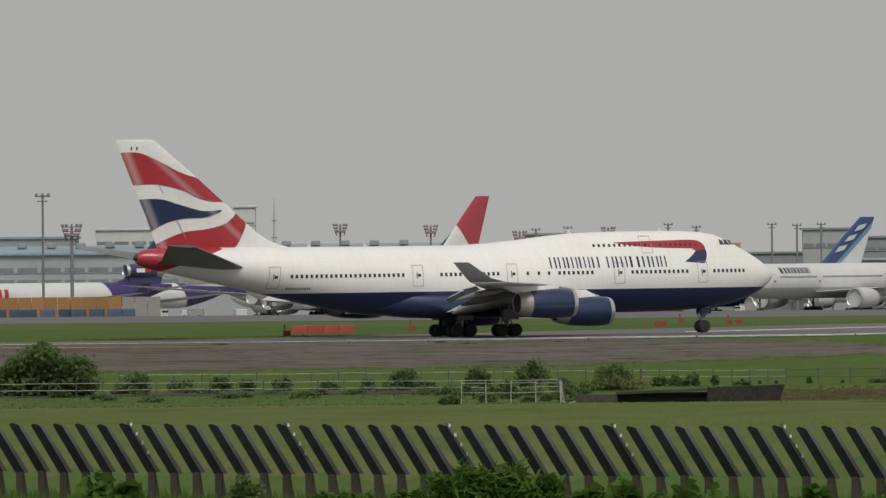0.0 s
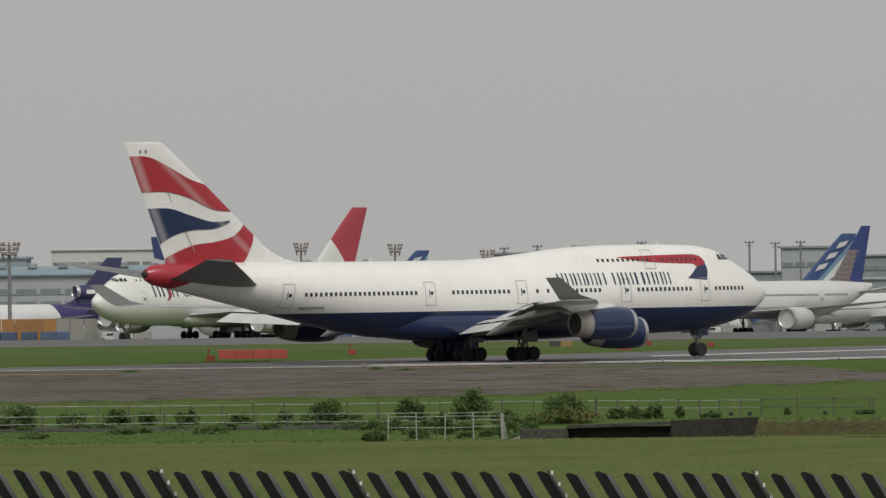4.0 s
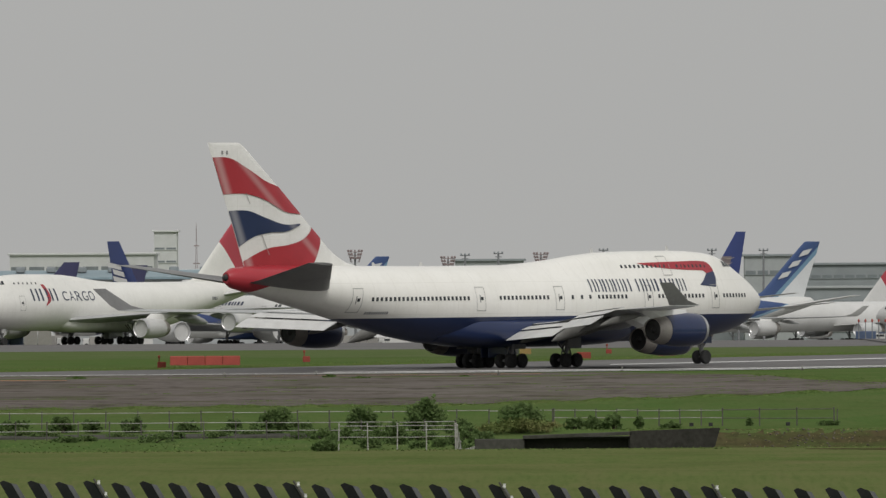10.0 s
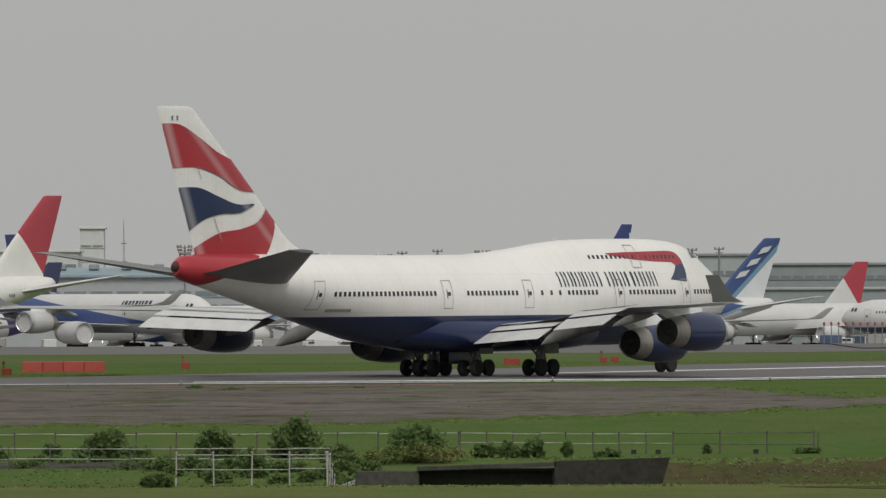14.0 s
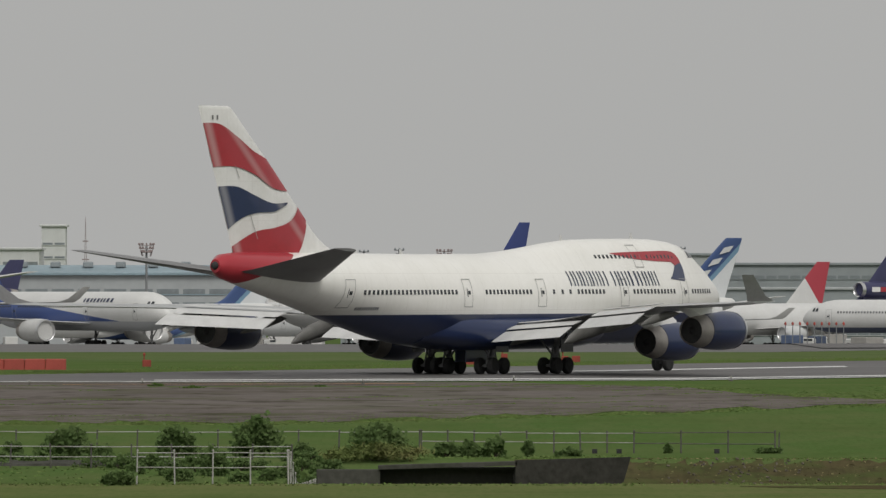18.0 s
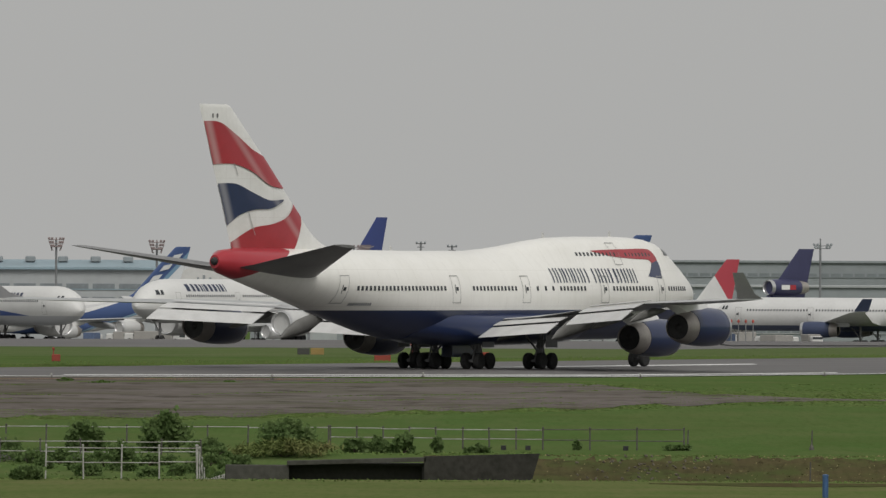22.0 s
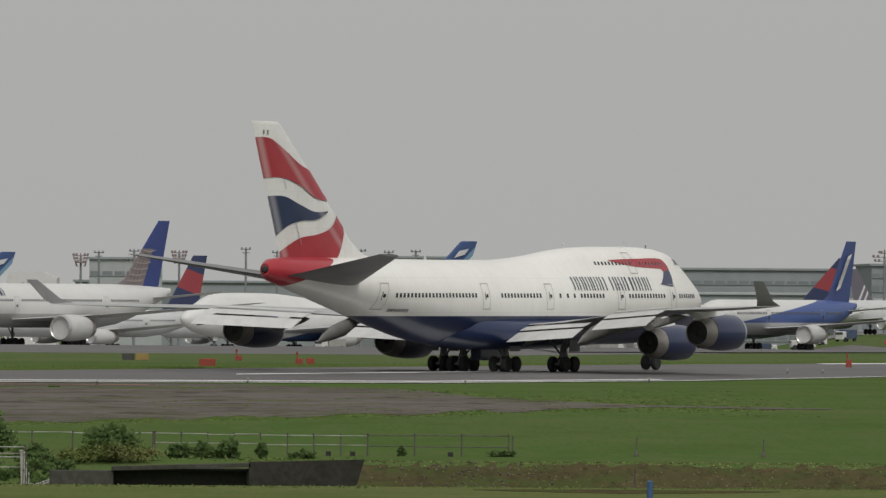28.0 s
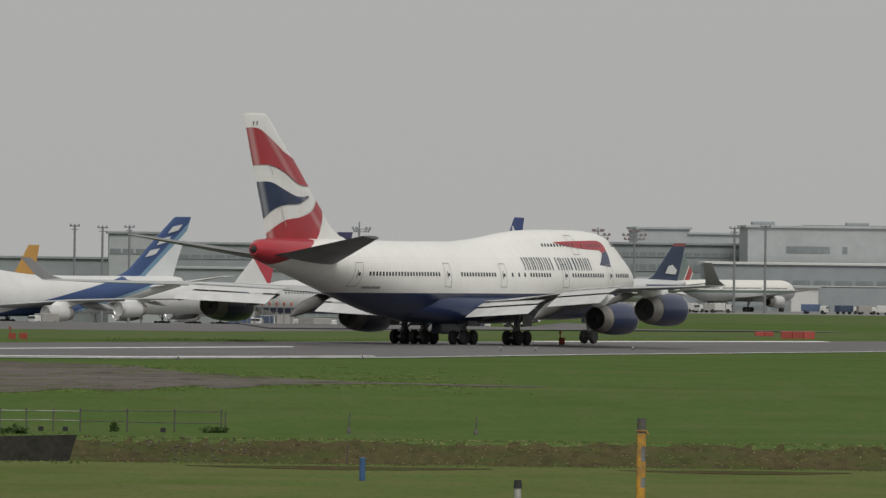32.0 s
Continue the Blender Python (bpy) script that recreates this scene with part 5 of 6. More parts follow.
# ---------------------------------------------------------------- the leaning fence in front
def fence():
    ys = lambda x: 170 - .75 * (x + 7.6)
    arm = Shape()
    tip, foot, w, t = Vector((-.98, 0, 2.8)), Vector((.21, 0, .74)), .4, .1
    side = Vector((w, 0, 0))
    lip = Vector((-.1, 0, .1))
    arm.add([foot, foot + side, tip + side * .95, tip + side * .5 + lip, tip + lip * .3, *[p + Vector((0, t, 0)) for p in (foot, foot + side, tip + side * .95, tip + side * .5 + lip, tip + lip * .3)]],
            [(0, 1, 2, 3, 4), (9, 8, 7, 6, 5), (0, 1, 6, 5), (1, 2, 7, 6), (2, 3, 8, 7), (3, 4, 9, 8), (4, 0, 5, 9)])
    am = arm.done("arm")
    am.materials.append(M_FENCE)
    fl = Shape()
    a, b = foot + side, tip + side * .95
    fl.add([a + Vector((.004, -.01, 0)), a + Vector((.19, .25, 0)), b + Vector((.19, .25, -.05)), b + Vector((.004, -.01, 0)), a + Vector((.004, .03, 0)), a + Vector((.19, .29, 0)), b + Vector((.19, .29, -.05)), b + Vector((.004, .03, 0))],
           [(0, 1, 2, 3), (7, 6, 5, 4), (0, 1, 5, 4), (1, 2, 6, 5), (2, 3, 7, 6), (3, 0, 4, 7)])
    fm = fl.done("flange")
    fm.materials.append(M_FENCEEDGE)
    pm = Shape().box((.41, .1, .07), (.34, .22, 1.44), None, .03).add([(.59, -.02, -.65), (.59, .2, -.65), (.8, .2, -.65), (.8, -.02, -.65), (.59, -.02, .74), (.59, .2, .74)], [(0, 1, 5, 4), (0, 4, 3), (1, 2, 5), (4, 5, 2, 3), (0, 3, 2, 1)]).done("foot_post")
    pm.materials.append(M_POST)
    rm = Shape().tube((.32, -.05, 1.4), (-.63, -.05, 2.95), .045, .04, 6).done("wire_rod", True)
    rm.materials.append(M_RAILD)
    cm = Shape().lathe((0, 0, 0), [(-.08, .03), (-.03, .06), (.03, .04), (.08, .055)], 8, "z").done("insulator", True)
    cm.materials.append(M_PLAINWHITE)
    f = thing("security_fence", "black steel security fence with leaning panels on concrete posts", "fence", pose(-3.0, 300, -5.5) @ Matrix.Scale(1.31, 4))
    n = 62
    for i in range(n):
        x = -32 + 1.0 * i
        m = Matrix.Translation((x, ys(x) - 170, .03 * math.sin(i * 2.7)))
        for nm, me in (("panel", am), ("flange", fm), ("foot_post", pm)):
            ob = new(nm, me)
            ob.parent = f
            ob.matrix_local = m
        if i % 7 == 3:
            rod = new("wire_rod", rm)
            rod.parent = f
            rod.matrix_local = m
            for k in range(4):
                ob = new("insulator", cm)
                ob.parent = rod
                ob.location = Vector((.4, -.07, 1.4)).lerp(Vector((-.54, -.07, 2.95)), .14 + .26 * k)


fence()
# (across, width, height, leaves, leaf length, kind)
WEEDS = ((-29.8, 1.9, 2.3, 60, .95, 1), (-28.2, 1.9, 1.8, 50, .85, 1), (-21.6, 2.2, 2.1, 620, .26, 0), (-17.4, 2.2, 1.2, 420, .36, 2), (-15.6, 3.0, 1.3, 620, .4, 2), (-12.7, 2.6, 1.45, 520, .45, 2), (-10.6, 2.2, 2.3, 320, .9, 3), (-9.2, 2.6, 2.7, 420, .95, 3),
         (-7.4, 3.0, 2.9, 480, .95, 3), (-5.4, 2.4, 2.2, 360, .8, 3), (-2.9, 2.0, 1.5, 60, .85, 1), (-1.2, 2.2, 1.8, 60, .95, 1), (.6, 1.8, 1.3, 300, .4, 2), (2.6, 2.2, 1.6, 50, .85, 1), (4.7, 2.0, 1.1, 260, .4, 2), (8.6, 2.2, 1.6, 50, .85, 1), (12.4, 2.6, 1.3, 220, .45, 2))
for i, (x, w, h, n, s, k) in enumerate(WEEDS):
    bush(x - 3.3, 280 - .4 * (x + 9.7), w, h * 1.15, 90 + i, n, s, M_WEED if k else M_LEAF, ("dark ivy clump at the fence", "broad-leaved bright weed before the fence", "low bright green weeds before the fence", "tall narrow-leaved weeds before the fence")[k], "weed", stems=4, slim=(.45, .48, .2, .1)[k])
blades = Shape()
for k in range(7000):
    x = rng.uniform(-42, 35)
    y = 300 - .75 * (x + 9.7) + rng.uniform(-22, 10)
    hh, a = rng.uniform(.25, .95), rng.uniform(-.9, .9)
    z = lie(y)
    blades.add([(x - .05 * math.cos(a), y - .05 * math.sin(a), z), (x + .05 * math.cos(a), y + .05 * math.sin(a), z), (x + rng.uniform(-.3, .3), y + rng.uniform(-.2, .2), z + hh)], [(0, 1, 2)])
tagged(part("fence_grass", blades.done("fence_grass"), M_WEED), "tall bright grass along the foot of the fence", "grass", kind="stuff")

# rough grass along the far edge of the taxiway
rough = Shape()
for k in range(2600):
    cx = rng.uniform(-62, 120)
    cy = float(np.interp(cx, [p[0] for p in FAR], [p[1] for p in FAR])) + abs(rng.gauss(0, 14)) + 1.5
    tall = .06 + .2 * rng.random() ** 3
    for _ in range(9):
        x, y = cx + rng.gauss(0, .7), cy + rng.gauss(0, .3)
        w = rng.uniform(.05, .14)
        rough.add([(x - w, y, lie(y)), (x + w, y, lie(y)), (x + rng.uniform(-.1, .1), y, lie(y) + tall * rng.uniform(.5, 1.2))], [(0, 1, 2)])
tagged(part("rough_grass", rough.done("rough_grass"), M_LITTUFT), "rough grass tussocks beyond the taxiway edge", "grass", kind="stuff")

# marker poles in the near grass
M_YPOLE = mat("yellow_orange_pole_paint", (0.5, 0.26, 0.03), 0.7, 0, 0.25, 1.6, 0, 6, (0.16, 0.12, 0.07))
M_BPOLE = mat("blue_pole_paint", (0.04, 0.1, 0.22), 0.5, 0, 0.15, 1.2)
yp = thing("marker_pole", "grey marker pole wrapped in orange bands with a dark cap", "pole", pose(29.04, 400, lie(400)))
M_GREYPOLE = mat("weathered_grey_pipe", (0.2, 0.21, 0.22), 0.7, 0.2, 0.2, 1.5, 0, 8, (0.12, 0.11, 0.1))
part("shaft", Shape().tube((0, 0, 0), (0, 0, 3.1), .17, .17, 14).done("shaft", True), M_GREYPOLE, yp, "weathered grey pipe")
for z0, z1 in ((2.35, 2.9), (1.1, 1.75), (.2, .7)):
    part("wrap", Shape().tube((0, 0, z0), (0, 0, z1), .185, .19, 14).done("wrap", True), M_YPOLE, yp, "orange plastic wrap")
    part("wrap", Shape().tube((-.1, -.1, z0 - .6), (-.09, -.11, z1), .1, .11, 8).done("wrap", True), M_YPOLE, yp, "orange plastic wrap")
part("cap", Shape().tube((0, 0, 3.02), (0, 0, 3.5), .185, .18, 14).lathe((0, 0, 3.0), [(0, .19), (.04, .215), (.08, .19)], 14, "z").done("cap", True), M_RAILD, yp, "dark rusty cap")
part("rope", Shape().lathe((0, 0, 2.98), [(-.04, .19), (0, .25), (.04, .19)], 14, "z").tube((.2, -.1, 2.95), (.28, -.12, 2.85), .04, .03, 6).done("rope", True), M_YPOLE, yp, "orange rope loop")
bp = thing("marker_pole", "short blue marker pole in the grass", "pole", pose(19.55, 440, lie(440)))
part("shaft", Shape().tube((0, 0, 0), (0, 0, 1.02), .135, .135, 12).lathe((0, 0, 1.02), [(-.04, .145), (0, .14), (.03, .02)], 12, "z").done("shaft", True), M_BPOLE, bp)
for x in (6.31, 7.6, 12.78):
    g = thing("junction_box", "small dark box on the grass beside the railing", "box", pose(x, 526, lie(526)), "boxes beside the railing")
    part("box_body", Shape().box((0, 0, .11), (.28, .25, .2), None, .04).done("box_body"), M_TYRE, g)
    part("lid", Shape().box((0, 0, .225), (.31, .28, .04), None, .01).done("lid"), M_TYRE, g)
kp = thing("bollard", "short black and white post in the grass", "post", pose(24.06, 400, lie(400)))
part("shaft", Shape().tube((0, 0, 0), (0, 0, .75), .15, .15, 12).done("shaft", True), M_RAILW, kp)
part("cap", Shape().tube((0, 0, .62), (0, 0, .95), .18, .15, 12).done("cap", True), M_TYRE, kp)
for x, y, h in ((21.3, 497, 2.4), (22.8, 530, 1.05), (29.6, 530, .95), (38.4, 531, .8), (16.1, 527.4, 1.1)):
    p = thing("stake", "thin weathered stake standing in the grass", "post", pose(x, y, lie(y)))
    part("shaft", Shape().tube((0, 0, 0), (.03, 0, h), .045, .035, 7).lathe((0, 0, 0), [(0, .14), (.18, .11), (.3, .05)], 7, "z").done("shaft", True), M_RAILD, p)


# ---------------------------------------------------------------- barriers, boxes and lights on the far grass
def barrier_block(x, y, n, w, h, label):
    g = thing("barrier", label, "barrier", pose(x, y, land(x, y)), "red barriers on the grass")
    me = Shape().box((0, 0, h * .5), (w * .985, .6, h), None, .05).box((0, 0, .06), (w * .985, .75, .12)).done("barrier_block")
    me.materials.append(M_BARRIER)
    for i in range(n):
        ob = new("barrier_block", me)
        ob.parent = g
        ob.location = ((i - (n - 1) / 2) * w, 0, 0)


def marker_box(x, y, w, h, material, label, lamp=False):
    g = thing("marker_box", label, "marker", pose(x, y, lie(y)))
    part("housing", Shape().box((0, 0, h * .55), (w, .4, h * .9), None, .04).done("housing"), material, g)
    part("foot_rail", Shape().tube((-w * .3, 0, 0), (-w * .3, 0, h * .2), .04).tube((w * .3, 0, 0), (w * .3, 0, h * .2), .04).done("feet"), M_RAILD, g)
    if lamp:
        part("lamp", Shape().tube((-w * .3, 0, h), (-w * .3, 0, h + .35), .05).lathe((-w * .3, 0, h + .35), [(0, .1), (.12, .12), (.24, .03)], 10, "z").done("lamp", True), material, g)


barrier_block(-35.2, 775, 4, 1.62, .85, "row of red plastic barriers on the grass")
barrier_block(88.3, 1000, 3, 1.15, .85, "row of red plastic barriers on the grass")
barrier_block(90.0, 1060, 2, 1.0, .5, "low red plastic barriers farther off")
barrier_block(119.0, 1700, 4, 1.7, .8, "row of red plastic barriers before the east apron")
barrier_block(132.0, 1120, 4, 1.6, .8, "row of red plastic barriers on the grass")
for x, y, w, h, lamp in ((-.2, 815, 1.35, .72, False), (-37.6, 735, .75, .62, True), (-26.5, 800, .7, .6, True), (7.6, 845, .6, .6, True), (8.6, 850, .7, .6, False), (55.4, 860, .5, .7, True), (2.6, 900, .6, .5, True)):
    marker_box(x, y, w, h, M_REDBOX, "small red marker box on the grass", lamp)
M_DARKSIGN = mat("black_sign_face", (0.05, 0.05, 0.045), 0.6, 0, 0.1, 1)
marker_box(-7.35, 895, 1.1, .65, M_DARKSIGN, "black taxiway sign board beside a yellow one")
marker_box(-6.1, 895, 1.2, .65, M_SIGN, "dull yellow taxiway sign board")
for x, y in ((-29.0, 645), (-22.0, 655), (2.6, 676), (17.4, 676), (-7.4, 652), (31, 700), (46.0, 790), (49.0, 793), (58.0, 810)):
    g = thing("edge_light", "small dark taxiway edge light with pale top", "light", pose(x, y, lie(y) + .02))
    part("stem", Shape().tube((0, 0, 0), (0, 0, .2), .04, .04, 8).lathe((0, 0, 0), [(0, .16), (.05, .14), (.07, .05)], 10, "z").done("stem", True), M_RAILD, g)
    part("lens", Shape().lathe((0, 0, .2), [(0, .05), (.08, .07), (.14, .05), (.17, .01)], 10, "z").done("lens", True), M_RAILW, g)

# ---------------------------------------------------------------- the other aircraft
def paint(name, base, zones=(), rough=.45):
    m = mat(name, base, rough, 0, .03, .3, 0, 9)
    for tests, color in zones:
        zone(m, "", tests, color)
    return m


# Distant whites near 0.63 and ROYAL are dulled in colour for haze.
PALE, ROSE, ROYAL = (0.63, 0.63, 0.615), (0.40, 0.05, 0.07), (0.04, 0.075, 0.19)
body_cargo = paint("white_freighter_paint", (0.76, 0.755, 0.72), rough=.35)
fin_cargo = paint("white_fin_with_red_disc_paint", (0.74, 0.735, 0.7), [([(-1, 1.06, 0, 0, 43.1)], ROSE)])
cargo = build_jumbo("freighter_jet", "white four-engined freighter with a red disc on its fin, taxiing", "airliner", body_cargo, M_COWLWHITE, fin_cargo, M_FLAP, False)


def word(text, keys, x0, root, s0, s1, z0, z1, side, material):
    """Flat letters laid on the fuselage, one part a letter."""
    n = len(text)
    for i, ch in enumerate(text):
        cu = bpy.data.curves.new("letter", "FONT")
        cu.body = ch
        tmp = bpy.data.objects.new("letter", cu)
        me = bpy.data.meshes.new_from_object(tmp)
        bpy.data.objects.remove(tmp)
        xs_, ys_ = [v.co.x for v in me.vertices], [v.co.y for v in me.vertices]
        x_lo, x_hi, y_lo, y_hi = min(xs_), max(xs_), min(ys_), max(ys_)
        a = s0 + (s1 - s0) * (i + .08) / n
        b = s0 + (s1 - s0) * (i + .92) / n
        for v in me.vertices:
            u, w = (v.co.x - x_lo) / (x_hi - x_lo), (v.co.y - y_lo) / (y_hi - y_lo)
            v.co = skin(keys, a + (b - a) * u, z0 + (z1 - z0) * w, x0, side, .04)
        part("letter", me, material, root)


word("CARGO", JUMBO, 33.0, cargo, 18.2, 26.0, 6.3, 7.6, 1, M_INK)
bars(JUMBO, 33.0, cargo, 11.2, 17.4, 6.3, 8.0, [1.0, 1.2, 1.0], M_INK, "emblem_bar", 1, .42)
decal("emblem_arc", JUMBO, 33.0, [(14.2, 8.6), (14.5, 8.0), (14.7, 7.2), (14.6, 6.4), (14.1, 5.7)], [(14.9, 8.6), (15.3, 8.0), (15.5, 7.2), (15.3, 6.3), (14.2, 5.6)], M_RED, cargo, 1)
window_row(cargo, JUMBO, 33.0, 8.5, 14.2, 8.75, .95, small_win, (1,))
for a, b in ((4.55, 5.2), (5.3, 5.9), (6.0, 6.5)):
    for side in (-1, 1):
        decal("flight_deck_window", JUMBO, 33.0, [(a + .1, 9.0), (b, 9.12)], [(a - .05, 8.58), (b, 8.6)], M_GLASS, cargo, side, 3, 3, .03)
door(cargo, JUMBO, 33.0, 9.1, 4.95, 7.0, 1.15, M_LINE, 1)
bars(JUMBO, 33.0, cargo, 59.0, 61.4, 7.1, 7.4, [1, 1, .6, 1, 1], M_INK, "registration_bar", 1)
bars(JUMBO, 33.0, cargo, 55.0, 56.6, 6.3, 6.7, [1, 1], M_INK, "registration_bar", 1)


def glaze(root, keys, X, zc, dia, side=1, doors=(.1, .33, .68)):
    """Cabin windows, flight deck panes and doors of a twin."""
    L = keys[0][-1]
    z = zc + .12 * dia
    for a, b in ((.13, .32), (.35, .66), (.70, .82)):
        window_row(root, keys, X, a * L, b * L, z, .53, win_mesh, (side,))
    for k in (0, 1):
        a = .4 * dia + .66 * k
        decal("flight_deck_window", keys, X, [(a + .22, zc + .24 * dia), (a + .58, zc + .25 * dia)], [(a, zc + .14 * dia), (a + .56, zc + .14 * dia)], M_GLASS, root, side, 2, 2, .04)
    for u in doors:
        door(root, keys, X, u * L, zc - .22 * dia, zc + .2 * dia, 1.1, M_LINE, side)


seams(body_cargo, 2.54, (4.72,))
# the taxiing twin with a gold lattice on its blue fin
M_LATTICE = mat("dull_gold_lattice_paint", (0.34, 0.3, 0.27), 0.5, 0, .06, .5)
fin_globe = paint("blue_fin_with_gold_lattice_paint", (0.03, 0.05, 0.19), [([(1, .5, 0, 0, -20.6), (0, -1, 0, 0, -13.9)], (0.2, 0.165, 0.17))])
body_globe = paint("white_twin_with_grey_belly_paint", (0.63, 0.63, 0.615), [([(0, -1, 0, 0, -4.6)], (0.36, 0.36, 0.36))])
globe, gk, gX, gz = build_twin("twin_jet", "white twin-engined airliner with grey belly and blue fin, taxiing", "airliner", 63.7, 60.9, 6.2, body_globe, fin_globe, M_COWLWHITE, 17.9, engine_r=1.8, tip_lead=.955)
glaze(globe, gk, gX, gz, 6.2)
bars(gk, gX, globe, 8.6, 18.6, gz + 1.35, gz + 2.35, [1.1, .8, .8, .5, .3, .8, .8, .8, .5, .7, .3], M_INK, "lettering_bar", 1, .6)

for k in range(6):
    z = 9.2 + .85 * k
    sh = Shape()
    for sd in (-1, 1):
        for j in range(6):
            a0, a1 = .03 + .135 * j, .03 + .135 * (j + 1)
            le = .80 * 63.7 + .155 * 63.7 * (z - 8.4) / 9.5 + .3
            zz = lambda a: z + 1.1 * (a - .4) ** 2
            s0, s1 = le + 5.2 * a0 * (1 - .05 * k), le + 5.2 * a1 * (1 - .05 * k)
            sh.add([(gX - s0, sd * .3, zz(a0)), (gX - s1, sd * .3, zz(a1)), (gX - s1, sd * .3, zz(a1) + .13), (gX - s0, sd * .3, zz(a0) + .13)], [(0, 1, 2, 3)])
    part("lattice_line", sh.done("lattice_line"), M_LATTICE, globe)
for k in range(5):
    s_k = .80 * 63.7 + .6 + .95 * k
    sh = Shape()
    for sd in (-1, 1):
        for z0, z1, lean in ((9.2, 11.2, .9), (11.2, 13.0, 1.0)):
            o0, o1 = lean * (z0 - 9.2) * .55, lean * (z1 - 9.2) * .55
            sh.add([(gX - s_k - o0, sd * .31, z0), (gX - s_k - o0 - .1, sd * .31, z0), (gX - s_k - o1 - .1, sd * .31, z1), (gX - s_k - o1, sd * .31, z1)], [(0, 1, 2, 3)])
    part("lattice_line", sh.done("lattice_line"), M_LATTICE, globe)
body_blue = paint("white_twin_with_blue_wedge_paint", (0.63, 0.63, 0.615), [([(-.10, -1, 0, 0, -6.1)], (0.045, 0.085, 0.26)), ([(0, -1, 0, 0, -4.1)], (0.42, 0.43, 0.45))])
fin_blue = paint("royal_blue_fin_paint", (0.035, 0.06, 0.2))
small, sk, sX, sz = build_twin("twin_jet", "white twin-engined airliner with blue wedge and blue fin, taxiing", "airliner", 54.9, 47.6, 5.03, body_blue, fin_blue, M_COWLWHITE, 15.9, engine_r=1.35)
glaze(small, sk, sX, sz, 5.03)


def fin_bars(root, L, zr, top, X, widths, material, side=1, at=.45, size=.3, slim=0.0):
    """Upright lettering on a fin as plain slanted bars."""
    n = len(widths)
    if slim:
        for i in range(n):
            for j in (0, 1):
                u = at + (i - (n - 1) / 2) * size + j * size * .42
                s0, z0, h = .80 * L + .135 * L * u + .024 * L, zr + (top - zr) * u, (top - zr) * .15
                dx = .135 * L * .15
                sh = Shape()
                for sd in (-1, 1):
                    sh.add([(X - s0, sd * .34, z0 - h * .4), (X - s0 - slim, sd * .34, z0 - h * .1), (X - s0 - slim - dx * 1.1, sd * .34, z0 + h), (X - s0 - dx * 1.1, sd * .34, z0 + h * .7)], [(0, 1, 2, 3)])
                part("fin_bar", sh.done("fin_bar"), material, root)
        return
    for i, w in enumerate(widths):
        u = at + (i - (n - 1) / 2) * size / n * 1.25
        z0, z1 = zr + (top - zr) * (u - .09), zr + (top - zr) * (u + .06)
        sh = Shape()
        s0 = .80 * L + .135 * L * u + .035 * L
        for sd in (-1, 1):
            y = sd * .34
            sh.add([(X - s0, y, z0), (X - s0 - .075 * L * w, y, z0 + .06 * (top - zr)), (X - s0 - .075 * L * w - .4, y, z1), (X - s0 - .4, y, z1 - .06 * (top - zr))], [(0, 1, 2, 3)])
        part("fin_bar", sh.done("fin_bar"), material, root)


fin_bars(small, 54.9, 7.2, 15.9, sX, [1, 1, 1], M_PLAINWHITE, at=.4, size=.17, slim=1.5)

# parked: jumbo freighters with blue fins
fin_wave = paint("blue_fin_white_root_paint", (0.62, 0.64, 0.65), [([(1, 1.3, 0, 0, -14.6)], (0.15, 0.26, 0.36)), ([(1, 1.3, 0, 0, -13.2)], ROYAL)])
body_wave = paint("white_freighter_blue_sash_paint", (0.63, 0.63, 0.615), [([(-.21, -1, 0, 0, -4.63), (.25, 1, 0, 0, .45)], (0.22, 0.34, 0.45)), ([(-.21, -1, 0, 0, -4.63), (.25, 1, 0, 0, .95)], ROYAL), ([(-1, 0, 0, 0, 20.3), (-.1, 1, 0, 0, 10.3)], (0.63, 0.63, 0.615))])
parked = build_jumbo("freighter_jet", "white four-engined freighter with a blue fin, parked", "airliner", body_wave, M_COWLWHITE, fin_wave, M_FLAP, False)
for i in range(3):
    z = 12.2 + 2.1 * i
    s = 57.8 + (z - 12.3) * 1.3 + 1.3
    sh = Shape()
    for sd in (-1, 1):
        sh.add([(33 - s, sd * .5, z), (33 - s - 2.6, sd * .46, z + .55), (33 - s - 3.7, sd * .42, z + 1.6), (33 - s - 1.3, sd * .42, z + 1.2)], [(0, 1, 2, 3)])
    part("fin_bar", sh.done("fin_bar"), M_FARWHITE, parked)
parked.matrix_world = pose(19.1, 1709, lie(1709), 0, 0, 223)
copy_thing(parked, pose(-66.7, 1974, lie(1974), 0, 0, 223))

fin_disc = paint("pale_fin_red_disc_paint", (0.64, 0.64, 0.63), [([(-1, .8, 0, 0, 36.5)], ROSE)])
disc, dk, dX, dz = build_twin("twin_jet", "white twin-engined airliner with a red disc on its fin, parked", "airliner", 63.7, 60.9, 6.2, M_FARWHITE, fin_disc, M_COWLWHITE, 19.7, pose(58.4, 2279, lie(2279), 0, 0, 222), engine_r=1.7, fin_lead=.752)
glaze(disc, dk, dX, dz, 6.2)

body_purple = paint("white_freighter_purple_tail_paint", (0.6, 0.6, 0.59), [([(-1, .5, 0, 0, 16.0)], (0.045, 0.03, 0.12))])
tri, tk, tX, tz = build_twin("trijet_freighter", "white three-engined freighter with a dark purple tail, parked", "airliner", 61.2, 51.7, 6.0, body_purple, M_PURPLE, M_FARWHITE, 18.6, pose(59.3, 1880, lie(1880), 0, 0, 222), True, 1.4, .775)
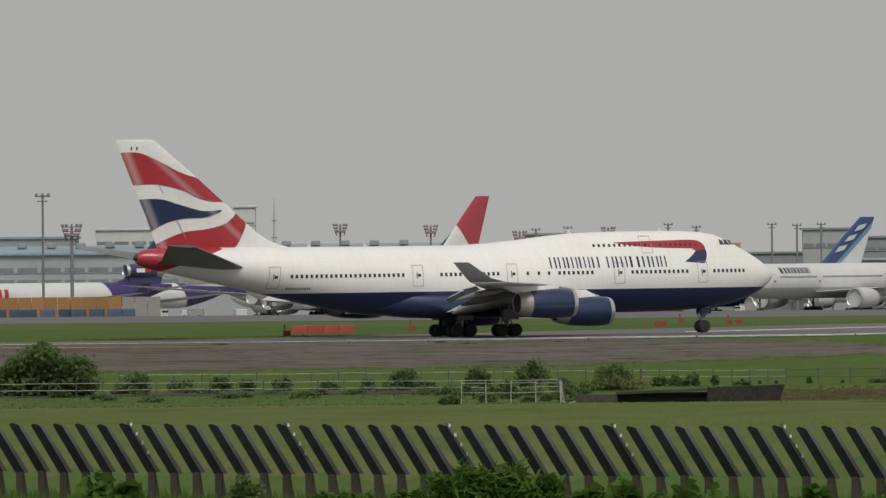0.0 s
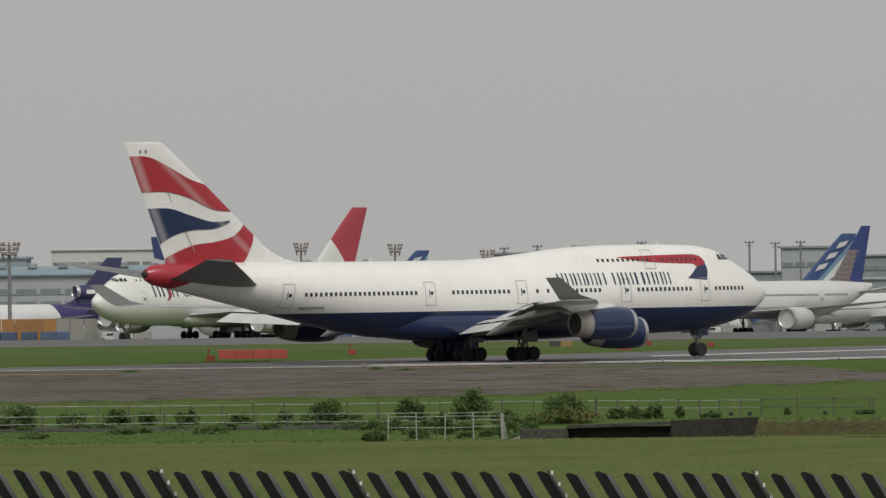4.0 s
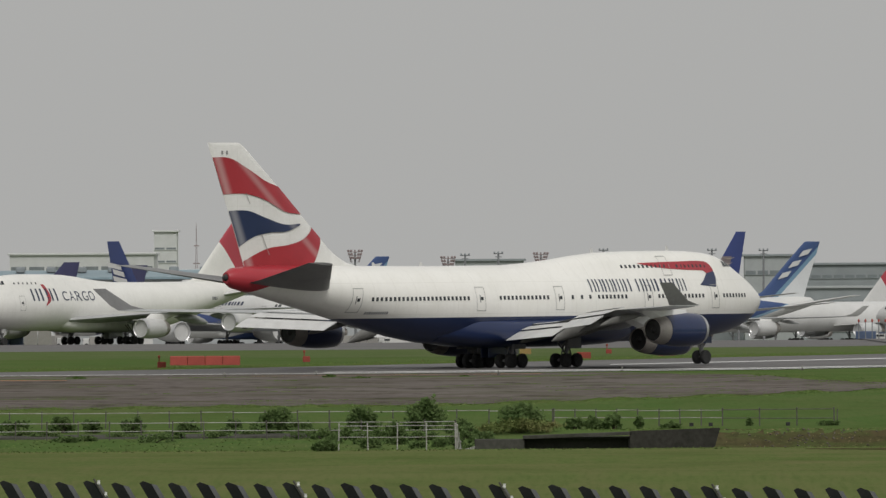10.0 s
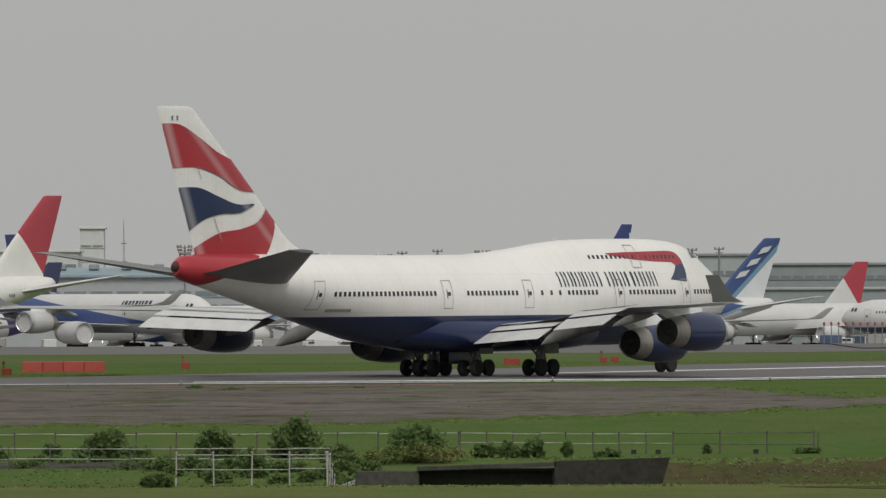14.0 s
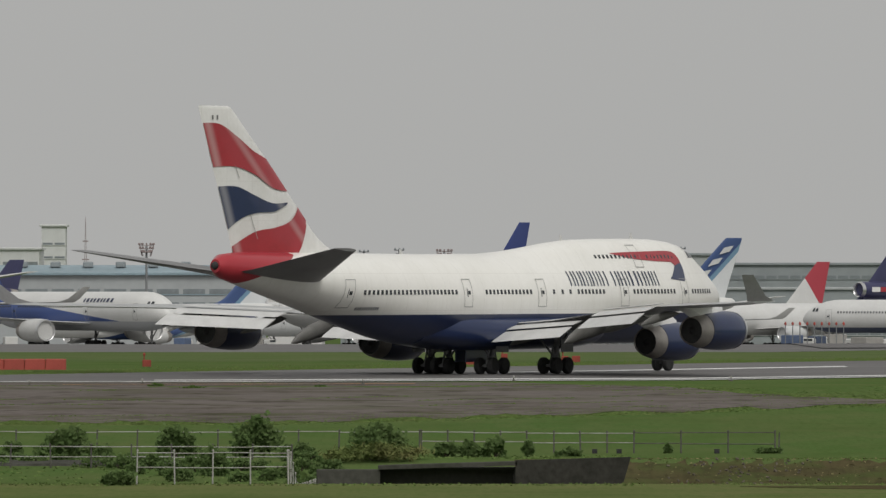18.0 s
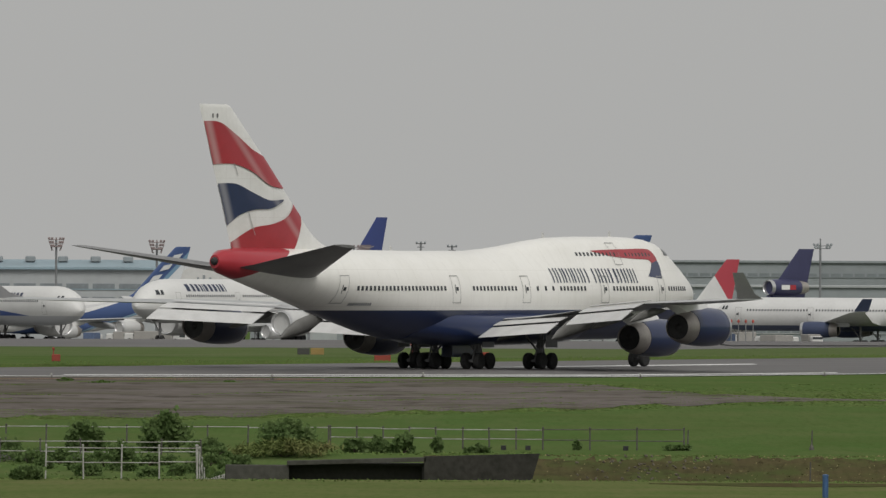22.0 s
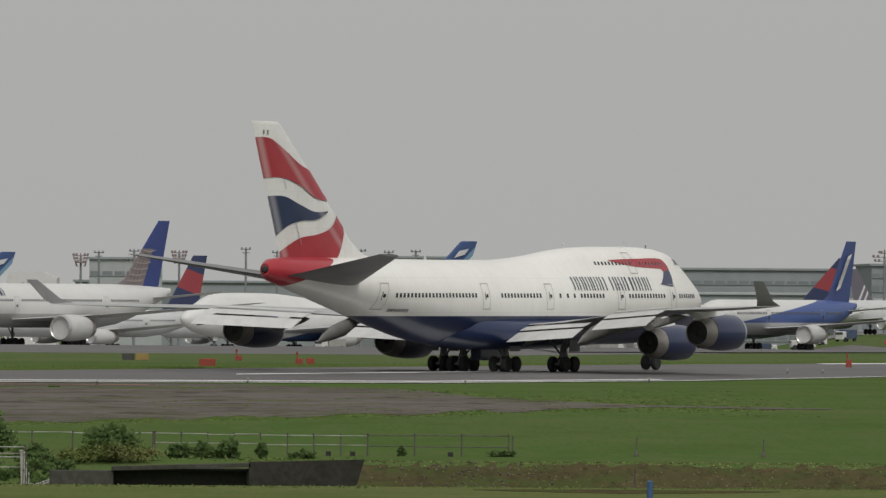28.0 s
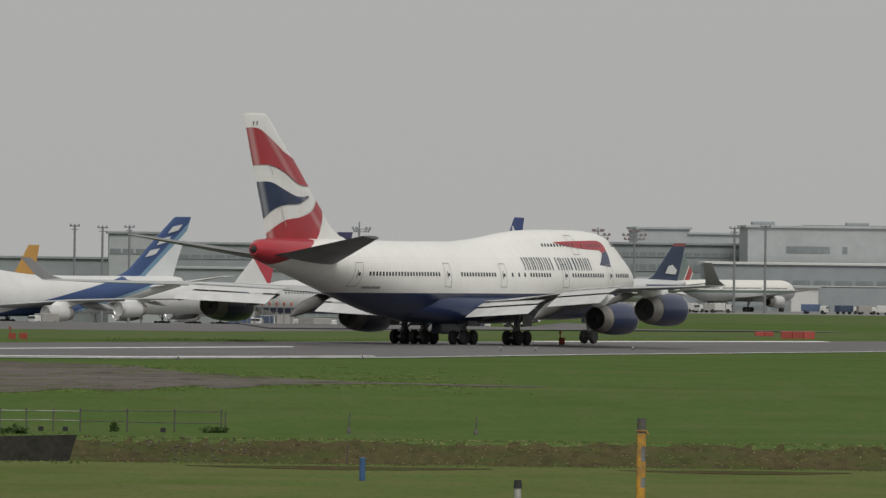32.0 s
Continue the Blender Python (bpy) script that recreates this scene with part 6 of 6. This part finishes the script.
for sd in (-1, 1):
    for x_a, x_b, hue in ((-20.5, -22.7, M_PLAINWHITE), (-22.8, -24.3, M_RED)):
        part("emblem_bar", Shape().add([(x_a, sd * 1.58, 10.8), (x_b, sd * 1.58, 10.8), (x_b, sd * 1.56, 11.7), (x_a, sd * 1.56, 11.7)], [(0, 1, 2, 3)]).done("emblem_bar"), hue, tri)
west_tri = copy_thing(tri, pose(-131.5, 1985, lie(1985), 0, 0, 214))
bars(tk, tX, west_tri, 8.0, 13.6, tz - .6, tz + 1.6, [1, 1, 1], M_PURPLE, "emblem_bar", 1, .6)
bars(tk, tX, west_tri, 13.7, 17.2, tz - .6, tz + 1.6, [1, 1], M_RED, "emblem_bar", 1, .6)
copy_thing(tri, pose(-118.5, 2085, lie(2085), 0, 0, 222))

side_twin, ak, aX, az = build_twin("twin_jet", "white twin-engined airliner with blue wedge and fin, parked", "airliner", 62.0, 60.0, 6.0, body_blue, fin_blue, M_COWLWHITE, 18.0, pose(-62.8, 1527, lie(1527), 0, 0, -57), engine_r=1.75)
glaze(side_twin, ak, aX, az, 6.0, -1)
bars(ak, aX, side_twin, 13.0, 22.0, az + 1.35, az + 1.95, [1, 1, .7, .7, 1, .8, .8, 1, .6], M_INK, "lettering_bar", -1, .6)
fin_bars(side_twin, 62.0, 8.4, 18.0, aX, [1, .8, 1], M_PLAINWHITE)

fin_red = paint("dark_fin_with_red_wedge_paint", (0.03, 0.04, 0.1), [([(.28, -1, 0, 0, -21.4), (-.28, 1, 0, 0, 17.3)], (0.28, 0.045, 0.055))])
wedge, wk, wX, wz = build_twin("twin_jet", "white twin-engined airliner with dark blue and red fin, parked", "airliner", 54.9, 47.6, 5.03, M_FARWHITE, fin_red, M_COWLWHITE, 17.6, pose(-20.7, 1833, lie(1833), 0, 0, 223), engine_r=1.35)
glaze(wedge, wk, wX, wz, 5.03)
M_NAVYCOWL = mat("dark_navy_engine_paint", (0.04, 0.055, 0.11), 0.4, 0, .05, .6)
body_wing = paint("white_twin_with_navy_belly_paint", (0.6, 0.6, 0.59), [([(0, -1, 0, 0, -3.6)], (0.06, 0.075, 0.13))])
wing_twin, vk, vX, vz = build_twin("twin_jet", "white twin-engined airliner with navy engines, winglets and a red-banded fin, parked", "airliner", 56.0, 52.0, 5.64, body_wing, fin_red, M_NAVYCOWL, 16.2, pose(81.2, 1665, lie(1665), 0, 0, 158), engine_r=1.35, fin_lead=.82, tips=M_NAVYCOWL, tip_lead=.955)
glaze(wing_twin, vk, vX, vz, 5.64, 1)
fin_tri = paint("dark_green_fin_red_wedge_paint", (0.16, 0.2, 0.19), [([(1, -.72, 0, 0, -27.9)], (0.6, 0.6, 0.58)), ([(1, -.72, 0, 0, -27.4)], (0.34, 0.06, 0.06)), ([(1, -.72, 0, 0, -25.2)], (0.6, 0.6, 0.58)), ([(1, -.72, 0, 0, -24.7)], (0.16, 0.2, 0.19))])
body_tri = paint("cream_twin_with_green_line_paint", (0.72, 0.71, 0.66), [([(0, -1, 0, 0, -5.0)], (0.10, 0.15, 0.13)), ([(0, -1, 0, 0, -4.4)], (0.45, 0.46, 0.46))])
tricolour, nk, nX, nz = build_twin("twin_jet", "cream twin-engined airliner with a green line and red tail wedge, parked", "airliner", 54.9, 47.6, 5.03, body_tri, fin_tri, M_COWLWHITE, 14.4, pose(186.3, 2280, land(186.3, 2280), 0, 0, 55), engine_r=1.35)
glaze(tricolour, nk, nX, nz, 5.03, -1)
fin_navy = paint("dark_navy_fin_paint", (0.035, 0.05, 0.09), [([(0, 1, 0, 0, 14.5)], (0.2, 0.06, 0.06))])
navy_twin, uk, uX, uz = build_twin("twin_jet", "white twin-engined airliner with a dark navy fin and pale emblem, parked", "airliner", 54.9, 47.6, 5.03, paint("white_twin_with_navy_tail_paint", (0.53, 0.54, 0.54), [([(-1, 0, 0, 0, 13.0), (0, -1, 0, 0, -6.2)], (0.05, 0.065, 0.11))]), fin_navy, M_COWLWHITE, 15.2, pose(144.8, 2132, land(144.8, 2132), 0, 0, 222), engine_r=1.35)
glaze(navy_twin, uk, uX, uz, 5.03)
for sd in (-1, 1):
    part("fin_emblem", Shape().add([(uX - 48.2, sd * .36, 8.6), (uX - 51.5, sd * .33, 8.4), (uX - 52.0, sd * .3, 9.3), (uX - 50.6, sd * .32, 10.5), (uX - 49.2, sd * .34, 10.2)], [(0, 1, 2, 3, 4)]).done("fin_emblem"), M_FARWHITE, navy_twin)
fin_amber = paint("amber_fin_paint", (0.47, 0.26, 0.07))
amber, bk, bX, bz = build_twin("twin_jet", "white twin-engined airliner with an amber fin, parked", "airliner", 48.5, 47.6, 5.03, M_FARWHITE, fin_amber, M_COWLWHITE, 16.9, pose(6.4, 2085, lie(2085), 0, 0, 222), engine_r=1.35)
fin_sash = paint("dull_mauve_fin_with_white_sashes_paint", (0.13, 0.12, 0.15), [([(1, -.72, 0, 0, -28.4), (-1, .72, 0, 0, 27.5)], (0.58, 0.58, 0.57)), ([(1, -.72, 0, 0, -26.0), (-1, .72, 0, 0, 25.1)], (0.58, 0.58, 0.57))])
sash_twin, hk, hX, hz = build_twin("twin_jet", "white twin-engined airliner with a mauve fin and white sashes, parked", "airliner", 54.9, 47.6, 5.03, M_FARWHITE, fin_sash, M_COWLWHITE, 14.4, pose(161.6, 2290, land(161.6, 2290), 0, 0, 55), engine_r=1.35)
glaze(sash_twin, hk, hX, hz, 5.03, -1)

# ---------------------------------------------------------------- buildings beyond the apron
M_ROOF = mat("pale_blue_metal_roof", (0.26, 0.34, 0.38), 0.6, 0.1, 0.08, 0.05, 0, 8)
M_WALL = mat("grey_panel_wall", (0.36, 0.38, 0.385), 0.8, 0, 0.06, 0.05, 0, 10)
# Glazing and slate are paled towards each other, as haze would do.
M_DARKGLASS = mat("haze_paled_glazing", (0.19, 0.215, 0.225), 0.5, 0, 0.15, 0.1)
M_SLATE = mat("slate_grey_facade", (0.26, 0.285, 0.295), 0.8, 0, 0.08, 0.03, 0, 10)
# Skyline blocks: concrete made pale so that haze is in the colour.
M_PALEBLOCK = mat("haze_paled_concrete", (0.56, 0.57, 0.565), 0.9, 0, 0.05, 0.05, 0, 10)
M_HANGAR = mat("white_hangar_panel", (0.55, 0.55, 0.53), 0.7, 0, 0.05, 0.1)
M_MAST = mat("grey_mast_steel", (0.22, 0.23, 0.235), 0.6, 0.3, 0.1, 0.5)
M_REDWHITE = mat("faded_red_tower_paint", (0.25, 0.2, 0.195), 0.8, 0, 0.1, 0.5)


def building(name, label, x0, x1, y, depth, top, wall, bands=(), roof=None, pane=4.0, group=""):
    """A block with glazing bands; bands: (z above ground, height). Each pane is a part."""
    z0 = lie(y) - .3
    b = thing(name, label, "building", pose((x0 + x1) / 2, y, z0))
    w, h = x1 - x0, top - z0
    part("wall", Shape().box((0, depth / 2, h / 2), (w, depth, h)).done("wall"), wall, b)
    part("roof", Shape().box((0, depth / 2, h + .3), (w + 1.2, depth + 1.2, .6), None, .12).done("roof"), roof or M_ROOF, b)
    for zb, hb in bands:
        n = max(1, int(w / pane))
        me = Shape().box((0, 0, 0), (w / n * .84, .12, hb)).done("window_pane")
        me.materials.append(M_DARKGLASS)
        for i in range(n):
            ob = new("window_pane", me)
            ob.parent = b
            ob.location = (-w / 2 + w / n * (i + .5), -.02, zb)
        part("sill", Shape().box((0, -.1, zb - hb / 2 - .12), (w, .25, .2)).done("sill"), roof or wall, b)
    return b


hall = building("cargo_hall", "long grey cargo hall with a pale blue roof", -330, -50, 2300, 70, 9.9, M_WALL, [(9.6, 2.2), (13.2, 1.2)], M_ROOF, 6.0)
part("roof", Shape().add([(-140.6, -1, 17.0), (140.6, -1, 17.0), (140.6, 22, 19.4), (-140.6, 22, 19.4), (140.6, 22, 17.0), (-140.6, 22, 17.0)], [(0, 1, 2, 3), (2, 4, 5, 3), (0, 5, 4, 1), (0, 3, 5), (1, 4, 2)]).done("roof"), M_ROOF, hall, "pale blue sloping roof")
for i in range(36):
    part("roof_vent", Shape().box((-136 + 7.6 * i, 16, 19.6), (2.3, 3, 1.2), None, .25).tube((-136 + 7.6 * i, 16, 18.3), (-136 + 7.6 * i, 16, 19.3), 1.0, 1.0, 10).done("roof_vent"), M_SLATE, hall)
hang = thing("hangar", "white hangar with a shallow gable and grey emblem", "building", pose(-40, 2200, lie(2200)))
part("wall", Shape().add([(-6, 0, 0), (6, 0, 0), (6, 0, 15.6), (3, 0, 16.8), (-3, 0, 16.8), (-6, 0, 15.6), *[(x, 40, z) for x, z in ((-6, 0), (6, 0), (6, 15.6), (3, 16.8), (-3, 16.8), (-6, 15.6))]], [(0, 1, 2, 3, 4, 5), (11, 10, 9, 8, 7, 6), (1, 7, 8, 2), (2, 8, 9, 3), (3, 9, 10, 4), (4, 10, 11, 5), (5, 11, 6, 0)]).done("wall"), M_HANGAR, hang)
part("emblem", Shape().box((-1.5, -.05, 13), (.5, .1, 3)).box((-.2, -.05, 13.2), (.6, .1, 3.6)).box((1.2, -.05, 13), (.5, .1, 3)).box((0, -.05, 11.5), (4.2, .1, .5)).done("emblem"), M_SLATE, hang)
building("office_block", "beige office block with rows of windows", -160, -118.7, 2700, 30, 17.4, M_PALEBLOCK, [(14, 1.0), (18, 1.0), (21.5, 1.0)], M_PALEBLOCK, 5.0)
building("office_block", "beige office block with rows of windows", -117, -104, 2720, 24, 12.6, M_PALEBLOCK, [(14, 1.0), (16.6, .8)], M_PALEBLOCK, 5.0)
building("tower_block", "hazy grey tower block on the horizon", -126.8, -119.8, 2900, 10, 25.0, M_PALEBLOCK, [(20, .6), (24, .6), (28, .6)], M_PALEBLOCK, 3.0)
building("low_block", "low grey utility building at the apron", -250, -147, 2350, 20, 14.2, M_SLATE, [(10, 1.6)], M_SLATE, 6.0)
building("terminal_pier", "long slate-grey terminal pier with glazing bands", -34, 58, 2500, 40, 8.6, M_SLATE, [(6, 1.8), (11.5, 1.6)], M_SLATE, 5.0)
building("terminal_pier", "long slate-grey terminal pier with glazing bands", 58, 178, 2500, 40, 12.7, M_SLATE, [(6, 1.8), (12.0, 2.4), (17.4, .8)], M_SLATE, 3.0)
building("terminal_pier", "long slate-grey terminal pier with glazing bands", 60, 150, 2420, 20, 6.5, M_SLATE, [(4, 1.8), (10.5, 1.0)], M_WALL, 3.0)
building("terminal", "grey multi-storey terminal with dark glazing bands", 162, 420, 2430, 60, 13.8, M_SLATE, [(4.6, 2.2), (9.2, 1.3), (13.0, 1.1), (16.0, 1.5), (19.2, .9)], M_SLATE, 2.2)
building("terminal_roof_block", "pale grey upper storey of the terminal", 177, 190, 2460, 30, 17.8, M_WALL, [], M_WALL)
building("terminal_roof_block", "pale grey upper storey of the terminal", 190, 203, 2460, 30, 16.6, M_WALL, [], M_WALL)
tb = building("terminal_block", "pale grey terminal block with a long window strip", 199.5, 330, 2400, 25, 18.2, M_WALL, [(17.0, 1.1)], M_WALL, 3.4)
for wx, ww in ((-50.6, 10.6), (-41.6, 1.2)):
    part("window_strip", Shape().box((wx, -.03, 20.6), (ww, .14, 1.7)).done("window_strip"), M_DARKGLASS, tb)
part("roof_railing", Shape().box((-30, 2, 26.6), (44, .2, .15)).box((-30, 2, 26.1), (44, .15, .1)).done("roof_railing"), M_MAST, tb)
for wx in (-61, -38, -14):
    part("roof_plant", Shape().box((wx, 8, 26.6), (5.5, 4, 1.6), None, .2).done("roof_plant"), M_SLATE, tb)
building("terminal_annex", "low slate annex with a pale roof before the terminal", 188, 330, 2380, 18, 9.2, M_SLATE, [(6, 2.0), (12.5, 1.2)], M_HANGAR, 5.0)
building("terminal_annex", "low pale equipment shed on the apron", 205, 211.4, 2340, 8, 3.7, M_HANGAR, [], M_WALL)
building("terminal_annex", "long slate ground floor of the terminal", 150, 232, 2385, 14, 5.2, M_SLATE, [(6.5, 1.6)], M_WALL, 6.0)
for x0, x1, y, top in ((46, 62, 2470, 15.0), (-30, -12, 2460, 14.2)):
    building("rooftop_plant_room", "grey plant room above the pier roof", x0, x1, y, 12, top, M_WALL, [(18.5, 1.0)], M_SLATE, 3.0)


def mast(x, y, top, label="tall grey floodlight mast", head="bar", r=.32):
    z = lie(y)
    h = top - z
    g = thing("floodlight_mast", label, "light mast", pose(x, y, z), "masts round the apron")
    part("pole", Shape().tube((0, 0, 0), (0, 0, h), r, r * .75, 10).done("pole", True), M_MAST, g)
    if head == "bar":
        part("crossbar", Shape().box((0, 0, h), (2.3, .5, .25)).box((0, 0, h - .8), (1.6, .5, .2)).done("crossbar"), M_MAST, g)
        lamp = Shape().box((0, 0, 0), (.42, .4, .4), None, .08).done("floodlight")
        lamp.materials.append(M_SLATE)
        for k in (-.95, 0, .95):
            ob = new("floodlight", lamp)
            ob.parent = g
            ob.location = (k, -.2, h + .3)
    else:
        rows = {"lattice": ((-.9, 2.2), (0, 2.6), (.9, 1.2)), "wide": ((-.5, 1.7), (.1, 2.0)), "ring": ((-1.5, 1.1), (-.7, 1.5), (.1, 1.7))}[head]
        off = .5 if head == "wide" else 0
        bar = Shape().tube((0, 0, h - 1), (0, 0, h + (.6 if head == "ring" else 1.7)), .16)
        for dz, reach in rows:
            bar.box((off, 0, h + dz), (2 * reach, .5, .16))
            if head == "ring":
                bar.tube((-reach, 0, h + dz), (-reach * .6, 0, h - 2.4), .06).tube((reach, 0, h + dz), (reach * .6, 0, h - 2.4), .06)
        if head == "ring":
            bar.lathe((0, 0, h - 1.6), [(0, .9), (.1, 1.3), (.3, 1.3), (.35, .4)], 14, "z")
        part("gallery" if head == "ring" else "crossbar", bar.done("crossbar"), M_REDWHITE if head == "ring" else M_MAST, g)
        lamp = Shape().box((0, 0, 0), (.55, .45, .5), None, .1).done("floodlight")
        lamp.materials.append(M_SLATE if head == "wide" else M_REDWHITE)
        for dz, reach in rows:
            for k in (-.95, -.55, .55, .95):
                ob = new("floodlight", lamp)
                ob.parent = g
                ob.location = (k * reach + off, -.2, h + dz + .3)


mast(-94.5, 1300, 18.1, r=.22)
mast(-101.0, 1500, 13.9, "grey mast with a round gallery of floodlights", "ring", .35)
for x, top, hd in ((-29.4, 14.2, "ring"), (-25.3, 15.0, "bar"), (-17.3, 15.4, "bar"), (-7.1, 15.0, "ring"), (8.0, 16.0, "bar"), (15.1, 15.3, "bar"), (34.1, 15.8, "bar"), (40.4, 15.5, "bar"), (46.5, 15.7, "bar"), (-51.8, 15.9, "ring"), (-74.6, 16.4, "ring")):
    mast(x, 2250, top, "grey mast with a round gallery of faded red floodlights" if hd == "ring" else "tall grey floodlight mast", hd)
for x, top, hd in ((149.5, 15.0, "lattice"), (157.6, 15.0, "lattice"), (179.9, 16.9, "bar"), (186.8, 17.4, "bar"), (96.4, 15.6, "wide")):
    mast(x, 2200, top, "grey mast with a lattice head of floodlights" if hd == "lattice" else "tall grey floodlight mast", hd)
for x, y, top in ((-112.0, 2850, 27.5), (-175.6, 1900, 31.0)):
    g = thing("lattice_mast", "thin lattice radio mast on the skyline", "mast", pose(x, y, lie(y)))
    h = top - lie(y)
    part("lattice", Shape().tube((-.7, 0, 0), (0, 0, h), .14, .05, 5).tube((.7, 0, 0), (0, 0, h), .14, .05, 5).box((0, 0, h * .8), (1.6, .3, .3)).box((0, 0, h * .65), (2.0, .3, .3)).done("lattice"), M_REDWHITE, g)

# ---------------------------------------------------------------- clutter at the stands
M_HOARD = mat("orange_brown_hoarding", (0.34, 0.17, 0.06), 0.8, 0, 0.12, 0.1, 0, 8, None, 0, 0.12)
M_CONT = mat("blue_grey_container_paint", (0.07, 0.1, 0.17), 0.6, 0, 0.15, 0.3, 0, 8, None, 0, 0.35)
M_GREYH = mat("grey_site_hoarding", (0.3, 0.29, 0.27), 0.8, 0, 0.08, 0.2)
ho = thing("site_hoarding", "orange-brown site hoarding of tall panels", "hoarding", pose(-100.5, 1285, lie(1285)))
pl = Shape().box((0, 0, 1.6), (1.92, .12, 3.2), None, .03).done("hoarding_panel")
pl.materials.append(M_HOARD)
pg = Shape().box((0, 0, 1.6), (1.92, .12, 3.1), None, .03).done("grey_hoarding_panel")
pg.materials.append(M_GREYH)
for i in range(26):
    ob = new("hoarding_panel", pl if i < 23 else pg)
    ob.parent = ho
    ob.location = (-26 + 2.0 * i, .15 * (i % 2), 0)
cm = Shape().box((0, 0, .65), (2.2, 1.6, 1.3), None, .08).box((0, 0, .1), (2.3, 1.7, .14)).done("container")
cm.materials.append(M_CONT)
for i in range(22):
    g = new("cargo_container", cm)
    g.matrix_world = pose(-132 + 2.5 * i + .3 * (i % 3), 1262 + (i % 2), lie(1262), 0, 0, (i * 37) % 9 - 4)
    tagged(g, "blue-grey cargo container standing before the hoarding", "container", "containers before the hoarding")


def truck(x, y, L, h, body, rz, label="small white airport service truck"):
    g = thing("service_truck", label, "truck", pose(x, y, land(x, y) + .03, 0, 0, rz), "service vehicles on the apron")
    part("cab", Shape().box((L * .36, 0, .45 + h * .36), (L * .26, 1.9, h * .72), None, .15).done("cab"), M_HANGAR, g)
    part("windscreen", Shape().box((L * .36, 0, .5 + h * .52), (L * .272, 1.7, h * .22)).done("windscreen"), M_GLASS, g)
    part("box_body", Shape().box((-L * .12, 0, .5 + h * .45), (L * .68, 2.1, h * .85), None, .08).done("box_body"), body, g)
    wm = Shape().lathe((0, 0, 0), [(-.15, .2), (-.15, .42), (0, .45), (.15, .42), (.15, .2)], 12, "y").done("wheel", True)
    wm.materials.append(M_TYRE)
    for sx in (.34, -.3):
        for sy in (-1, 1):
            ob = new("wheel", wm)
            ob.parent = g
            ob.location = (L * sx, sy * .9, .45)


rng = random.Random(12)
for x, y in ((52, 1620), (55, 1610), (58.5, 1630), (62, 1600), (66, 1640), (69.5, 1615), (156, 2195), (161, 2205), (165, 2190), (169, 2200), (173, 2195), (177, 2200), (197, 2190), (205, 2200), (209, 2195), (213, 2200), (217, 2205), (95, 1700), (101, 1690), (-44, 1650), (-40, 1640), (-36, 1660), (-50, 1700), (20, 1650), (112, 1850), (118, 1840), (-84, 1600), (-90, 1580), (-76, 1620)):
    truck(x, y, rng.uniform(3.8, 6.2), rng.uniform(1.4, 2.2), rng.choice((M_HANGAR, M_GREYH, M_CONT, M_GREYH)), rng.uniform(0, 360))
gm = thing("guide_posts", "row of pale posts with red heads on the apron", "posts", pose(46.8, 1500, lie(1500)))
for i in range(9):
    p = part("post", Shape().tube((i * 1.1, 0, 0), (i * 1.1, 0, 3.4), .08).done("post", True), M_MAST, gm)
    part("red_head", Shape().lathe((i * 1.1, 0, 3.4), [(0, .16), (.25, .2), (.5, .05)], 8, "z").done("red_head", True), M_BARRIER, p)

CARGO_PATH = [
    (0.0, -46.17, 1351.06, 237.1),
    (2.0, -54.00, 1322.45, 237.1),
    (4.0, -57.61, 1300.24, 237.1),
    (6.0, -59.92, 1283.13, 237.1),
    (8.0, -62.60, 1269.99, 237.1),
    (10.0, -66.40, 1259.81, 237.1),
    (12.0, -72.60, 1251.77, 237.1),
    (14.0, -78.52, 1245.20, 237.1),
    (16.0, -82.60, 1239.60, 237.1),
    (18.0, -85.20, 1235.60, 237.1),
    (20.0, -87.80, 1231.60, 237.1),
    (22.0, -90.40, 1227.60, 237.1),
    (24.0, -93.00, 1223.60, 237.1),
    (26.0, -95.60, 1219.60, 237.1),
    (28.0, -98.20, 1215.60, 237.1),
    (30.0, -100.80, 1211.60, 237.1),
    (32.0, -103.40, 1207.60, 237.1),
]
TWIN_PATH = [
    (0.0, 34.25, 1512.21, 236.7),
    (2.0, 30.09, 1494.88, 236.7),
    (4.0, 25.50, 1479.72, 236.7),
    (6.0, 20.57, 1466.52, 236.7),
    (8.0, 15.44, 1455.05, 236.7),
    (10.0, 10.20, 1445.11, 236.7),
    (12.0, 4.96, 1436.48, 236.7),
    (14.0, -0.15, 1428.93, 236.7),
    (16.0, -5.04, 1422.27, 236.7),
    (18.0, -9.59, 1416.27, 236.7),
    (20.0, -13.69, 1410.73, 236.7),
    (22.0, -17.22, 1405.41, 236.7),
    (24.0, -20.09, 1400.11, 236.7),
    (26.0, -22.17, 1394.62, 236.7),
    (28.0, -23.35, 1388.72, 236.7),
    (30.0, -23.54, 1382.19, 236.7),
    (32.0, -23.40, 1376.00, 236.7),
]
SMALL_TWIN_PATH = [(t, 133.25 - 1.854 * t, 1507.05 - 3.21 * t, 243.0) for t in range(0, 33, 4)]


# ---------------------------------------------------------------- what moves
def motions():
    walk(jumbo, [(t, pose(x, y, .03, 0, -.22, 0) @ pose(0, 0, 0, 0, 0, h)) for t, x, y, h in JUMBO_PATH])
    walk(cargo, [(t, pose(x, y, lie(y), 0, 0, h)) for t, x, y, h in CARGO_PATH])
    walk(globe, [(t, pose(x, y, lie(y), 0, 0, h)) for t, x, y, h in TWIN_PATH])
    walk(small, [(t, pose(x, y, land(x, y) + .12, 0, 0, h)) for t, x, y, h in SMALL_TWIN_PATH])


motions()
